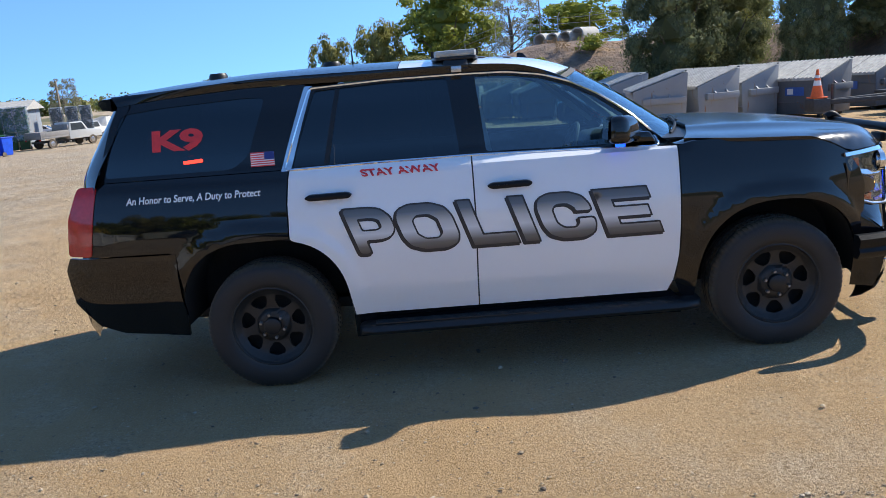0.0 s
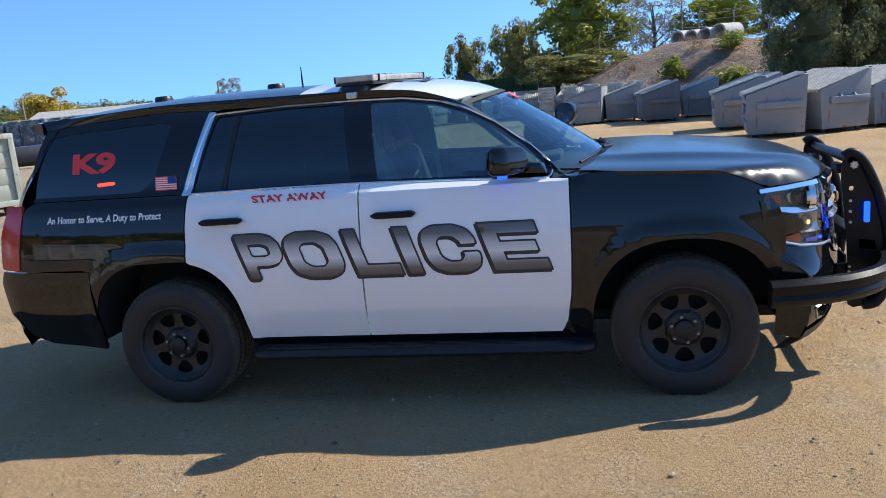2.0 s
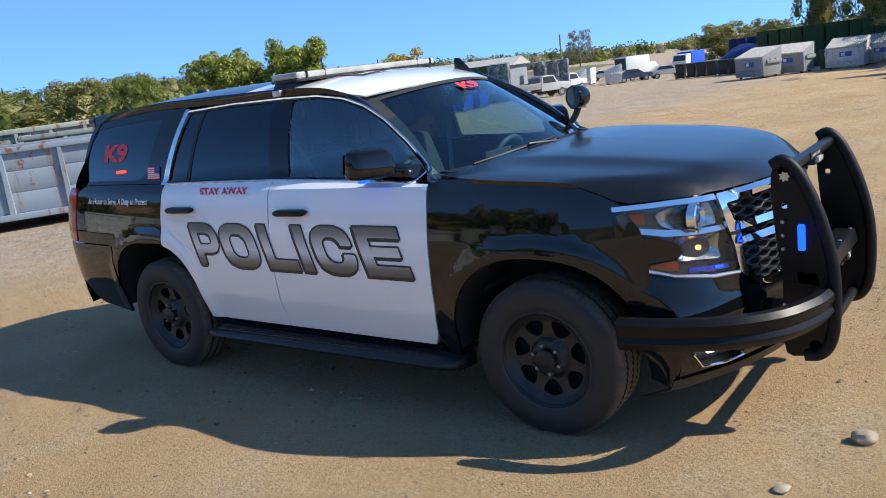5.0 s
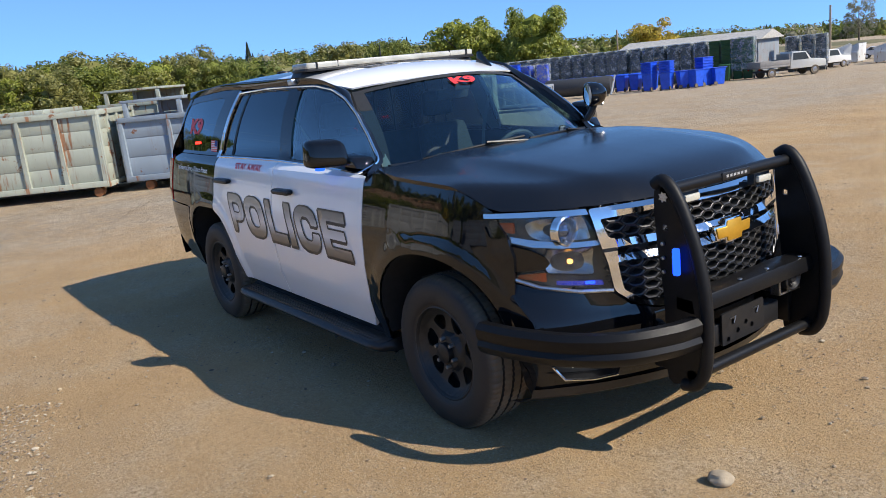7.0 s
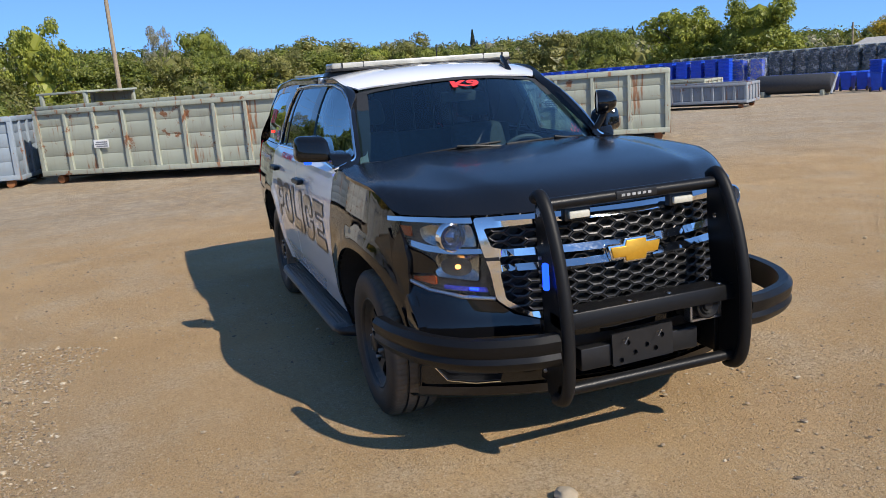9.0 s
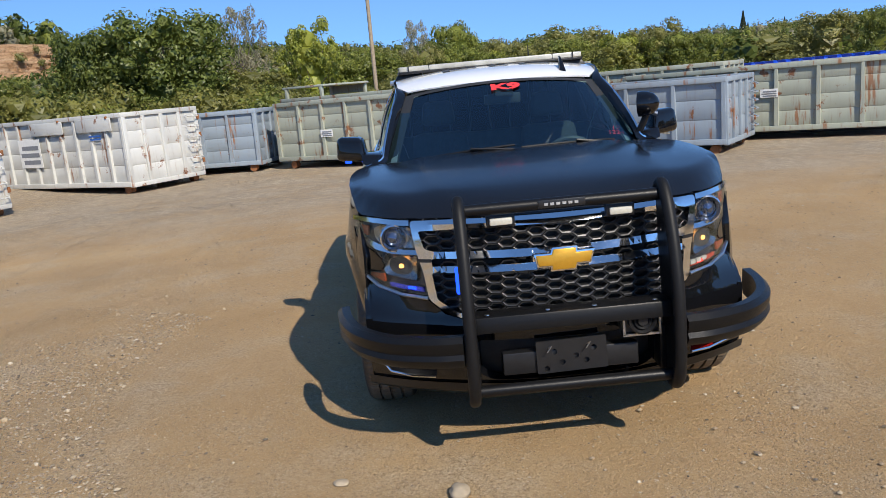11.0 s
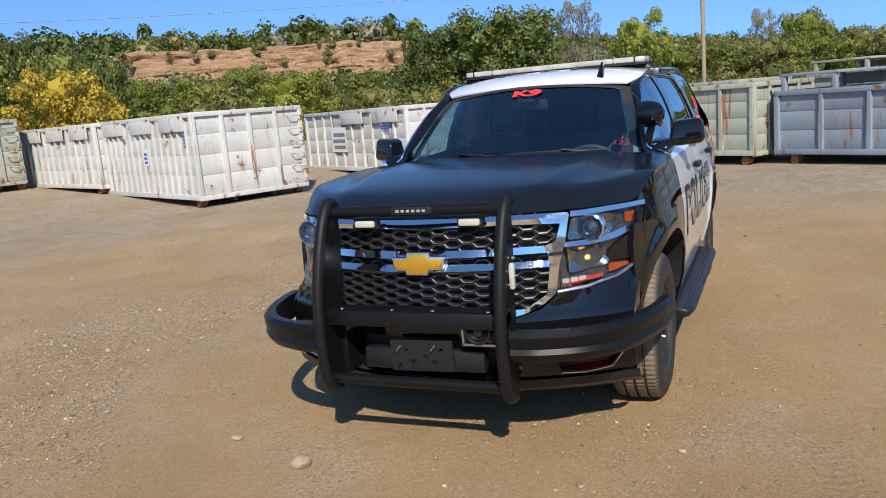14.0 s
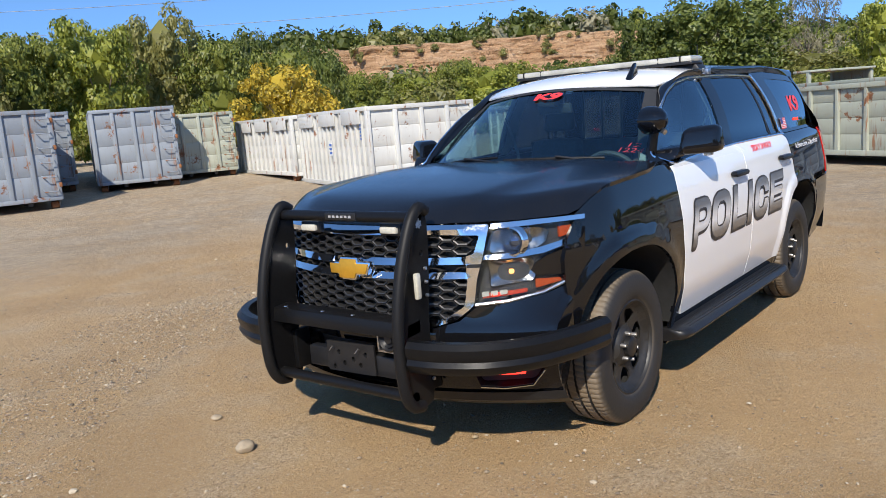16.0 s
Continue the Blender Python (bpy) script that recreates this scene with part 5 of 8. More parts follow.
row_of(cart_stack(M_LEDOFF, 5, "stack of pale bins under clear film on the bins' far side", "wrapped pale stacks", True), along((-1.5, 33.2), (2.6, 33.0), 5, 0))
# shed roof behind the carts
shed = empty("shed")
tagged(shed, "long grey shed roof behind the cart stacks", "shed")
part("roof", prism([(-2.2, 2.55), (2.2, 2.55), (0, 3.15)], 0, 11, lambda u, v, d: Vector((d, u, v))), M_LID, shed, smooth=False)
part("wall", box(.3, -1.9, 0, 10.7, 1.9, 2.55), M_CGREY, shed, smooth=False)
shed.matrix_basis = pose(-38.6, 46.2, ground_z(-38.6, 46.2), 0, 0, 12)
# long dark tank lying by the carts
tank = empty("steel_tank")
tagged(tank, "long dark steel tank lying on the ground", "tank")
bm = lathe([(.001, -1.9), (.46, -1.9), (.5, -1.8), (.5, 1.8), (.46, 1.9), (.001, 1.9)], 24, "x")
bm.transform(Matrix.Translation((0, 0, .62)))
part("shell", bm, M_DARKSTEEL, tank)
for x in (-1.5, 1.5):
    part("cradle", box(x - .1, -.5, 0, x + .1, .5, .3, .02), M_CBEIGE, tank)
part("end_frame", tube([(1.95, -.5, .1), (1.95, .5, 1.1)], .06, 6), M_CGREY, tank)
tank.matrix_basis = pose(-28.4, 30.2, ground_z(-28.4, 30.2), 0, 0, 28)
# blue tarpaulin heap by the bank
bm = bmesh.new()
bmesh.ops.create_grid(bm, x_segments=26, y_segments=14, size=1)
for v in bm.verts:
    k = max(0, 1 - v.co.x**2) * max(0, 1 - v.co.y**2)
    v.co = Vector((v.co.x * 3.8, v.co.y * 1.8, 2.6 * k**.6 * (.8 + .3 * noise.noise((v.co.x * 2, v.co.y * 2, 0))) + .1 * noise.noise((v.co.x * 7, v.co.y * 7, 3))))
tarp = tagged(part("tarpaulin", bm, M_CARTNAVY), "dark blue tarpaulin over a heap", "tarpaulin")
tarp.matrix_basis = pose(-13.2, 58.4, ground_z(-13, 58), 0, 0, -8)

# ---------------------------------------------------------------- parked vehicles far off
M_TRUCKPAINT = paint("faded_pale_grey_car_paint", (.50, .51, .50), .3, .15, coat=.3)
M_VANWHITE = paint("white_truck_paint", (.70, .70, .69), .35, .15, coat=.2)
M_VEHDARK = paint("dark_blue_car_paint", (.03, .05, .11), .25, .1, coat=.4)
M_BEDGREY = plain("grey_flatbed_steel", (.26, .25, .24), .7, .2, .2, 8)


def far_wheels(v, xs, w, r=.36):
    for x in xs:
        for s in (-1, 1):
            bm = lathe([(.001, -.10), (.20, -.10), (r * .96, -.11), (r, -.08), (r, .08), (r * .96, .11), (.20, .10), (.001, .10)], 22)
            bm.transform(Matrix.Translation((x, s * w, r)))
            wh = part("wheel", bm, M_TYRE, v)
            bm = lathe([(.001, s * .115), (.14, s * .112), (.19, s * .10)], 18)
            bm.transform(Matrix.Translation((x, s * w, r)))
            part("rim", bm, M_ALU, wh)


def pickup(m, mat, label, bed=True):
    v = empty("pickup_truck")
    tagged(v, label, "truck", "parked vehicles")
    body = [(-.2, .55), (2.75, .55), (2.80, 1.0), (2.65, 1.12), (1.55, 1.20), (1.10, 1.82), (-.05, 1.86), (-.20, 1.2)]
    part("cab", prism(rounded(body, .08), -.92, .92, lambda u, w, d: Vector((u, d, w)), .05), mat, v)
    for s in (-1, 1):
        part("side_window", prism([(.0, 1.22), (1.32, 1.22), (1.02, 1.74), (.02, 1.76)], .925, .935, lambda u, w, d: Vector((u, s * d, w))), M_PANE, v, smooth=False)
    part("windscreen", hexa([(1.50, -.78, 1.22), (1.53, -.78, 1.22), (1.53, .78, 1.22), (1.50, .78, 1.22), (1.12, -.70, 1.77), (1.15, -.70, 1.77), (1.15, .70, 1.77), (1.12, .70, 1.77)]), M_PANE, v, smooth=False)
    part("rear_window", box(-.225, -.70, 1.25, -.20, .70, 1.72), M_PANE, v, smooth=False)
    part("grille", box(2.79, -.7, .72, 2.83, .7, .98, .01), M_TRIM, v)
    part("bumper", box(2.74, -.92, .48, 2.92, .92, .66, .03), M_ALU, v)
    if bed:
        part("flatbed", box(-2.7, -1.0, .78, -.28, 1.0, .92, .02), M_BEDGREY, v)
        for s in (-1, 1):
            part("bed_side", box(-2.7, min(s * .96, s * 1.0), .92, -.28, max(s * .96, s * 1.0), 1.30, .01), M_BEDGREY, v)
        part("tailgate", box(-2.74, -1.0, .80, -2.68, 1.0, 1.30, .01), M_BEDGREY, v)
        part("headboard", box(-.32, -.95, .92, -.27, .95, 1.72, .01), M_BEDGREY, v)
        for s in (-1, 1):
            part("tail_lamp", box(-2.76, s * .85 - .08, .66, -2.73, s * .85 + .08, .78, .005), M_RED, v)
    part("frame", box(-2.6, -.45, .45, 2.6, .45, .60), M_DARKSTEEL, v, smooth=False)
    far_wheels(v, (-1.75, 1.85), .82)
    v.matrix_basis = m
    return v


def at_ground(x, y, a):
    return pose(x, y, ground_z(x, y), 0, 0, a)


pickup(at_ground(-23.9, 43.6, 62) @ Matrix.Scale(.78, 4), M_TRUCKPAINT, "pale grey flatbed pickup parked beside the cart stacks")
pickup(at_ground(-27.0, 53.2, 75) @ Matrix.Scale(.72, 4), M_VANWHITE, "white pickup parked among the bins")


def box_truck(m):
    v = empty("box_truck")
    tagged(v, "white box truck with a dark panel for its shaded open rear end", "truck", "parked vehicles")
    part("box", box(-4.2, -1.2, 1.0, .2, 1.2, 3.4, .03), M_VANWHITE, v)
    # no opening is cut; a dark slab stands for the shade inside the hold
    part("rear_door", box(-4.24, -1.1, 1.05, -4.19, 1.1, 3.2), M_DARKSTEEL, v, "dark panel painted as the shade of an open rear", smooth=False)
    for k in range(5):
        part("door_slat", box(-4.27, -1.1, 1.2 + .4 * k, -4.23, 1.1, 1.28 + .4 * k), M_TRIM, v, smooth=False)
    part("cab", prism(rounded([(.3, .6), (2.0, .6), (2.1, 1.5), (1.5, 2.3), (.3, 2.4)], .1), -1.0, 1.0, lambda u, w, d: Vector((u, d, w)), .05), M_VANWHITE, v)
    part("frame", box(-4.2, -.5, .6, 1.8, .5, 1.0), M_DARKSTEEL, v, smooth=False)
    far_wheels(v, (-3.0, 1.2), .9, .45)
    v.matrix_basis = m


box_truck(at_ground(-25.2, 64.7, 66) @ Matrix.Scale(.62, 4))


def big_truck(m):
    v = empty("refuse_truck")
    tagged(v, "white and blue truck facing the lot in the distance", "truck", "parked vehicles")
    part("cab", prism(rounded([(.0, .8), (1.8, .8), (1.85, 1.8), (1.5, 2.7), (.0, 2.75)], .1), -1.15, 1.15, lambda u, w, d: Vector((u, d, w)), .05), M_VANWHITE, v)
    part("windscreen", hexa([(1.83, -1.0, 1.75), (1.87, -1.0, 1.75), (1.87, 1.0, 1.75), (1.83, 1.0, 1.75), (1.53, -.95, 2.55), (1.57, -.95, 2.55), (1.57, .95, 2.55), (1.53, .95, 2.55)]), M_PANE, v, smooth=False)
    part("body", box(-5, -1.2, .9, -.1, 1.2, 3.0, .05), M_CARTBLUE, v)
    part("bumper", box(1.75, -1.15, .5, 1.95, 1.15, .85, .03), M_ALU, v)
    far_wheels(v, (-3.6, .9), 1.0, .5)
    v.matrix_basis = m


big_truck(at_ground(-24.2, 72.2, -95) @ Matrix.Scale(.6, 4))


def sedan(m, mat, label):
    v = empty("parked_car")
    tagged(v, label, "car", "parked vehicles")
    body = [(-2.2, .45), (2.2, .45), (2.25, .75), (2.1, .92), (1.1, 1.02), (.45, 1.48), (-1.0, 1.50), (-1.7, 1.08), (-2.2, 1.02), (-2.28, .75)]
    part("body", prism(rounded(body, .12), -.88, .88, lambda u, w, d: Vector((u, d, w)), .06), mat, v)
    for s in (-1, 1):
        part("side_window", prism([(-1.35, 1.06), (.85, 1.06), (.38, 1.42), (-.95, 1.44)], .885, .895, lambda u, w, d: Vector((u, s * d, w))), M_PANE, v, smooth=False)
    part("windscreen", hexa([(1.08, -.75, 1.03), (1.11, -.75, 1.03), (1.11, .75, 1.03), (1.08, .75, 1.03), (.48, -.68, 1.46), (.51, -.68, 1.46), (.51, .68, 1.46), (.48, .68, 1.46)]), M_PANE, v, smooth=False)
    far_wheels(v, (-1.35, 1.4), .80, .33)
    v.matrix_basis = m @ Matrix.Scale(.68, 4)


for x, y, a, mat, lab in ((-31.5, 70.5, 20, M_VANWHITE, "white car parked in the distance"), (-35.0, 69.0, 30, M_TRUCKPAINT, "pale grey car parked in the distance"), (-30.2, 74.0, 25, M_VANWHITE, "white car parked in the distance"), (-24.2, 60.0, 40, M_VEHDARK, "dark blue car parked by the bins"), (-38.5, 70.0, 15, M_VANWHITE, "white car parked in the distance"), (-22.0, 61.8, 35, M_TRUCKPAINT, "pale grey car parked by the bins")):
    sedan(at_ground(x, y, a), mat, lab)

# cone standing on a trailer coupling
M_ORANGE = plain("orange_cone_plastic", (.80, .13, .02), .5, 0, .1, 10)
M_REFLECT = plain("white_reflective_band", (.75, .75, .75), .35, 0, .05, 20)
hitch = empty("trailer_coupling")
tagged(hitch, "black trailer drawbar with jack standing by the waste bins", "trailer")
part("drawbar", hexa([(-.1, -.06, .42), (2.6, -.5, .42), (2.6, -.38, .42), (-.1, .06, .42), (-.1, -.06, .54), (2.6, -.5, .54), (2.6, -.38, .54), (-.1, .06, .54)], .01), M_DARKSTEEL, hitch)
part("drawbar", hexa([(-.1, -.06, .43), (2.6, .38, .43), (2.6, .5, .43), (-.1, .06, .43), (-.1, -.06, .55), (2.6, .38, .55), (2.6, .5, .55), (-.1, .06, .55)], .01), M_DARKSTEEL, hitch)
part("coupler_box", box(-.35, -.2, .25, .15, .2, .60, .03), M_DARKSTEEL, hitch)
part("jack", tube([(.35, .0, 0), (.35, 0, .95)], .045, 8), M_DARKSTEEL, hitch)
part("deck", box(2.5, -1.1, .45, 5.2, 1.1, .60, .02), M_DARKSTEEL, hitch)
far_wheels(hitch, (3.8,), 1.15, .36)
hitch.matrix_basis = at_ground(9.45, 16.0, 12)
cone = empty("traffic_cone")
tagged(cone, "orange traffic cone with white bands on the drawbar", "traffic cone")
part("base", box(-.18, -.18, 0, .18, .18, .035, .01), M_ORANGE, cone)
part("cone", lathe([(.15, .03), (.10, .28), (.093, .30)], 24, "z"), M_ORANGE, cone)
part("band", lathe([(.094, .30), (.072, .42)], 24, "z"), M_REFLECT, cone, "white band")
part("tip", lathe([(.072, .42), (.060, .48)], 24, "z"), M_ORANGE, cone)
part("upper_band", lathe([(.060, .48), (.048, .54)], 24, "z"), M_REFLECT, cone, "white band")
part("top", lathe([(.048, .54), (.025, .68), (.001, .685)], 24, "z"), M_ORANGE, cone)
cone.matrix_basis = pose(9.35, 16.0, ground_z(9.4, 16) + .605) @ Matrix.Diagonal((1.1, 1.1, 1.1, 1))

# ---------------------------------------------------------------- stones on the dirt
M_STONE = plain("tan_river_stone", (.36, .29, .20), .85, 0, .2, 12, .003)


def stone_mesh(seed, sub=2):
    bm = bmesh.new()
    bmesh.ops.create_icosphere(bm, subdivisions=sub, radius=1)
    for v in bm.verts:
        v.co *= 1 + .22 * noise.noise(v.co * 1.3 + Vector((seed, 0, 0))) + .08 * noise.noise(v.co * 3.5 + Vector((0, seed, 0)))
    return bm


for i, (x, y, a, sx, sy, sz) in enumerate(((2.735, -.545, 20, .055, .042, .032), (2.53, -1.06, 70, .036, .028, .012))):
    bm = stone_mesh(i + .5, 3)
    bm.transform(Matrix.Diagonal((sx, sy, sz, 1)))
    ob = tagged(part("stone", bm, M_STONE), "smooth tan stone lying on the dirt", "stone", "loose stones")
    ob.matrix_basis = pose(x, y, ground_z(x, y) + sz * .55, 0, 0, a)


def pebbles():
    """Loose gravel near the car, as one scatter."""
    r2 = np.random.default_rng(9)
    base = []
    for k in range(5):
        b = stone_mesh(k * 3.1, 1)
        if k:
            bmesh.ops.delete(b, geom=[v for v in b.verts if v.co.z < -.4], context="VERTS")
            b.verts.index_update()
        b.verts.ensure_lookup_table()
        base.append((np.array([v.co[:] for v in b.verts]), [[v.index for v in f.verts] for f in b.faces]))
        b.free()
    V, Fc, n0 = [], [], 0
    count = 0
    while count < 56000:
        if count % 2:
            x, y = r2.uniform(-7.5, 8.5), r2.uniform(-7.0, 6.5)
        else:
            a, q = r2.uniform(-2.0, .75), r2.uniform(.0, 1.0)
            x, y = (1.6 + (1.3 + 2.2 * q)) * math.cos(a) + .6, (1.6 + (1.0 + 1.6 * q)) * math.sin(a)
        d = noise.noise((x * .55, y * .55, 2)) + .6 * noise.noise((x * 2, y * 2, 5))
        if d < r2.uniform(-.45, .80):
            continue
        s = .0036 + .0080 * r2.random()**2 + (.012 * r2.random() if r2.random() < .05 else 0)
        v, f = base[count % 5]
        a = r2.uniform(0, 6.28)
        rot = np.array([[math.cos(a), -math.sin(a), 0], [math.sin(a), math.cos(a), 0], [0, 0, 1]])
        w = (v * np.array([s, s * r2.uniform(.6, 1), s * r2.uniform(.4, .8)])) @ rot.T + (x, y, ground_z(x, y) + s * .30 + .012 * noise.noise((x * .8, y * .8, 0)) + .006 * noise.noise((x * 2.6, y * 2.6, 3)) - .004)
        V.append(w)
        Fc += [[i + n0 for i in q] for q in f]
        n0 += len(v)
        count += 1
    me = bpy.data.meshes.new("gravel")
    me.from_pydata(np.concatenate(V).tolist(), [], Fc)
    s = Nodes("loose_gravel_stone")
    rnd = s.n("NewGeometry").outputs["Random Per Island"]
    me.materials.append(s.principled(s.ramp(rnd, [(0, (.12, .095, .07)), (.3, (.28, .21, .14)), (.7, (.40, .31, .20)), (1, (.50, .42, .31))]), .9))
    tagged(new("gravel", me), "loose gravel scattered over the dirt", "gravel", kind="stuff")


pebbles()

# ---------------------------------------------------------------- the police car
# x runs to the front, y to its left; the wheels stand on z = 0.
AX, HUB, HUB_REAR = 1.473, 0.364, 0.334
side_z = pchip([.20, .30, .40, .50, .535, .59, .75, .90, 1.0, 1.10, 1.22, 1.35, 1.50, 1.65, 1.72, 1.78],
               [.910, .935, .962, .990, 1.000, 1.007, 1.020, 1.017, 1.005, .987, .960, .932, .882, .805, .755, .68])
side_x = pchip([-2.75, -2.62, -2.5, -2.2, -1.6, -1.0, 1.1, 1.6, 1.9, 2.1, 2.35],
               [.80, .90, .935, .962, .988, 1.0, 1.0, .985, .912, .83, .66])
ARCH = ((-AX, .490, .490, 2.7), (AX + .005, .480, .500, 2.4))


def arch_q(x, z, arch):
    cx, a, b, n = arch
    return ((abs(x - cx) / a)**n + (abs(z - .37) / b)**n)**(1 / n)


inset = pchip([-2.6, -1.3, -.3, 0, .2, .5, .8, .90, 1.0, 1.2], [.03, .045, .072, .088, .108, .135, .145, .095, .0, .0])


def flank(x, z):
    y = side_z(z) * side_x(x) - inset(x) * step01(1.185, 1.27, z)
    for arch in ARCH:
        q = arch_q(x, z, arch)
        if z > 0.2 and q < 1.17:
            y += 0.014 * min(1.0, max(0.0, (1.17 - q) / 0.05)) * min(1.0, max(0.0, (1.28 - z) / .2))
    return y


def nose(y, z):
    """x of the front skin."""
    y = abs(y)
    k = step01(.62, .78, z)
    x = 2.385 - (.36 + .05 * k) * y * y - (.25 + 1.9 * k) * max(0, y - .66)**2
    return x + nose_z(z)


nose_z = pchip([.25, .32, .45, .60, .66, .72, .90, 1.06, 1.12], [-.06, -.005, .03, .035, .015, .02, .01, -.012, -.05])
hood_c = pchip([.95, 1.1, 1.3, 1.6, 1.9, 2.1, 2.2, 2.28, 2.34, 2.40], [1.266, 1.280, 1.280, 1.265, 1.236, 1.208, 1.182, 1.142, 1.095, 1.05])
hood_e = pchip([.95, 1.1, 1.215, 1.6, 1.9, 2.1, 2.25, 2.40], [1.238, 1.232, 1.224, 1.203, 1.180, 1.158, 1.125, 1.05])
hood_f = pchip([0, .3, .5, .60, .68, .76, .88, .96, 1.0], [0, .03, .09, .16, .42, .60, .74, .88, 1.0])
hood_y = pchip([.95, 1.1, 1.3, 1.6, 1.9, 2.1, 2.25, 2.40], [.90, .955, .975, .962, .905, .84, .72, .60])
roof_c = pchip([-2.50, -2.3, -2.0, -1.5, -1.0, -.5, 0, .2, .35, .47], [1.722, 1.742, 1.768, 1.796, 1.802, 1.795, 1.776, 1.752, 1.715, 1.668])


def hood_at(x, y):
    u = min(1, abs(y) / hood_y(x))
    return hood_c(x) - (hood_c(x) - hood_e(x)) * hood_f(u)


def hood_z(x, y):
    """The bonnet with its rounded front lip."""
    xf = nose(y, 1.095) + .004
    d = max(0, xf - x)
    zf = hood_at(xf, y)
    return hood_at(x, y) - (zf - 1.093) * max(0, 1 - d / .17)**2


def roof_at(x, y):
    return roof_c(x + .42 * y * y * step01(-.25, .28, x)) - .055 * (abs(y) / .70)**2.6 * (1 - .35 * step01(0, .3, x))


def arch_line(arch, t0, t1, n=24):
    """Points on the edge of a wheel opening, between two angles in degrees."""
    cx, a, b, k = arch
    out = []
    for i in range(n + 1):
        t = radians(t0 + (t1 - t0) * i / n)
        c, s = math.cos(t), math.sin(t)
        out.append((cx + a * math.copysign(abs(c)**(2 / k), c), .37 + b * math.copysign(abs(s)**(2 / k), s)))
    return out


LETTERS = {
    "P": ([(0, 0), (.24, 0), (.24, .30), (.62, .30), (.86, .36), (1, .52), (1, .78), (.86, .95), (.62, 1), (0, 1)], [[(.24, .50), (.60, .50), (.74, .56), (.74, .74), (.60, .79), (.24, .79)]]),
    "O": ([(.30, 0), (.70, 0), (.92, .10), (1, .30), (1, .70), (.92, .90), (.70, 1), (.30, 1), (.08, .90), (0, .70), (0, .30), (.08, .10)], [[(.38, .22), (.62, .22), (.74, .34), (.74, .66), (.62, .78), (.38, .78), (.26, .66), (.26, .34)]]),
    "L": ([(0, 0), (1, 0), (1, .22), (.27, .22), (.27, 1), (0, 1)], []),
    "I": ([(0, 0), (1, 0), (1, 1), (0, 1)], []),
    "C": ([(.30, 0), (.70, 0), (.92, .10), (1, .30), (1, .42), (.72, .42), (.72, .34), (.62, .22), (.38, .22), (.26, .34), (.26, .66), (.38, .78), (.62, .78), (.72, .66), (.72, .60), (1, .60), (1, .72), (.92, .90), (.70, 1), (.30, 1), (.08, .90), (0, .70), (0, .30), (.08, .10)], []),
    "E": ([(0, 0), (1, 0), (1, .21), (.27, .21), (.27, .40), (.90, .40), (.90, .60), (.27, .60), (.27, .79), (1, .79), (1, 1), (0, 1)], []),
}


def offset_ring(ring, d):
    """The outline moved outwards by d."""
    area = sum(a[0] * b[1] - b[0] * a[1] for a, b in zip(ring, ring[1:] + ring[:1]))
    sg = 1 if area > 0 else -1
    out, n = [], len(ring)
    for i in range(n):
        a, b, c = (Vector(ring[(i + k) % n]) for k in (-1, 0, 1))
        e, f = (b - a).normalized(), (c - b).normalized()
        m = Vector((e.y + f.y, -e.x - f.x))
        m = m / max(0.35, m.length_squared / 2) if m.length else m
        out.append((b.x + sg * d * m.x, b.y + sg * d * m.y))
    return out


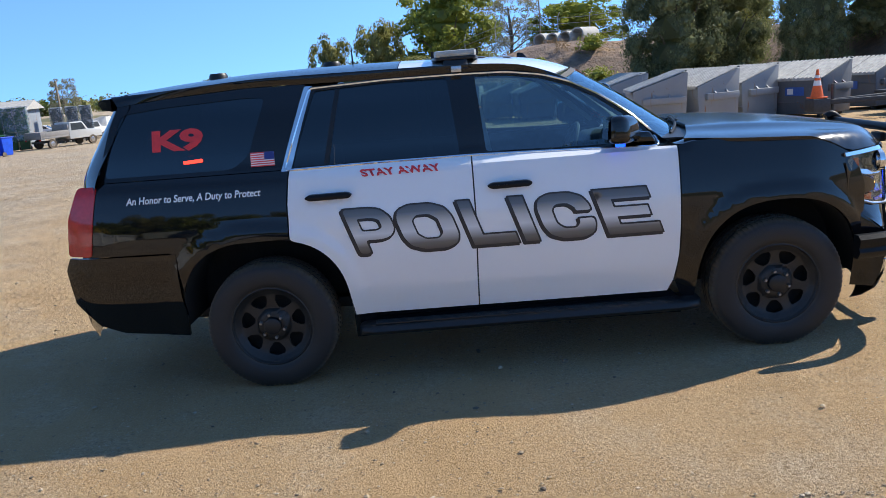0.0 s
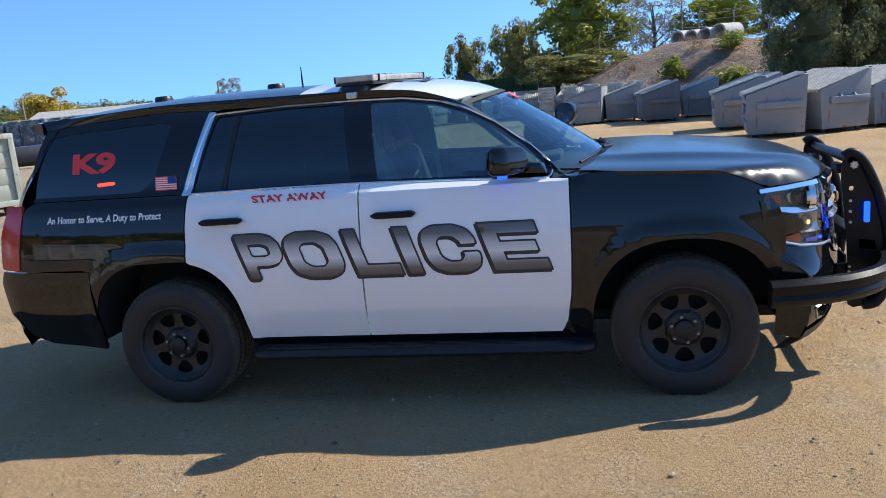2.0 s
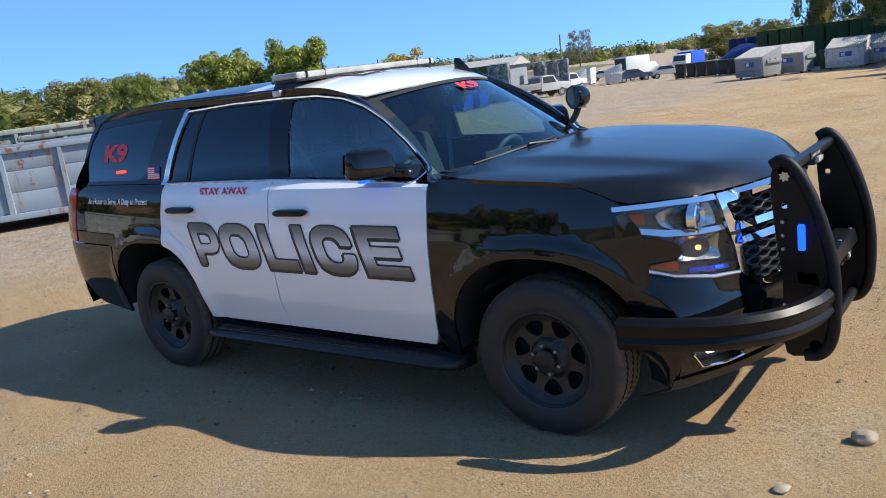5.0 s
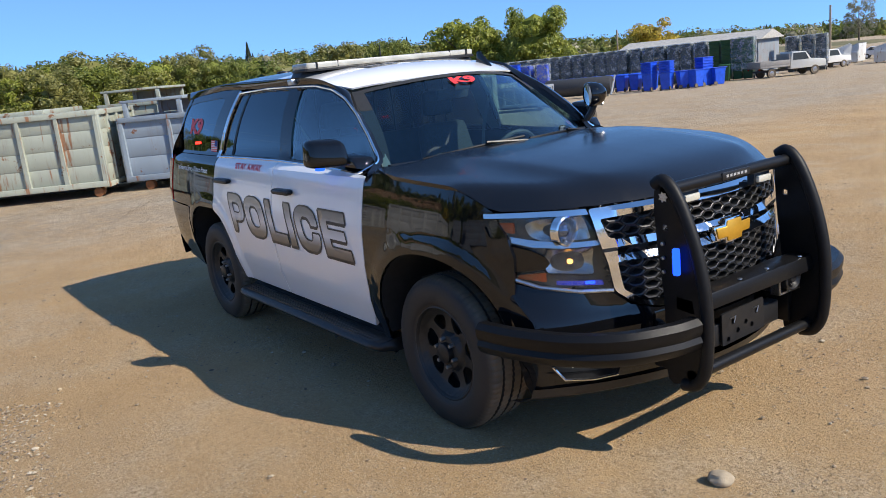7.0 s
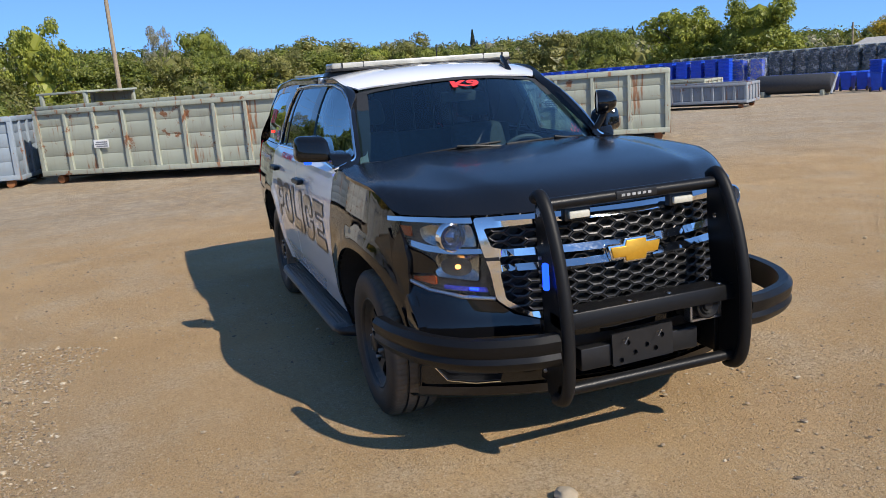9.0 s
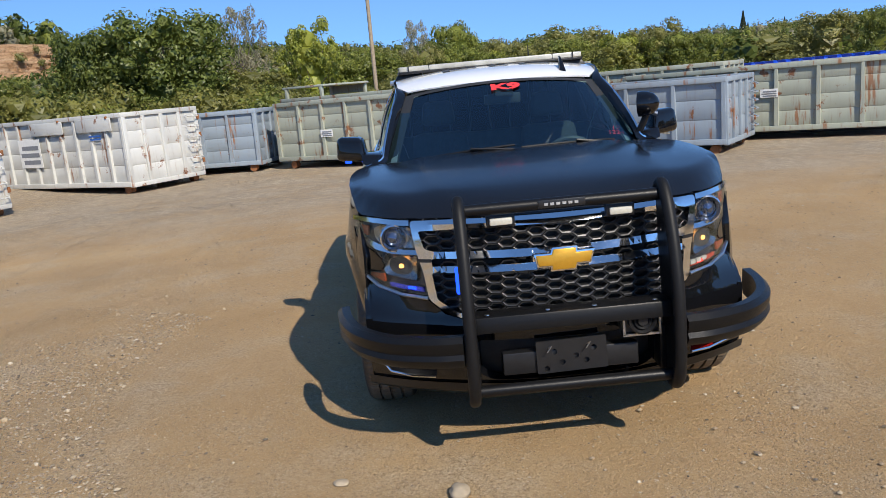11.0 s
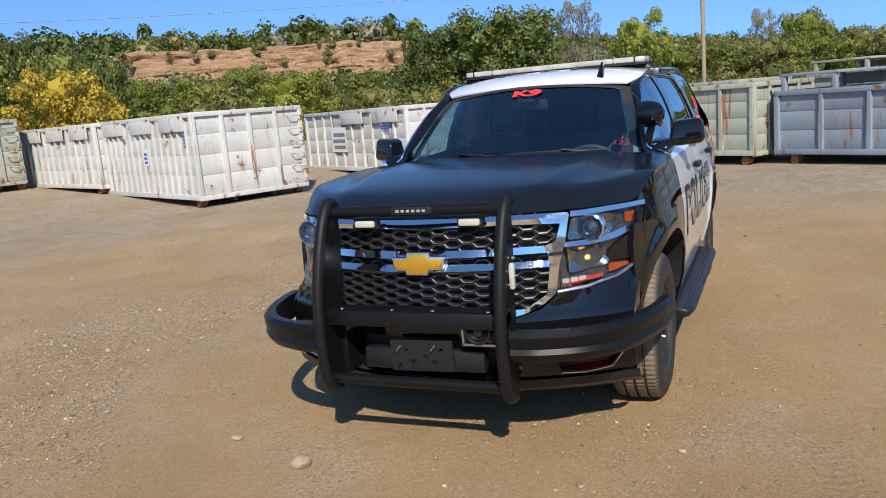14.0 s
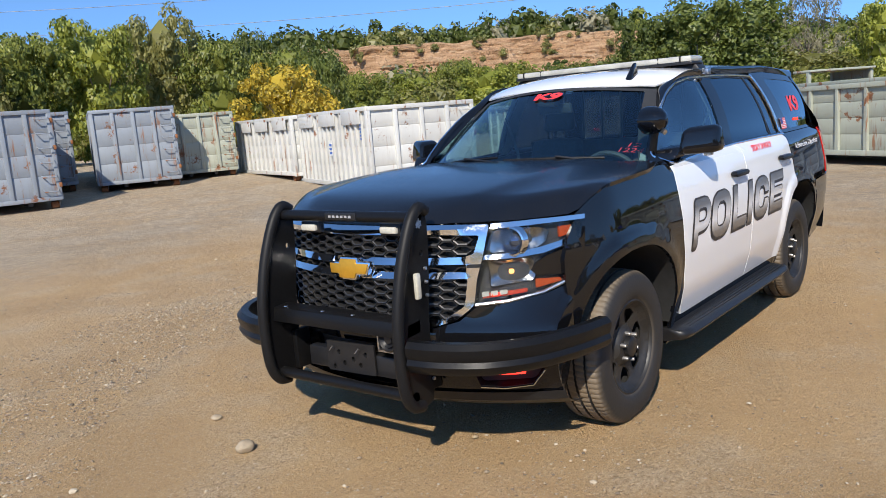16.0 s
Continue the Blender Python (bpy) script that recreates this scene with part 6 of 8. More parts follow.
def build_wheel(car, x, s):
    """One wheel at x on the side s: tyre, steel rim, cap and nuts."""
    m = pose(x, s * .845, HUB if x > 0 else HUB_REAR) @ (pose(0, 0, 0) if s > 0 else pose(0, 0, 0, 0, 0, 180)) @ Matrix.Diagonal((1.022, 1.0, 1.022, 1))
    R, W = .378, .135
    prof = [(.222, -.10), (.235, -.120), (.250, -.129), (.262, -.133), (.285, -.1365), (.318, -W), (.340, -.129), (.350, -.1245), (.362, -.115), (.372, -.100),
            (.374, -.062), (.363, -.060), (.363, -.050), (.376, -.048), (.378, -.008), (.365, -.006), (.365, .006), (.378, .008),
            (.376, .048), (.363, .050), (.363, .060), (.374, .062), (.372, .100), (.362, .115), (.350, .1245), (.340, .129), (.318, W), (.285, .1365), (.262, .133), (.250, .129), (.235, .120), (.222, .10)]
    n = 240
    bm, rings = bmesh.new(), []
    for k, (r, a) in enumerate(prof):
        ring = []
        for j in range(n):
            t = 2 * math.pi * (j + (0.5 if a > 0 else 0)) / n
            rr = r
            if r > .345 and j % 3 == 0:
                rr = r - (.0045 if r > .36 else .003)
            rr = rr - max(0.0, -math.sin(t) - .985) * .6 * (1 if r > .3 else 0)
            ring.append(bm.verts.new((rr * math.cos(t), a, rr * math.sin(t))))
        rings.append(ring)
    for p, q in zip(rings, rings[1:]):
        for j in range(n):
            bm.faces.new((p[j], p[(j + 1) % n], q[(j + 1) % n], q[j]))
    bmesh.ops.recalc_face_normals(bm, faces=bm.faces[:])
    bm.transform(m)
    wheel = part("wheel", bm, M_TYRE, car, "black all-terrain tyre with dusty tread")
    wheel.name = "wheel"
    # steel dish with seven openings
    dish = pchip([0, .05, .082, .100, .140, .178, .198, .210, .22], [.092, .092, .088, .064, .066, .072, .082, .102, .106])
    holes = []
    for i in range(7):
        c = 2 * math.pi * (i + .25) / 7
        hole = [(.112, -.15), (.156, -.31), (.180, -.28), (.188, 0), (.180, .28), (.156, .31), (.112, .15)]
        holes.append(rounded([(r * math.cos(c + a), r * math.sin(c + a)) for r, a in hole], .010, 3))
    ring = [(.219 * math.cos(2 * math.pi * j / 60), .219 * math.sin(2 * math.pi * j / 60)) for j in range(60)]
    bm = sheet(ring, lambda u, v: (u, dish(math.hypot(u, v)), v), .014, holes, .012, (0, 1, 0))
    bm.transform(m)
    rim = part("rim", bm, M_RIM, wheel, "black steel rim with seven openings, chipped and dusty")
    # barrel blacker than the rim: shade inside the openings is put into its colour
    bm = lathe([(.232, .112), (.228, .118), (.219, .100), (.214, .085), (.205, .02), (.205, -.10), (.20, -.10), (.20, .0), (.03, -.02)], 60)
    bm.transform(m)
    part("rim_barrel", bm, M_WELL, wheel)
    bm = lathe([(.226, .094), (.234, .106), (.233, .116), (.226, .119), (.219, .112), (.214, .092)], 60)
    bm.transform(m)
    part("rim_lip", bm, M_RIM, wheel, "rolled rim edge, chipped")
    bm = lathe([(.0, .122), (.040, .122), (.049, .117), (.053, .080)], 32)
    bm.transform(m)
    part("hub_cap", bm, M_TRIM, wheel)
    for i in range(6):
        a = 2 * math.pi * (i + .3) / 6
        bm = lathe([(.0, .116), (.0075, .116), (.0105, .110), (.0105, .080)], 8)
        bm.transform(m @ pose(.069 * math.cos(a), 0, .069 * math.sin(a)))
        part("wheel_nut", bm, M_NUT, wheel)
    return wheel


def build_car():
    car = empty("police_car")
    tagged(car, "black and white police SUV with push bumper, standing parked on dirt", "car")
    S = .035
    for s in (-1, 1):
        out = (0, s, 0)
        on = lambda x, z, d=0.0: Vector((x, s * (flank(x, z) + d), z))
        onp = lambda x, z: on(x, z)
        gap = .004
        # doors
        rear_arch = arch_line(ARCH[0], 90, 8)
        cut = [(x, z) for x, z in rear_arch if x > -1.285 and z > .372]
        rear = [(-1.268, 1.236), (-1.290, 1.05), (-1.293, .858)] + cut + [(-.972, .372), (-.253 - gap, .372), (-.250 - gap, .55), (-.238 - gap, .9), (-.238 - gap, 1.236)]
        front = [(-.238 + gap, 1.236), (-.238 + gap, .9), (-.250 + gap, .55), (-.253 + gap, .372), (.835, .372), (.868, .44), (.895, .60), (.905, .80), (.908, 1.0), (.908, 1.205)]
        for name, line, x0, x1 in (("rear_door", rear, -1.19, -.917), ("front_door", front, -.168, .092)):
            door = part(name, sheet(line, onp, S, (), .02, out), M_WHITE, car, "white painted door with dust along its lower edge")
            for a, b in ((x0, x1),):
                zc = 1.082 if name == "rear_door" else 1.071
                bar = [(a, zc), (a + .03, zc + .016), (b - .03, zc + .018), (b, zc + .004), (b - .02, zc - .016), (a + .03, zc - .018)]
                part("handle", prism(rounded(bar, .012), .004, .042, lambda u, v, d: on(u, v, d), .005), M_STEELBLACK, door, "black door handle")
        # sill below the doors and running board
        bm = sheet([(-.985, .368), (.86, .368), (.93, .30), (.93, .22), (-.985, .22)], lambda x, z: on(x, z, -.012), .06, (), .02, out)
        part("sill", bm, M_BLACK, car)
        prof = [(.86, .316), (.95, .320), (1.035, .316), (1.058, .306), (1.066, .286), (1.048, .264), (.95, .246), (.86, .246)]
        curves = []
        for x, k, dz in ((-.955, .80, -.01), (-.93, .93, 0), (-.86, 1, 0), (0, 1, .004), (.90, 1, .01), (.985, .93, .012), (1.01, .80, .014)):
            curves.append([Vector((x, s * (.86 + (y - .86) * k), z + dz)) for y, z in prof])
        bm = loft(curves, True)
        for c in (curves[0], curves[-1]):
            bm.faces.new([bm.verts.new(p) for p in c])
        bmesh.ops.remove_doubles(bm, verts=bm.verts[:], dist=1e-5)
        bmesh.ops.recalc_face_normals(bm, faces=bm.faces[:])
        board = part("running_board", bm, M_TRIM, car, "black running board with ribbed tread", angle=50)
        for k in range(4):
            y = .955 + .022 * k
            part("tread_rib", box(-.86, min(s * y, s * (y + .010)), .318, .90, max(s * y, s * (y + .010)), .3285, .003), M_TRIM, board)
        for x in (-.7, .1, .8):
            part("bracket", box(x - .04, min(s * .6, s * .95), .235, x + .04, max(s * .6, s * .95), .26, .004), M_STEELBLACK, board)
        # front wing
        fa = arch_line(ARCH[1], 178, 3)
        wing = [(.915, 1.205), (.915, 1.0), (.912, .80), (.902, .60), (.875, .44), (.93, .30), (.985, .30)] + [(x, z) for x, z in fa if z > .385] + [(1.955, .60), (1.975, .70), (1.985, .785), (1.985, .90), (1.955, .985), (1.915, 1.040), (1.895, 1.070), (1.885, 1.090)] + [(x, hood_z(x, hood_y(x)) - .006) for x in (1.86, 1.8, 1.7, 1.6, 1.4, 1.22, 1.1)] + [(1.0, 1.225)]
        part("front_wing", sheet(wing, onp, S, (), .02, out), M_BLACK, car, "glossy black front wing with flared wheel opening")
        # quarter panel and rear lamp
        ra = arch_line(ARCH[0], 100, 176)
        quarter = [(-1.276, 1.236), (-1.298, 1.05), (-1.301, .862)] + [(x, z) for x, z in ra if z > .57 and x < -1.31] + [(-1.962, .80), (-2.0, .825), (-2.40, .825), (-2.47, .83), (-2.44, 1.0), (-2.40, 1.20), (-2.37, 1.236)]
        part("quarter_panel", sheet(quarter, onp, S, (), .02, out), M_BLACK, car, "glossy black rear quarter panel")
        lamp = [(-2.385, 1.225), (-2.42, 1.05), (-2.455, .83), (-2.60, .84), (-2.575, 1.05), (-2.50, 1.225)]
        part("tail_lamp", sheet(rounded(lamp, .02), lambda x, z: on(x, z, .006), .03, (), .02, out), M_RED, car, "red rear lamp lens")
        bump = [(-1.962, .815), (-2.46, .820), (-2.60, .825), (-2.64, .75), (-2.62, .55), (-2.50, .40), (-2.36, .345), (-1.968, .31), (-1.955, .45), (-1.962, .57)]
        part("rear_bumper_corner", sheet(bump, lambda x, z: on(x, z, .004), S, (), .02, out), M_BLACK, car)
        # glass, pillars and bright trim
        upper = [(-1.300, 1.240), (-1.300, 1.242), (-1.142, 1.675), (-.70, 1.690), (-.28, 1.688), (.0, 1.680), (.20, 1.650), (.36, 1.598), (.52, 1.515), (.68, 1.400), (.80, 1.290), (.825, 1.245), (.815, 1.215), (.78, 1.210)]
        belt = [(.4, 1.222), (-.24, 1.238), (-.8, 1.240)]
        shell = [(-1.300, 1.236), (-1.142, 1.675)] + upper[3:] + belt
        rgl = [(-1.255, 1.25), (-1.110, 1.66), (-.70, 1.675), (-.345, 1.672), (-.300, 1.25)]
        fgl = [(-.150, 1.25), (-.185, 1.672), (.0, 1.664), (.19, 1.634), (.35, 1.582), (.51, 1.498), (.66, 1.388), (.775, 1.280), (.79, 1.24), (.4, 1.235)]
        bm = sheet(shell, lambda x, z: on(x, z, -.004), S, (rounded(rgl, .02), rounded(fgl, .02)), .03, out)
        part("window_frame", bm, M_BLACK, car, "gloss black window frame")
        rw = part("rear_door_window", sheet(rounded(rgl, .02), lambda x, z: on(x, z, -.012), .05, (), 0, out), M_TINT, car, "dark tinted window")
        part("window_divider", sheet([(-1.075, 1.25), (-.985, 1.67), (-.960, 1.67), (-1.045, 1.25)], lambda x, z: on(x, z, -.008), .04, (), .01, out), M_TRIM, rw)
        part("front_door_window", sheet(rounded(fgl, .02), lambda x, z: on(x, z, -.012), .05, (), 0, out), M_DOORGLASS, car, "lightly tinted window")
        ring = resample([(p[0], p[1]) for p in rounded(shell, .03)], .03)
        part("window_trim", tube([on(p[0], p[1], .001) for p in ring], .008, 6, True), M_CHROME, car, "bright chrome window surround")
        cp = [(-1.318, 1.232), (-1.262, 1.232), (-1.215, 1.38), (-1.118, 1.690), (-1.165, 1.690), (-1.22, 1.52)]
        part("pillar_trim", sheet(rounded(cp, .012), lambda x, z: on(x, z, .004), .03, (), .01, out), M_CHROME, car, "broad chrome strip on the rear pillar")
        # rear side: pillar and quarter glass
        side = [(-1.315, 1.240), (-1.16, 1.70), (-1.5, 1.705), (-2.0, 1.680), (-2.26, 1.655), (-2.30, 1.55), (-2.385, 1.240)]
        qgl = [(-1.60, 1.262), (-1.50, 1.33), (-1.395, 1.645), (-1.5, 1.652), (-2.0, 1.632), (-2.235, 1.610), (-2.352, 1.262)]
        part("rear_pillar", sheet(side, lambda x, z: on(x, z, -.002), S, (rounded(qgl, .04),), .02, out), M_BLACK, car, "gloss black rear pillar")
        part("quarter_window", sheet(rounded(qgl, .04), lambda x, z: on(x, z, -.006), .05, (), 0, out), M_TINT, car, "dark tinted rear side window")
        # cant rail between the windows and the roof, then the front pillar
        low = [on(x, z) for x, z in ((-2.26, 1.657), (-2.0, 1.682), (-1.5, 1.707), (-1.15, 1.702), (-.70, 1.694), (-.28, 1.692), (0, 1.684), (.20, 1.654), (.36, 1.602), (.52, 1.519), (.68, 1.404), (.80, 1.294), (.90, 1.215), (1.02, 1.222))]
        hi = [Vector((x, s * y, z)) for x, y, z in ((-2.33, .66, 1.715), (-2.0, .69, roof_at(-2.0, .69)), (-1.5, .70, roof_at(-1.5, .70)), (-1.15, .70, roof_at(-1.15, .7)), (-.70, .70, roof_at(-.7, .7)), (-.28, .70, roof_at(-.28, .7)), (0, .695, roof_at(0, .695)), (.15, .685, roof_at(.15, .685)), (.292, .638, 1.632), (.435, .677, 1.525), (.575, .717, 1.420), (.715, .757, 1.316), (.853, .797, 1.210), (.98, .80, 1.222))]
        lo_c, hi_c = catmull(low, 5), catmull(hi, 5)
        rows = []
        for k in range(6):
            t = k / 5
            row = []
            for a, b in zip(lo_c, hi_c):
                p = a.lerp(b, t)
                p += Vector((0, s * .45, .75)).normalized() * ((.030 - .018 * step01(.05, .45, a.x)) * math.sin(math.pi * t))
                row.append(p)
            rows.append(row)
        bm = loft(rows)
        bmesh.ops.recalc_face_normals(bm, faces=bm.faces[:])
        if sum((f.normal.y * f.calc_area() for f in bm.faces)) * s < 0:
            bmesh.ops.reverse_faces(bm, faces=bm.faces[:])
        part("roof_rail_and_front_pillar", bm, M_BLACK, car, "gloss black roof side and front pillar")
        # door mirror with its lamp
        o = [(.50, .905, 1.248), (.505, 1.120, 1.254), (.61, 1.115, 1.250), (.735, .915, 1.242), (.512, .925, 1.398), (.515, 1.107, 1.405), (.60, 1.098, 1.402), (.70, .935, 1.392)]
        bm = hexa([(x, s * y, z) for x, y, z in o], .036, 4)
        mirror = part("door_mirror", bm, M_BLACK, car, "black door mirror housing", angle=60)
        g = [(.498, .94, 1.275), (.502, 1.10, 1.280), (.510, 1.09, 1.382), (.508, .95, 1.378)]
        gm = bmesh.new()
        gm.faces.new([gm.verts.new((x - .004, s * y, z)) for x, y, z in g])
        part("mirror_glass", gm, M_MIRROR, mirror, "silvered mirror glass", smooth=False)
        part("mirror_arm", hexa([(.56, s * .82, 1.215), (.56, s * .95, 1.245), (.80, s * .94, 1.235), (.82, s * .82, 1.212), (.58, s * .82, 1.30), (.58, s * .95, 1.30), (.76, s * .94, 1.296), (.79, s * .82, 1.285)], .012), M_BLACK, mirror)
        part("warning_lamp", box(.550, min(s * 1.02, s * 1.06), 1.232, .600, max(s * 1.02, s * 1.06), 1.252, .005), M_BLUELED if s < 0 else M_LEDOFF, mirror, "small blue warning lamp" if s < 0 else "small clear warning lamp")
        # lettering on the doors
        rev = 1 if s < 0 else -1

        def lettered(u, v, lift, rev=rev, s=s):
            x = u if rev > 0 else -.18 - u
            return Vector((x, s * (flank(x, v) + lift), v))
        spans = (("P", -.900, -.655), ("O", -.625, -.315), ("L", -.255, -.005), ("I", .035, .110), ("C", .165, .455), ("E", .505, .800))
        for ch, u0, u1 in spans:
            outer, inner = LETTERS[ch]

            def spread(ring, u0=u0, u1=u1, rev=rev):
                pts = []
                for a, b in ring:
                    v = .742 + b * .255
                    pts.append((u0 + a * (u1 - u0) - .34 * rev * (v - .742) - (0 if rev > 0 else .087), v))
                return pts
            ring, hl = spread(outer), [spread(h) for h in inner]
            soft = .02 if ch in "POC" else .004
            grow = rounded(offset_ring(ring, .010), soft + .004, 3)
            shade = [(p[0] - .010, p[1] - .010) for p in grow]
            hs = [rounded(offset_ring(h, -.009), .012, 3) for h in hl]
            part("letter_shadow", sheet(shade, lambda u, v: lettered(u, v, .0022), .04, (), 0, out), M_DARKTEXT, car) if not hs else part("letter_shadow", sheet(shade, lambda u, v: lettered(u, v, .0022), .04, [[(p[0] - .008, p[1] - .008) for p in h] for h in hs], 0, out), M_DARKTEXT, car)
            part("letter_edge", sheet(grow, lambda u, v: lettered(u, v, .0034), .04, hs, 0, out), M_DARKTEXT, car)
            part("letter", sheet(rounded(ring, soft, 3), lambda u, v: lettered(u, v, .0046), .04, [rounded(h, .015, 3) for h in hl], 0, out), M_FADE, car, "charcoal lettering fading to pale grey")
        for text, u0, u1, v0, v1, mat, shear, bold in (("STAY AWAY", -.868, -.425, 1.172, 1.212, M_REDTEXT, -.3, .035), ("K9", -2.055, -1.755, 1.385, 1.510, M_REDTEXT, 0, .05), ("An Honor to Serve, A Duty to Protect", -2.215, -1.435, 1.098, 1.152, M_WHITETEXT, .2, .02)):
            bm, w, h = words(text, shear if s < 0 or shear > 0 else -shear, bold)

            def place(u, v, u0=u0, u1=u1, v0=v0, v1=v1, w=w, h=h, s=s):
                x = u0 + u / w * (u1 - u0) if s < 0 else u1 - u / w * (u1 - u0)
                z = v0 + v / h * (v1 - v0)
                return Vector((x, s * (flank(x, z) + (.004 if z < 1.3 else -.003)), z))
            part("lettering", lay(bm, place, out), mat, car, "red lettering" if mat is M_REDTEXT else "white script lettering", smooth=False)
        # flag on the rear pillar
        fx0, fx1, fz0, fz1 = -1.488, -1.352, 1.268, 1.348
        for i in range(7):
            zz = fz0 + (fz1 - fz0) * (2 * i) / 13
            hgt = (fz1 - fz0) / 13
            part("flag_stripe", sheet([(fx0, zz), (fx1, zz), (fx1, zz + hgt), (fx0, zz + hgt)], lambda x, z: on(x, z, .005), .05, (), 0, out), M_REDTEXT, car, smooth=False)
        part("flag_field", sheet([(fx0, fz0), (fx1, fz0), (fx1, fz1), (fx0, fz1)], lambda x, z: on(x, z, .0035), .05, (), 0, out), M_WHITETEXT, car, "small flag decal", smooth=False)
        cx0, cx1 = fx0 + .08, fx1
        part("flag_canton", sheet([(cx0, fz0 + .037), (cx1, fz0 + .037), (cx1, fz1), (cx0, fz1)], lambda x, z: on(x, z, .0062), .05, (), 0, out), M_BLUEVINYL, car, smooth=False)
        part("warning_lamp", sheet(rounded([(-1.875, 1.312), (-1.765, 1.318), (-1.765, 1.336), (-1.875, 1.330)], .006), lambda x, z: on(x, z, .004), .04, (), .01, out), M_REDLED, car, "red warning lamp behind the rear side window")
        # wheels and wheel wells
        for x in (-AX, AX):
            build_wheel(car, x, s)
        for arch in ARCH:
            line = arch_line(arch, 0, 180, 30)
            bm = loft([[Vector((x, s * (flank(x, z) - .012), z)) for x, z in line], [Vector((x, s * .55, z)) for x, z in line]])
            cap = [bm.verts.new((x, s * .55, z)) for x, z in line]
            bm.faces.new(cap)
            part("wheel_well", bm, M_WELL, car, "black wheel well liner")
        # lamp unit at the front corner
        hl = [(.668, 1.062), (.80, 1.066), (.915, 1.062), (.932, 1.045), (.925, .990), (.893, .957), (.835, .930), (.800, .900), (.790, .865), (.806, .838), (.880, .828), (.898, .812), (.885, .788), (.83, .760), (.72, .742), (.600, .732), (.612, .85), (.640, .96)]
        hlr = rounded(hl, .012, 2)
        fr = lambda y, z, d=0.0: Vector((nose(y, z) + d, s * y, z))
        hlamp = part("headlamp", sheet(hlr, lambda y, z: fr(y, z, -.055), .03, (), 0, (1, 0, 0)), M_LAMPBACK, car, "headlamp with dark housing behind a clear lens")
        part("lens", sheet(hlr, lambda y, z: fr(y, z, .004), .03, (), .012, (1, 0, 0)), M_CLEAR, hlamp, "clear lens")
        for (yy, zz, r, d) in ((.735, 1.003, .056, .005), ):
            bm = lathe([(r * 1.22, -.01), (r * 1.14, .022), (r * 1.02, .026), (r * .84, .006), (r * .78, -.02)], 28, "x")
            bm.transform(Matrix.Translation(fr(yy, zz, -.020)))
            part("projector_ring", bm, M_CHROME, hlamp)
            bm = lathe([(r * .78, -.004), (r * .6, .014), (r * .3, .024), (.001, .027)], 24, "x")
            bm.transform(Matrix.Translation(fr(yy, zz, -.020)))
            part("projector_lens", bm, M_PROJ, hlamp)
        part("bezel", sheet(rounded([(.655, 1.052), (.795, 1.054), (.835, 1.036), (.828, .985), (.790, .958), (.640, .956)], .016), lambda y, z: fr(y, z, -.030 - .035 * max(0, 1 - ((y - .735) / .085)**2) * max(0, 1 - ((z - 1.003) / .055)**2)), .014, (), .01, (1, 0, 0)), M_REFL, hlamp, "bright bezel round the projector")
        part("high_beam", sheet(rounded([(.636, .922), (.790, .924), (.798, .842), (.790, .822), (.645, .806)], .016), lambda y, z: fr(y, z, -.018 - .060 * max(0, 1 - ((y - .715) / .09)**2) * max(0, 1 - ((z - .866) / .068)**2)), .012, (), .02, (1, 0, 0)), M_REFL, hlamp, "bright reflector bowl")
        part("bulb", sheet(rounded([(.706, .876), (.724, .877), (.725, .857), (.707, .856)], .009), lambda y, z: fr(y, z, -.045), .03, (), .006, (1, 0, 0)), M_WARM, hlamp, "warm bulb")
        part("divider", sheet(rounded([(.630, .950), (.74, .952), (.82, .966), (.88, .985), (.912, 1.012), (.918, 1.045), (.926, 1.045), (.920, .995), (.888, .963), (.83, .938), (.75, .930), (.628, .930)], .004), lambda y, z: fr(y, z, -.006 - (z - .93) * .5), .02, (), .03, (1, 0, 0)), M_CHROME, hlamp)
        for k in range(3):
            part("led_cell", sheet(rounded([(.618 + .034 * k, .786 + .002 * k), (.646 + .034 * k, .788 + .002 * k), (.646 + .034 * k, .768 + .003 * k), (.618 + .034 * k, .765 + .003 * k)], .004), lambda y, z: fr(y, z, -.012), .03, (), .012, (1, 0, 0)), M_LENSBODY, hlamp, "pale led cell") if s > 0 else None
        part("rear_fin", sheet(rounded([(.822, .918), (.852, .932), (.838, .850), (.820, .852)], .005), lambda y, z: fr(y, z, -.016), .03, (), .03, (1, 0, 0)), M_REFL, hlamp)
        part("reflector", sheet(rounded([(.862, 1.045), (.908, 1.045), (.905, 1.012), (.865, .995)], .006), lambda y, z: fr(y, z, -.022), .03, (), .01, (1, 0, 0)), M_AMBER, hlamp, "amber side reflector")
        part("reflector", sheet(rounded([(.80, .826), (.868, .818), (.872, .802), (.80, .785)], .006), lambda y, z: fr(y, z, -.022), .03, (), .01, (1, 0, 0)), M_AMBER, hlamp, "amber side reflector")
        part("running_light", sheet(rounded([(.62, .778), (.775, .790), (.775, .772), (.615, .756)], .004), lambda y, z: fr(y, z, -.02), .03, (), .01, (1, 0, 0)), M_BLUELENS if s < 0 else M_REDLENS, hlamp, "blue warning light strip" if s < 0 else "red warning light strip")
        part("led", sheet(rounded([(.655, .779), (.690, .782), (.690, .770), (.655, .767)], .003), lambda y, z: fr(y, z, -.012), .03, (), .004, (1, 0, 0)), M_BLUELED if s < 0 else M_REDLED, hlamp)
        part("headlamp_trim", sheet([(.660, 1.088), (.80, 1.090), (.935, 1.086), (.938, 1.066), (.80, 1.068), (.660, 1.065)], lambda y, z: fr(y, z, .012), .03, (), .012, (1, 0, 0)), M_CHROME, car, "chrome strip above the headlamp")
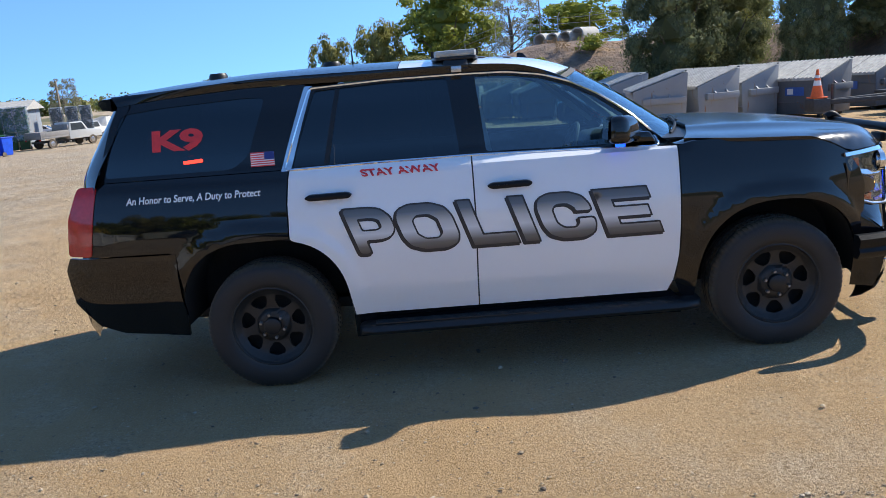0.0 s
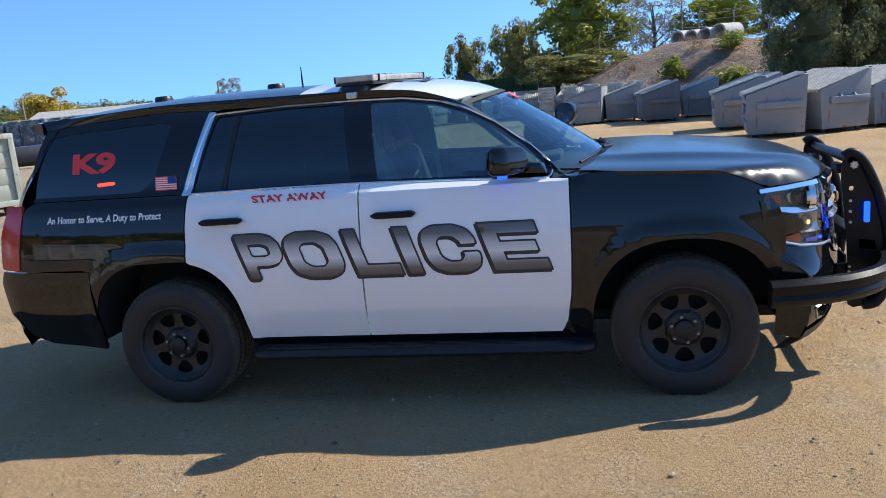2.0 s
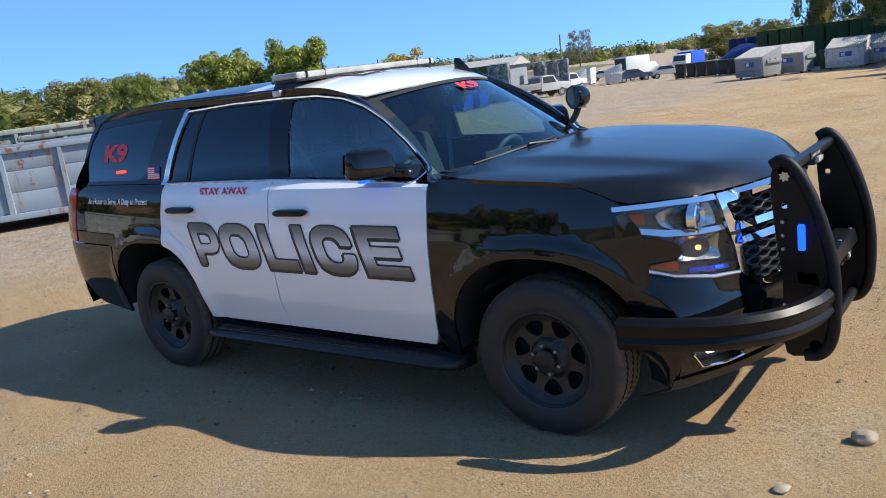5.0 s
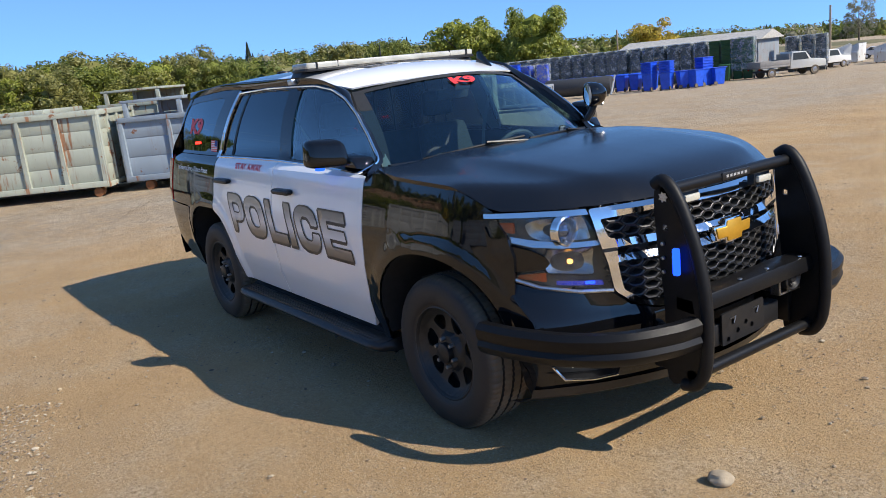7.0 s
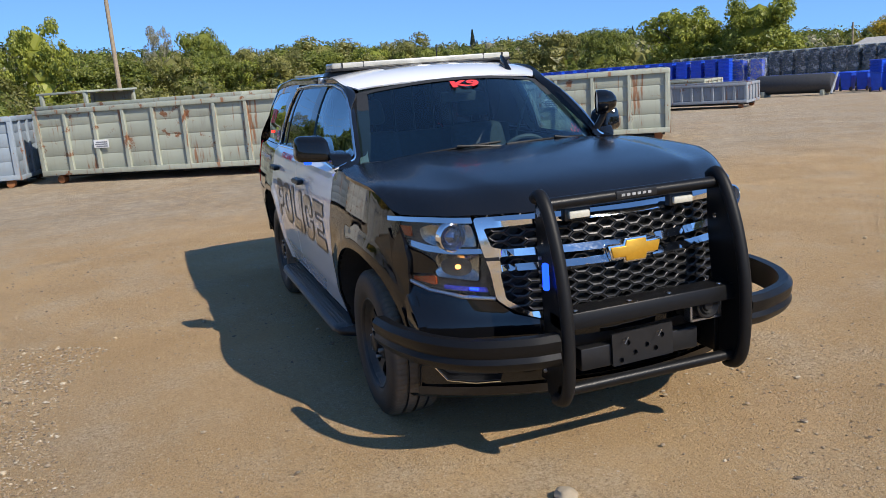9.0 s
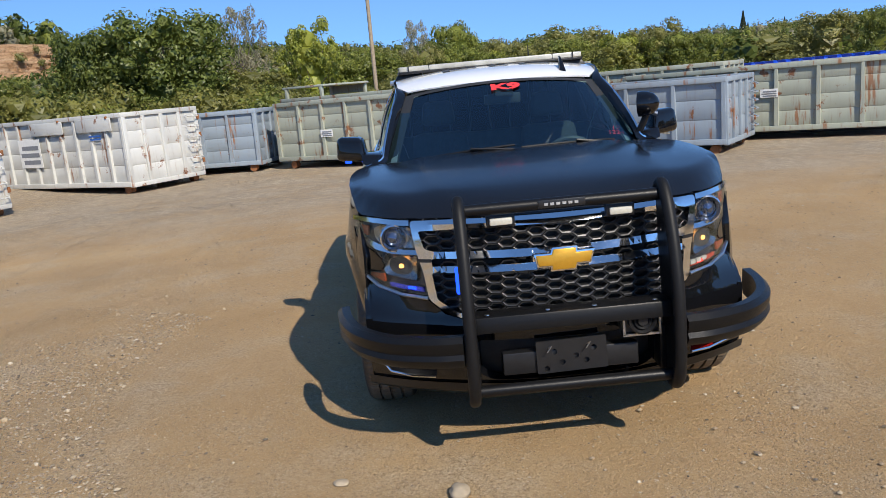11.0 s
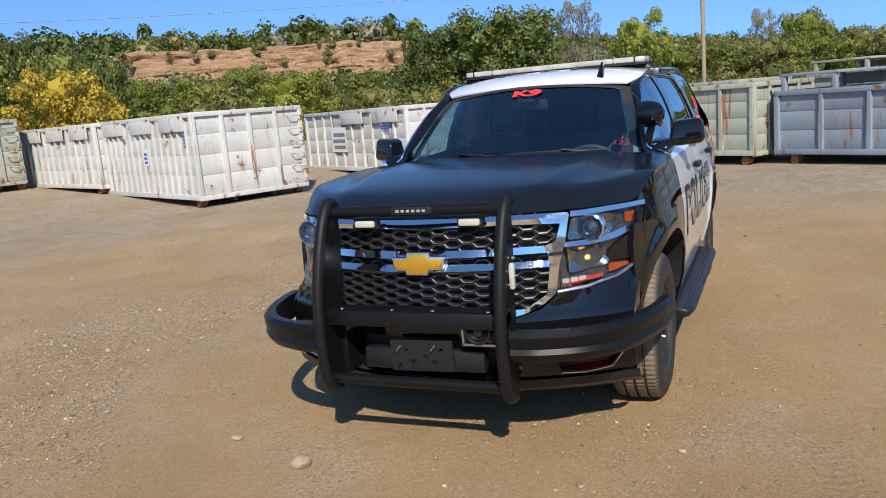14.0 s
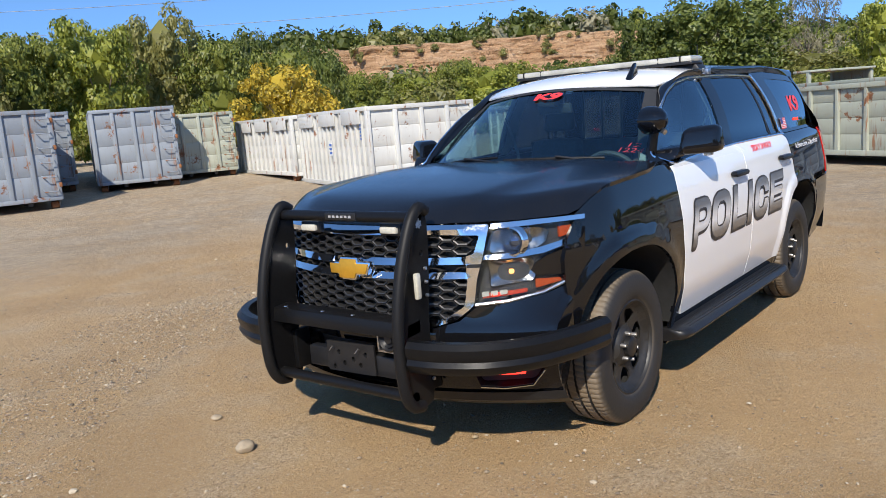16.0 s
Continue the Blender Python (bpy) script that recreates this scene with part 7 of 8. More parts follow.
        part("lower_trim", tube([fr(y, z, .006) for y, z in ((.600, .734), (.72, .744), (.83, .766), (.892, .802), (.900, .828))], .009, 8), M_ALU, hlamp)
        # skin beside the lamp
        notch = [(.938, 1.03), (.938, .775), (.892, .785), (.904, .812), (.884, .834), (.812, .844), (.797, .867), (.806, .896), (.838, .924), (.897, .950), (.931, .986)]
        part("wing_corner", sheet(notch, lambda y, z: fr(y, z, .002), .03, (), .01, (1, 0, 0)), M_BLACK, car)
        # bumper wrap bar
        plan = catmull([(2.585, .470), (2.56, .60), (2.47, .785), (2.30, .925), (2.08, 1.003), (1.885, 1.032)], 6)
        sec = [(-.030, -.066), (.004, -.070), (.020, -.052), (.030, -.030), (.020, -.008), (.030, .016), (.032, .045), (.010, .068), (-.030, .066), (-.034, .0)]
        curves = []
        for i, p in enumerate(plan):
            d = (plan[min(i + 1, len(plan) - 1)] - plan[max(i - 1, 0)]).normalized()
            nrm = Vector((-d.y, d.x)) * -1
            if nrm.x < 0 and nrm.y < 0:
                nrm = -nrm
            zc = .574 - .012 * i / len(plan)
            curves.append([Vector((p.x + nrm.x * a, s * (p.y + nrm.y * a), zc + b)) for a, b in sec])
        bm = loft(curves, True)
        for c in (curves[0], curves[-1]):
            bm.faces.new([bm.verts.new(q) for q in c])
        bmesh.ops.remove_doubles(bm, verts=bm.verts[:], dist=1e-5)
        bmesh.ops.recalc_face_normals(bm, faces=bm.faces[:])
        part("bumper_wrap_bar", bm, M_STEELBLACK, car, "black steel bar wrapping round the bumper corner", angle=40)

    # bonnet
    edge = [(x, hood_y(x)) for x in (.96, 1.1, 1.25, 1.4, 1.6, 1.72, 1.8, 1.86)]
    front = [(nose(y, 1.095) + .004, y) for y in (.89, .85, .80, .75, .70, .60, .45, .30, .15)]
    line = edge + front
    line = line + [(nose(0, 1.095) + .004, 0)] + [(x, -y) for x, y in line[::-1]]
    back = [(1.02, -.75), (1.10, -.45), (1.13, 0), (1.10, .45), (1.02, .75)]
    part("bonnet", sheet(line + back, lambda x, y: Vector((x, y, hood_z(x, y))), .035, (), .02, (0, 0, 1)), M_HOOD, car, "dusty black bonnet with raised centre")
    cowl = [(.86, -.78), (1.0, -.50), (1.06, 0), (1.0, .50), (.86, .78), (1.06, .80), (1.13, .45), (1.16, 0), (1.13, -.45), (1.06, -.80)]
    part("cowl", sheet(cowl, lambda x, y: Vector((x, y, 1.232 + .02 * (1 - (y / .8)**2) + .03 * max(0, 1.0 - x))), .05, (), .01, (0, 0, 1)), M_TRIM, car, "black plastic cowl")
    # roof, white at the front
    fr_edge = [(.455 - .42 * y * y, y) for y in (-.62, -.45, -.3, -.15, 0, .15, .3, .45, .62)]
    part("roof", sheet(fr_edge + [(.16, .685), (0, .695), (-.62, .70), (-.62, -.70), (0, -.695), (.16, -.685)], lambda x, y: Vector((x, y, roof_at(x, y))), .06, (), .01, (0, 0, 1)), M_WHITE, car, "white front half of the roof")
    part("rear_roof", sheet([(-.625, .70), (-1.5, .70), (-2.0, .69), (-2.33, .66), (-2.47, .40), (-2.50, 0), (-2.47, -.40), (-2.33, -.66), (-2.0, -.69), (-1.5, -.70), (-.625, -.70)], lambda x, y: Vector((x, y, roof_at(x, y) - .001)), .06, (), .01, (0, 0, 1)), M_HOOD, car, "black rear half of the roof")
    for i, (a, b) in enumerate(((-.36, -.12), (-.03, .10), (.18, .40))):
        bm = bmesh.new()
        for (x0, x1, y0, y1) in ((.02, .07, a, b), (-.14, -.09, a, b), (-.09, .02, a, a + .05)):
            bmesh.ops.create_grid(bm, x_segments=4, y_segments=4, size=1, matrix=Matrix.Translation(((x0 + x1) / 2, (y0 + y1) / 2, 0)) @ Matrix.Diagonal(((x1 - x0) / 2, (y1 - y0) / 2, 1, 1)))
        for v in bm.verts:
            v.co.z = roof_at(v.co.x, v.co.y) + .004
        part("roof_mark", bm, M_DARKTEXT, car, "dark roof marking")
    # spoiler, tailgate, rear bumper
    sp = []
    for y in np.linspace(-.72, .72, 13):
        k = (abs(y) / .72)**2
        sp.append([Vector((-2.30, y, 1.738 - .03 * k)), Vector((-2.44 + .09 * k, y, 1.728 - .022 * k)), Vector((-2.475 + .10 * k, y, 1.712 - .02 * k)), Vector((-2.46 + .10 * k, y, 1.672 - .02 * k)), Vector((-2.30, y, 1.655 - .02 * k))])
    bm = loft(sp)
    for c in (sp[0], sp[-1]):
        bm.faces.new([bm.verts.new(p) for p in c])
    bmesh.ops.recalc_face_normals(bm, faces=bm.faces[:])
    part("spoiler", bm, M_BLACK, car)
    tg = pchip([.78, 1.0, 1.235, 1.45, 1.66], [.935, .93, .92, .83, .74])
    tx = pchip([.78, 1.0, 1.235, 1.45, 1.66], [-2.63, -2.63, -2.585, -2.49, -2.38])
    rows = []
    for z in np.linspace(.78, 1.66, 16):
        rows.append([Vector((tx(z) + .20 * (abs(u) ** 6), tg(z) * u, z)) for u in np.linspace(-1, 1, 21)])
    bm = loft(rows)
    bmesh.ops.recalc_face_normals(bm, faces=bm.faces[:])
    part("tailgate", bm, M_BLACK, car)
    rows = []
    for z, d in ((.34, .06), (.42, .02), (.55, 0), (.75, 0), (.82, .04)):
        rows.append([Vector((-2.70 + d + .13 * abs(u)**3, .92 * u, z)) for u in np.linspace(-1, 1, 21)])
    bm = loft(rows)
    bmesh.ops.recalc_face_normals(bm, faces=bm.faces[:])
    part("rear_bumper", bm, M_BLACK, car)
    # windscreen
    rows = []
    for t in np.linspace(0, 1, 13):
        row = []
        for u in np.linspace(-1, 1, 25):
            y0, y1 = .795 * u, .635 * u
            a = Vector((1.10 - .39 * y0 * y0, y0, 1.262 - .055 * (y0 / .78)**2))
            b = Vector((.462 - .42 * y1 * y1, y1, 1.672 - .05 * (y1 / .61)**2))
            p = a.lerp(b, t)
            row.append(p + Vector((.6, 0, .8)) * .012 * math.sin(math.pi * t))
        rows.append(row)
    bm = loft(rows)
    bmesh.ops.recalc_face_normals(bm, faces=bm.faces[:])
    if sum((f.normal.z * f.calc_area() for f in bm.faces)) < 0:
        bmesh.ops.reverse_faces(bm, faces=bm.faces[:])
    shield = part("windscreen", bm, M_SHIELD, car, "windscreen with dust and red crayon marks")
    bm, w, h = words("K9", 0, .05)
    glass_at = lambda y, t: Vector((1.10 - .39 * (y * (1.25 - .25 * t))**2, y * 1.0, 1.262 - .055 * (y / .78)**2)).lerp(Vector((.462 - .42 * y * y, y, 1.672 - .05 * (y / .61)**2)), t) + Vector((.6, 0, .8)) * (.012 * math.sin(math.pi * t) + .011)
    part("lettering", lay(bm, lambda u, v: glass_at(-.08 + .19 * u / w, .822 + .105 * v / h), (1, 0, .5)), M_REDTEXT, shield, "red lettering on the windscreen", smooth=False)
    for text, y0, t0, ww, hh in (("12", .645, .185, .06, .048), ("1224", .61, .115, .115, .055)):
        bm, w, h = words(text, .15, .0)
        part("crayon_mark", lay(bm, lambda u, v: glass_at(y0 + ww * u / w, t0 + hh * v / h), (1, 0, .5)), M_REDTEXT, shield, "red crayon writing", smooth=False)
    band = bmesh.new()
    ts = [.955, 1.0]
    merge(band, loft([[glass_at(y, t) - Vector((.6, 0, .8)) * .006 for y in np.linspace(-.62, .62, 17)] for t in ts]))
    bmesh.ops.recalc_face_normals(band, faces=band.faces[:])
    part("shade_band", band, M_INSIDE, shield)
    for sd in (-1, 1):
        edge_rows = [[glass_at(sd * (.795 - .16 * t) * k, t) - Vector((.6, 0, .8)) * .007 for t in np.linspace(0, 1, 11)] for k in (.90, .95, 1.0)]
        part("dark_border", loft(edge_rows), M_INSIDE, shield, "black printed edge")
    for ya, yb in ((-.62, -.02), (.02, .60)):
        blade = [Vector((1.10 - .39 * y * y + .012, y, 1.262 - .05 * (y / .78)**2 + .016 + .03 * (y - ya))) for y in np.linspace(ya, yb, 8)]
        wiper = part("wiper", tube(blade, .008, 6), M_RUBBER, car, "black wiper blade")
        part("wiper_arm", tube([blade[4] + Vector((.01, 0, .012)), blade[6] + Vector((.05, .06, -.015)), blade[7] + Vector((.06, .10, -.05))], .008, 6), M_TRIM, wiper)

    # grille with honeycomb
    gr = lambda y, z, d=0.0: Vector((nose(y, z) + d, y, z))
    surround = [(-.657, 1.086), (-.64, .96), (-.612, .85), (-.598, .73), (-.52, .665), (-.42, .635), (.42, .635), (.52, .665), (.598, .73), (.612, .85), (.64, .96), (.657, 1.086), (.4, 1.089), (0, 1.090), (-.4, 1.089)]
    op1 = [(-.622, 1.040), (-.600, .960), (-.55, .946), (0, .948), (.55, .946), (.600, .960), (.622, 1.040), (.4, 1.050), (0, 1.054), (-.4, 1.050)]
    op2 = [(-.575, .852), (-.560, .73), (-.47, .668), (.47, .668), (.560, .73), (.575, .852), (.3, .856), (0, .856), (-.3, .856)]
    slot = [[(-.57, .914), (-.13, .917), (-.13, .884), (-.57, .880)], [(.57, .914), (.13, .917), (.13, .884), (.57, .880)]]
    lean = pchip([.60, .850, .858, .882, .886, .914, .918, .947, .952, 1.05, 1.054, 1.095], [.0, .0, .012, -.012, -.010, -.010, .014, -.012, .0, .0, .012, -.012])
    grille = part("grille", sheet(rounded(surround, .02), lambda y, z: gr(y, z, .012 + lean(z) * (1 - step01(.54, .58, abs(y)))), .03, [rounded(op1, .012), rounded(op2, .012)] + [rounded(q, .006) for q in slot], .03, (1, 0, 0)), M_CHROME, car, "chrome grille surround with black honeycomb mesh")
    part("backing", sheet([(-.64, 1.06), (-.59, .70), (-.45, .64), (.45, .64), (.59, .70), (.64, 1.06)], lambda y, z: gr(y, z, -.065), .05, (), 0, (1, 0, 0)), M_INSIDE, grille)
    for name, op, z0, z1 in (("upper_mesh", op1, .935, 1.05), ("lower_mesh", op2, .67, .86)):
        bm = bmesh.new()
        w, h = .087, .0425
        rowi = 0
        z = z0
        while z < z1 + h:
            y = -.626 + (w * .75 if rowi % 2 else 0)
            while y < .635:
                if inside((y, min(max(z, z0 + .008), z1 - .008)), op):
                    hexo = [(y - w * .47, z), (y - w * .22, z + h * .47), (y + w * .22, z + h * .47), (y + w * .47, z), (y + w * .22, z - h * .47), (y - w * .22, z - h * .47)]
                    hexi = [(y + (a - y) * .87, z + (b - z) * .72) for a, b in hexo]
                    v = [[bm.verts.new(gr(a, b, d)) for a, b in ring] for ring, d in ((hexo, .0), (hexi, -.002), (hexi, -.045))]
                    for p, q in zip(v, v[1:]):
                        for i in range(6):
                            bm.faces.new((p[i], p[(i + 1) % 6], q[(i + 1) % 6], q[i]))
                y += w * 1.5
            z += h * .5
            rowi += 1
        part(name, bm, M_MESH, grille, "black honeycomb mesh", smooth=False)
    for sd in (-1, 1):
        part("grille_seam", sheet([(sd * .575, .915), (sd * .632, .915), (sd * .628, .900), (sd * .572, .900)], lambda y, z: gr(y, z, .0145), .02, (), 0, (1, 0, 0)), M_TRIM, grille)
    tie = [(-.130, .862), (-.062, .862), (-.062, .838), (.052, .838), (.062, .868), (.130, .868), (.148, .925), (.062, .925), (.062, .950), (-.052, .950), (-.062, .920), (-.142, .920)]
    tie = [(y * .86, .898 + (z - .894) * .80) for y, z in tie]
    badge = part("badge", prism(offset_ring(tie, .008), .0, .030, lambda a, b, d: gr(a, b, .012 + d), .004), M_CHROME, grille, "plain gold cross-shaped badge with chrome edge")
    part("badge_face", prism(tie, .0, .036, lambda a, b, d: gr(a, b, .012 + d), .004), M_GOLD, badge, "gold badge face")
    # bumper cover with lower openings
    cover = [(0, .640), (.42, .628), (.53, .660), (.60, .722), (.72, .735), (.84, .760), (.905, .79), (.912, .70), (.905, .50), (.895, .34), (.85, .292), (.6, .265), (0, .262)]
    cover = cover + [(-y, z) for y, z in cover[::-1][1:-1]]
    mouth = [(-.40, .545), (-.40, .38), (-.34, .345), (.34, .345), (.40, .38), (.40, .545)]
    fogs = [[(s * .58, .465), (s * .84, .470), (s * .865, .44), (s * .82, .365), (s * .60, .350)] for s in (-1, 1)]
    part("front_bumper", sheet(cover, lambda y, z: gr(y, z), .04, [rounded(mouth, .03), rounded(fogs[0], .02), rounded(fogs[1], .02)], .05, (1, 0, 0)), M_BLACK, car, "gloss black bumper cover with lower openings")
    for sd in (-1, 1):
        rows = []
        for z in (.29, .40, .52, .62, .70, .76):
            x0 = 1.94
            y0, xn = flank(x0, z) - .006, nose(.905, z)
            rows.append([Vector((x0, sd * y0, z)), Vector((x0 + (xn - x0) * .45, sd * (y0 * .62 + .905 * .38), z)), Vector((x0 + (xn - x0) * .85, sd * (y0 * .15 + .905 * .85), z)), Vector((xn, sd * .905, z)), Vector((nose(.88, z) + .001, sd * .88, z))])
        bm = loft(rows)
        bmesh.ops.recalc_face_normals(bm, faces=bm.faces[:])
        if sum(f.normal.y * f.calc_area() for f in bm.faces) * sd < 0:
            bmesh.ops.reverse_faces(bm, faces=bm.faces[:])
        part("bumper_side", bm, M_BLACK, car, "gloss black side of the front bumper")
    part("bumper_intake", sheet([(-.43, .56), (-.43, .33), (.43, .33), (.43, .56)], lambda y, z: gr(y, z, -.09), .06, (), 0, (1, 0, 0)), M_INSIDE, car)
    part("air_dam", loft([[gr(y, z, d) for y in np.linspace(-.92, .92, 33)] for z, d in ((.33, .012), (.285, .02), (.245, -.03), (.235, -.10))]), M_TRIM, car, "black plastic lip under the bumper")
    for s in (-1, 1):
        pocket = part("fog_lamp_pocket", sheet([(s * .56, .48), (s * .87, .48), (s * .87, .335), (s * .56, .335)], lambda y, z: gr(y, z, -.06), .05, (), 0, (1, 0, 0)), M_INSIDE, car)
        part("fog_light_bar", sheet(rounded([(s * .66, .438), (s * .78, .442), (s * .78, .414), (s * .66, .410)], .006), lambda y, z: gr(y, z, -.018), .03, (), .03, (1, 0, 0)), M_REDLED if s > 0 else M_WHITELED, pocket, "small warning light bar")
        part("pocket_trim", tube([gr(s * y, z, .004) for y, z in ((.60, .358), (.70, .352), (.81, .366), (.86, .435))], .006, 6), M_CHROME, pocket)
    # push bumper
    push = empty("push_bumper")
    push.parent = car
    push["label"] = "black steel push bumper with two upright plates"
    shape = [(2.365, 1.10), (2.385, 1.165), (2.425, 1.185), (2.465, 1.160), (2.51, 1.09), (2.565, .955), (2.605, .80), (2.622, .66), (2.620, .50), (2.602, .39), (2.560, .330), (2.50, .318), (2.41, .322), (2.403, .50), (2.398, .70), (2.375, .90)]
    smooth_shape = [(p.x, p.y) for p in catmull(shape, 3, True)]
    for s in (-1, 1):
        holes = [rounded([(2.405, 1.0), (2.43, 1.0), (2.43, .975), (2.405, .975)], .01), rounded([(2.53, .985), (2.545, .985), (2.555, .935), (2.54, .935)], .006)]
        bm = sheet(smooth_shape, lambda x, z: Vector((x, s * .440, z)), .035, holes, .012, (0, s, 0))
        merge(bm, sheet(smooth_shape, lambda x, z: Vector((x, s * .440 - s * .012, z)), .035, holes, .0, (0, -s, 0)))
        plate = part("upright_plate", bm, M_STEELBLACK, push, "black steel upright plate")
        fe = [p for p in catmull(shape[1:12], 4)]
        part("upright_tube", tube([Vector((p.x - .012, s * .440, p.y)) for p in fe], .027, 12), M_RUBBER, plate, "black rubber-covered tube")
        star = []
        for k in range(14):
            a = math.pi * k / 7
            r = .024 if k % 2 == 0 else .015
            star.append((2.425 + r * math.cos(a), 1.118 + r * math.sin(a)))
        part("star_emblem", prism(star, .013 if s < 0 else .001, .016 if s < 0 else .004, lambda u, v, d: Vector((u, s * .440 + s * d, v)), 0), M_ALU, plate, "small silver star emblem", smooth=False)
        part("side_warning_lamp", box(2.475, min(s * .455, s * .478), .80, 2.505, max(s * .455, s * .478), .915, .008), M_BLUELED if s < 0 else M_LEDOFF, plate, "blue side warning lamp" if s < 0 else "clear side warning lamp")
        for zz in (.92, .86, .80, .55, .52, .42):
            bm = lathe([(.0, .012), (.008, .010), (.009, 0)], 8)
            bm.transform(Matrix.Translation((2.41, s * .445, zz)) if s > 0 else pose(2.41, s * .445, zz, 0, 0, 180))
            part("bolt", bm, M_ALU, plate)
        part("mount_bracket", box(2.25, min(s * .40, s * .43), .36, 2.45, max(s * .40, s * .43), .56, .004), M_STEELBLACK, push)
        part("top_lamp", box(2.395, s * .26 - .05, 1.066, 2.425, s * .26 + .05, 1.098, .008), M_LEDOFF, push, "clear grille warning lamp")
        part("lamp_bracket", box(2.37, s * .26 - .062, 1.056, 2.408, s * .26 + .062, 1.110, .006), M_TRIM, push)
    part("top_tube", tube([(2.425, -.44, 1.142), (2.425, .44, 1.142)], .027, 14), M_STEELBLACK, push)
    part("name_plate", box(2.448, -.10, 1.128, 2.455, .10, 1.162, .002), M_TRIM, push, "small dark maker's plate")
    for i in range(6):
        part("plate_mark", box(2.455, -.075 + .026 * i, 1.139, 2.457, -.075 + .026 * i + .016, 1.150), M_PALEMARK, push, smooth=False)
    part("centre_channel", hexa([(2.455, -.44, .640), (2.56, -.44, .630), (2.56, .44, .630), (2.455, .44, .640), (2.455, -.44, .708), (2.548, -.44, .700), (2.548, .44, .700), (2.455, .44, .708)], .008), M_STEELBLACK, push, "black steel cross channel")
    for y in (-.36, -.10, .10, .36):
        bm = lathe([(.0, .006), (.010, .004), (.011, 0)], 8, "z")
        bm.transform(Matrix.Translation((2.53, y, .705)))
        part("channel_bolt", bm, M_ALU, push)
    part("bottom_tube", tube([(2.53, -.44, .365), (2.53, .44, .365)], .026, 14), M_STEELBLACK, push)
    holes = [[(y + .013 * math.cos(a), z + .013 * math.sin(a)) for a in (2 * math.pi * k / 10 for k in range(10))] for y, z in ((-.075, .495), (-.04, .445), (.02, .47), (.065, .445), (.10, .50), (-.11, .42))]
    bm = sheet(rounded([(-.155, .545), (.155, .552), (.158, .405), (-.152, .398)], .006), lambda y, z: Vector((2.475, y, z)), .03, holes, .010, (1, 0, 0))
    part("plate_holder", bm, M_TRIM, push, "empty black licence plate holder", smooth=False)
    for y, z in ((-.10, .515), (.07, .52)):
        part("cable_tie", tube([(2.48, y, z), (2.50, y + .01, z + .015), (2.505, y - .01, z - .01)], .003, 5), M_ALU, push)
    part("cross_plate", box(2.40, -.30, .40, 2.46, .30, .50, .006), M_TRIM, push, "black mounting plate behind")
    sp = part("siren_speaker", box(2.40, .225, .555, 2.50, .385, .685, .008), M_TRIM, push, "black siren speaker with steel bracket")
    bm = lathe([(.0, .02), (.02, .02), (.026, .008), (.036, .02), (.042, .008), (.052, .022), (.060, .018), (.060, -.03)], 32, "x")
    bm.transform(Matrix.Translation((2.515, .305, .615)))
    part("speaker_horn", bm, M_TRIM, sp)
    bm = bmesh.new()
    for y0, y1, z0, z1 in ((.222, .232, .55, .68), (.378, .388, .55, .68), (.222, .388, .545, .555)):
        box(2.47, y0, z0, 2.515, y1, z1, 0, 2, bm)
    part("speaker_bracket", bm, M_ALU, sp, "steel bracket", smooth=False)

    # light bar on the roof
    bar = empty("light_bar")
    bar.parent = car
    bar["label"] = "long clear roof light bar, unlit"
    ends = catmull([(-.36, -.675), (-.20, -.675), (-.155, -.60), (-.135, 0), (-.155, .60), (-.20, .675), (-.36, .675), (-.415, .58), (-.435, 0), (-.415, -.58)], 4, True)
    ol = [(p.x, p.y) for p in ends]
    part("base", prism(ol, 1.772, 1.788, lambda a, b, d: Vector((a, b, d)), .003), M_TRIM, bar, "black base plate")
    part("lens", prism([(-.285 + (a + .285) * .985, b * .992) for a, b in ol], 1.788, 1.826, lambda a, b, d: Vector((a, b, d)), .010), M_LENSBODY, bar, "clear dusty lens over pale modules")
    for i in range(9):
        y = -.60 + .15 * i
        part("module_gap", box(-.425, y - .004, 1.790, -.148, y + .004, 1.8275, 0), M_TRIM, bar, smooth=False)
    for s in (-1, 1):
        part("foot", hexa([(-.36, s * .52, 1.735), (-.21, s * .52, 1.735), (-.21, s * .72, 1.715), (-.36, s * .72, 1.715), (-.36, s * .50, 1.775), (-.21, s * .50, 1.775), (-.22, s * .68, 1.775), (-.35, s * .68, 1.775)], .01), M_TRIM, bar)
        part("hook", box(-.315, min(s * .705, s * .745), 1.700, -.255, max(s * .705, s * .745), 1.735, .004), M_ALU, bar, "bright clamp hook")
    # antennas
    part("fin_antenna", hexa([(.16, .425, 1.70), (.30, .415, 1.69), (.30, .465, 1.69), (.16, .455, 1.70), (.17, .436, 1.80), (.21, .434, 1.795), (.21, .446, 1.795), (.17, .444, 1.80)], .008), M_BLACK, car, "dark shark-fin antenna")
    for x, y, h in ((-1.12, .20, .035), (-1.84, -.05, .035)):
        bm = lathe([(.062, -.02), (.060, h * .6), (.050, h), (.001, h + .002)], 20, "z")
        bm.transform(Matrix.Translation((x, y, roof_at(x, y))))
        part("puck_antenna", bm, M_TRIM, car)
    part("whip_antenna", tube([(-1.0, .40, roof_at(-1.0, .40)), (-1.0, .40, roof_at(-1.0, .4) + .15)], [.008, .003], 6), M_TRIM, car)
    # spotlight on the left front pillar
    bm = lathe([(.001, -.075), (.035, -.066), (.062, -.042), (.076, -.005), (.080, .03), (.078, .055), (.070, .058)], 28, "x")
    spot_m = Matrix.Translation((.845, .845, 1.452)) @ pose(0, 0, 0, 0, 0, -112) @ Matrix.Scale(.98, 4)
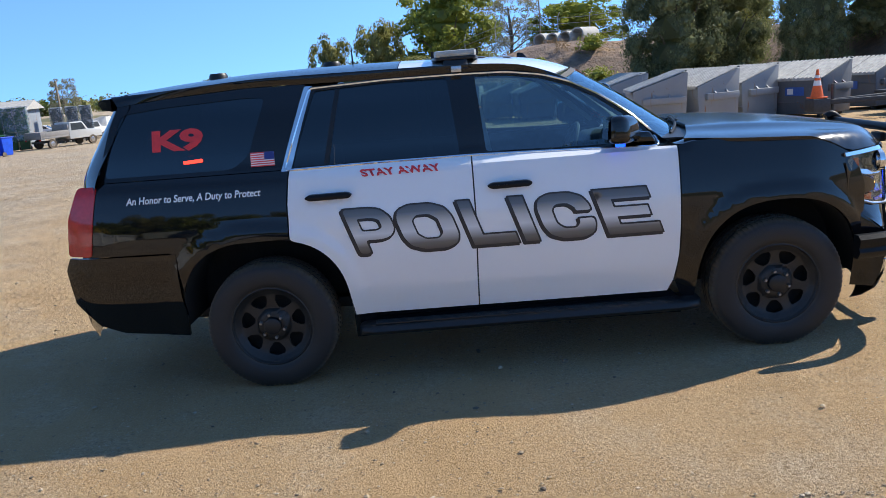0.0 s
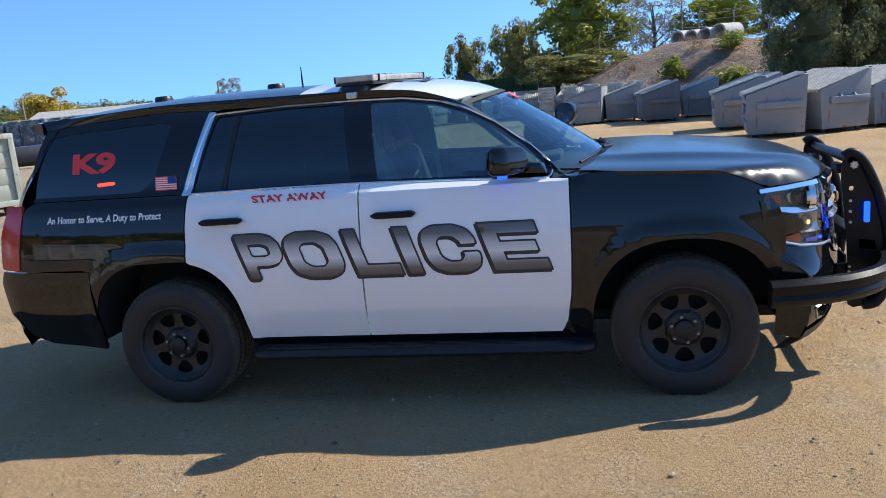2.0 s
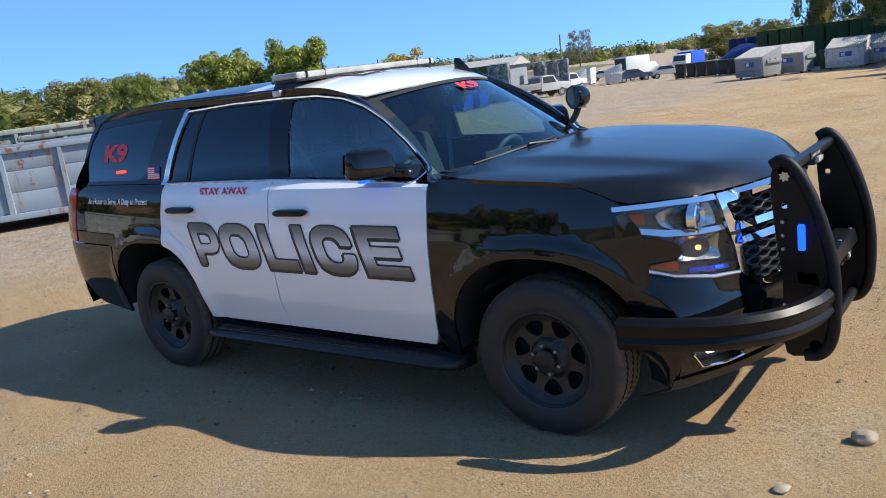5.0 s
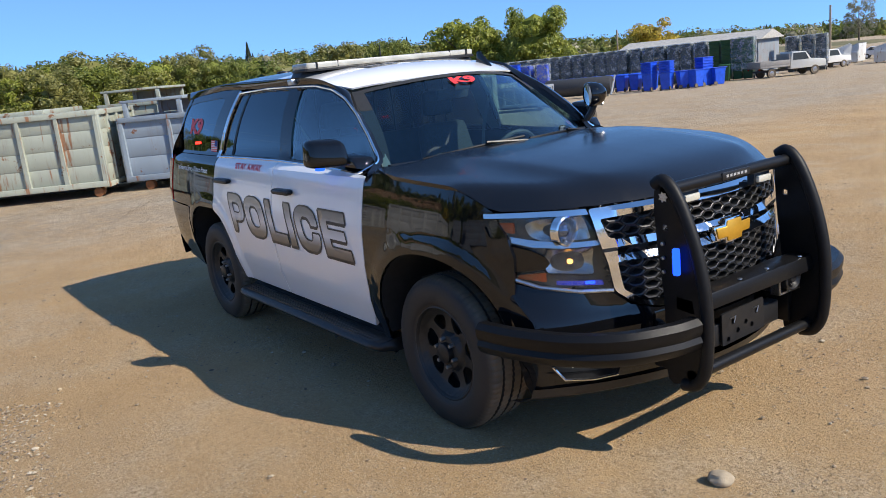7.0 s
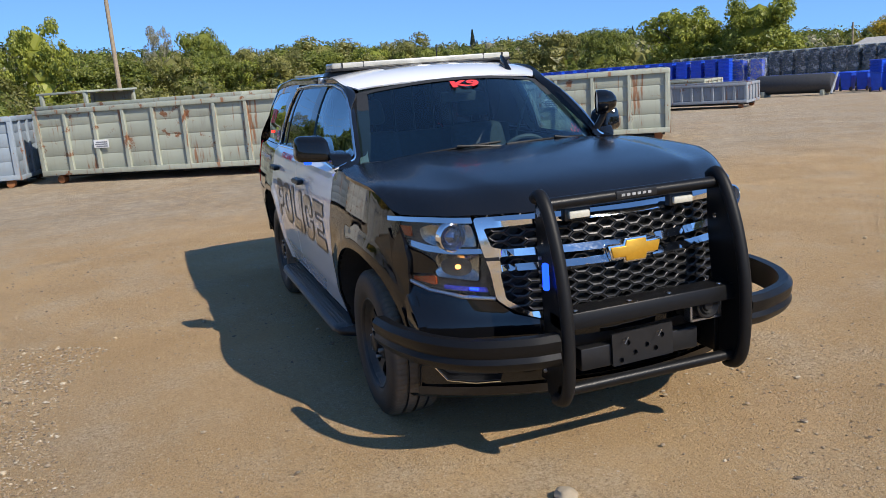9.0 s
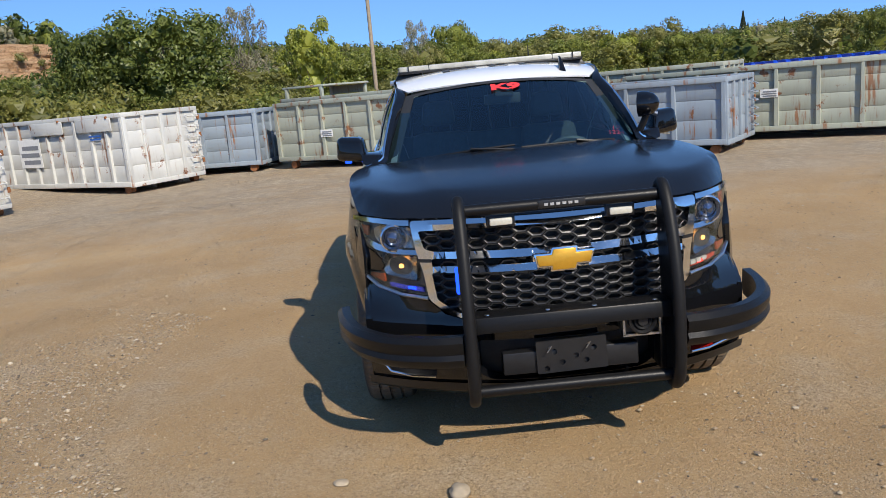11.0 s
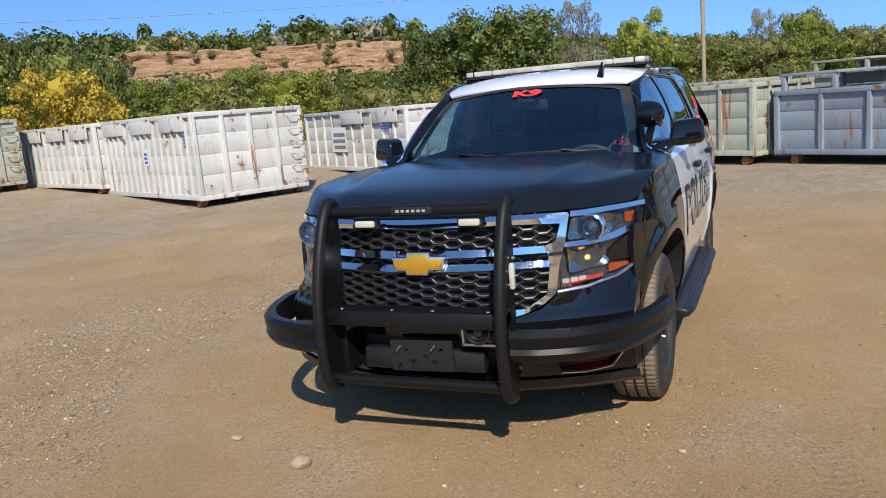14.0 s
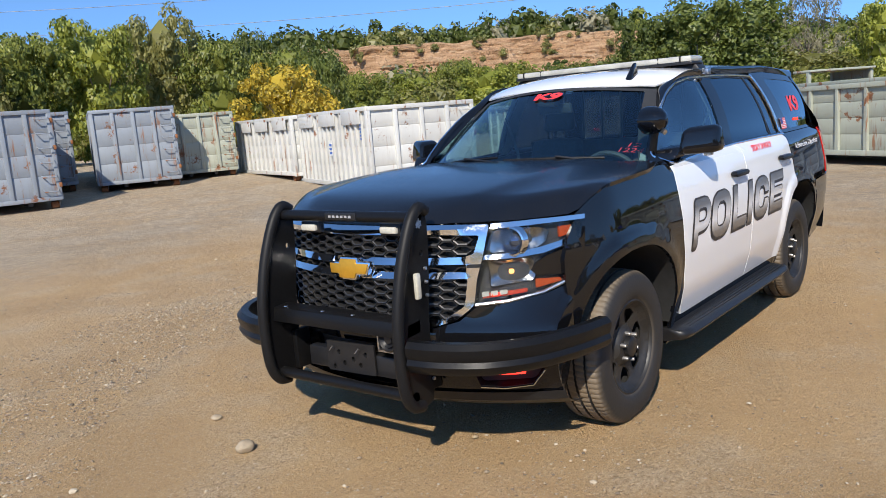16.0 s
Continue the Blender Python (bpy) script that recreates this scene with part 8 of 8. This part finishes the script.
    bm.transform(spot_m)
    spot = part("spotlight", bm, M_BLACK, car, "black pillar spotlight")
    bm = lathe([(.071, .054), (.04, .050), (.001, .048)], 24, "x")
    bm.transform(spot_m)
    part("lens", bm, M_MIRROR, spot, "silvered lens")
    part("stalk", tube([(.84, .845, 1.40), (.82, .825, 1.34), (.78, .80, 1.27)], .022, 8), M_TRIM, spot)
    part("handle_shaft", tube([(.84, .88, 1.395), (.85, .905, 1.385)], .015, 8), M_ALU, spot)

    # cabin
    part("cabin_floor", box(-.94, -.86, .42, .93, .86, .50), M_CABIN, car, smooth=False)
    part("rear_floor", box(-2.3, -.54, .42, -.94, .54, .50), M_CABIN, car, smooth=False)
    part("dashboard", hexa([(.62, -.86, .60), (1.05, -.80, .60), (1.05, .80, .60), (.62, .86, .60), (.70, -.84, 1.16), (1.02, -.76, 1.215), (1.02, .76, 1.215), (.70, .84, 1.16)], .04), M_CABIN, car, "dark dashboard")
    part("instrument_hood", hexa([(.55, .20, 1.08), (.80, .20, 1.08), (.80, .62, 1.08), (.55, .62, 1.08), (.60, .24, 1.20), (.82, .22, 1.225), (.82, .60, 1.225), (.60, .58, 1.20)], .03), M_CABIN, car)
    ring = [Vector((.50 + .07 * math.cos(a), .41 + .19 * math.sin(a), 1.09 + .175 * math.cos(a))) for a in (2 * math.pi * k / 28 for k in range(28))]
    wheel = part("steering_wheel", tube(ring, .016, 8, True), M_CABIN, car, "dark steering wheel")
    part("hub", hexa([(.50, .34, 1.04), (.54, .34, 1.04), (.54, .48, 1.04), (.50, .48, 1.04), (.52, .34, 1.14), (.56, .34, 1.14), (.56, .48, 1.14), (.52, .48, 1.14)], .02), M_CABIN, wheel)
    part("spoke", tube([(.52, .23, 1.09), (.52, .59, 1.09)], .016, 6), M_CABIN, wheel)
    for s in (-1, 1):
        seat = part("front_seat", hexa([(-.10, s * .41 - .26, .62), (.42, s * .41 - .26, .66), (.42, s * .41 + .26, .66), (-.10, s * .41 + .26, .62), (-.10, s * .41 - .25, .78), (.42, s * .41 - .25, .82), (.42, s * .41 + .25, .82), (-.10, s * .41 + .25, .78)], .05), M_SEAT, car, "charcoal cloth front seat")
        part("backrest", hexa([(-.22, s * .41 - .25, .74), (-.06, s * .41 - .25, .74), (-.06, s * .41 + .25, .74), (-.22, s * .41 + .25, .74), (-.34, s * .41 - .20, 1.33), (-.23, s * .41 - .20, 1.33), (-.23, s * .41 + .20, 1.33), (-.34, s * .41 + .20, 1.33)], .05, 3), M_SEAT, seat)
        part("headrest", hexa([(-.36, s * .41 - .13, 1.38), (-.26, s * .41 - .13, 1.38), (-.26, s * .41 + .13, 1.38), (-.36, s * .41 + .13, 1.38), (-.37, s * .41 - .11, 1.56), (-.29, s * .41 - .11, 1.56), (-.29, s * .41 + .11, 1.56), (-.37, s * .41 + .11, 1.56)], .04, 3), M_SEAT, seat)
        part("pillar_lining", loft([[Vector((x - .02, s * (y - .075), z)) for x, y, z in ((.83, .80, 1.22), (.60, .755, 1.41), (.33, .69, 1.62))], [Vector((x, s * (y - .115), z)) for x, y, z in ((.76, .88, 1.22), (.52, .82, 1.41), (.27, .74, 1.62))]]), M_PALETRIM, car, "pale inner pillar lining")
        part("middle_pillar_lining", loft([[Vector((x, s * (flank(x, z) - .05), z)) for x, z in ((-.30, 1.20), (-.31, 1.30), (-.325, 1.48), (-.34, 1.66))], [Vector((x, s * (flank(x, z) - .05), z)) for x, z in ((-.15, 1.20), (-.16, 1.30), (-.175, 1.48), (-.19, 1.66))]]), M_PALETRIM, car, "pale inner pillar lining")
        part("seat_belt", loft([[Vector((-.20, s * .80, 1.50)), Vector((-.15, s * .68, 1.25)), Vector((-.10, s * .60, .95))], [Vector((-.16, s * .80, 1.50)), Vector((-.11, s * .68, 1.25)), Vector((-.06, s * .60, .95))]]), M_PALETRIM, car, "pale hanging seat belt")
        part("door_lining", sheet([(-1.2, 1.22), (.80, 1.20), (.80, .55), (-.92, .55), (-.96, .88), (-1.2, .92)], lambda x, z: Vector((x, s * (flank(x, z) - .06), z)), .15, (), 0, (0, -s, 0)), M_CABIN, car)
    cage = part("partition", box(-.52, -.78, .60, -.49, .78, 1.30, .004), M_CABIN, car, "dark partition behind the front seats with upper bars", smooth=False)
    for y in np.linspace(-.62, .62, 9):
        part("partition_bar", tube([(-.505, y, 1.30), (-.52, y, 1.68)], .007, 6), M_CABIN, cage)
    part("headliner", sheet([(.30, -.60), (.30, .60), (-2.2, .60), (-2.2, -.60)], lambda x, y: Vector((x, y, roof_at(x, y) - .05)), .2, (), 0, (0, 0, -1)), M_PALETRIM, car, "pale headlining")
    part("rear_shade", box(-2.25, -.72, .9, -.62, .72, 1.02, .01), M_CABIN, car)
    part("inner_mirror", hexa([(.42, -.12, 1.52), (.45, -.12, 1.52), (.45, .12, 1.52), (.42, .12, 1.52), (.44, -.12, 1.585), (.47, -.12, 1.585), (.47, .12, 1.585), (.44, .12, 1.585)], .01), M_CABIN, car)
    part("camera_box", box(.48, -.06, 1.57, .56, .06, 1.625, .01), M_INSIDE, car)
    lt = part("laptop_stand", hexa([(.42, -.14, 1.02), (.66, -.14, 1.02), (.66, .16, 1.02), (.42, .16, 1.02), (.42, -.14, 1.05), (.66, -.14, 1.05), (.66, .16, 1.05), (.42, .16, 1.05)], .008), M_CABIN, car)
    part("screen", hexa([(.64, -.13, 1.05), (.66, -.13, 1.05), (.66, .15, 1.05), (.64, .15, 1.05), (.70, -.13, 1.24), (.72, -.13, 1.24), (.72, .15, 1.24), (.70, .15, 1.24)], .005), M_CABIN, lt)
    # underside
    part("chassis", box(-2.35, -.55, .30, 2.15, .55, .42, .02), M_INSIDE, car, smooth=False)
    for x in (-AX, AX):
        part("axle", tube([(x, -.78, HUB if x > 0 else HUB_REAR), (x, .78, HUB if x > 0 else HUB_REAR)], .045, 10), M_INSIDE, car)
    part("engine_bay", box(1.0, -.52, .42, 2.05, .52, 1.0, .02), M_INSIDE, car, smooth=False)
    return car


build_car()
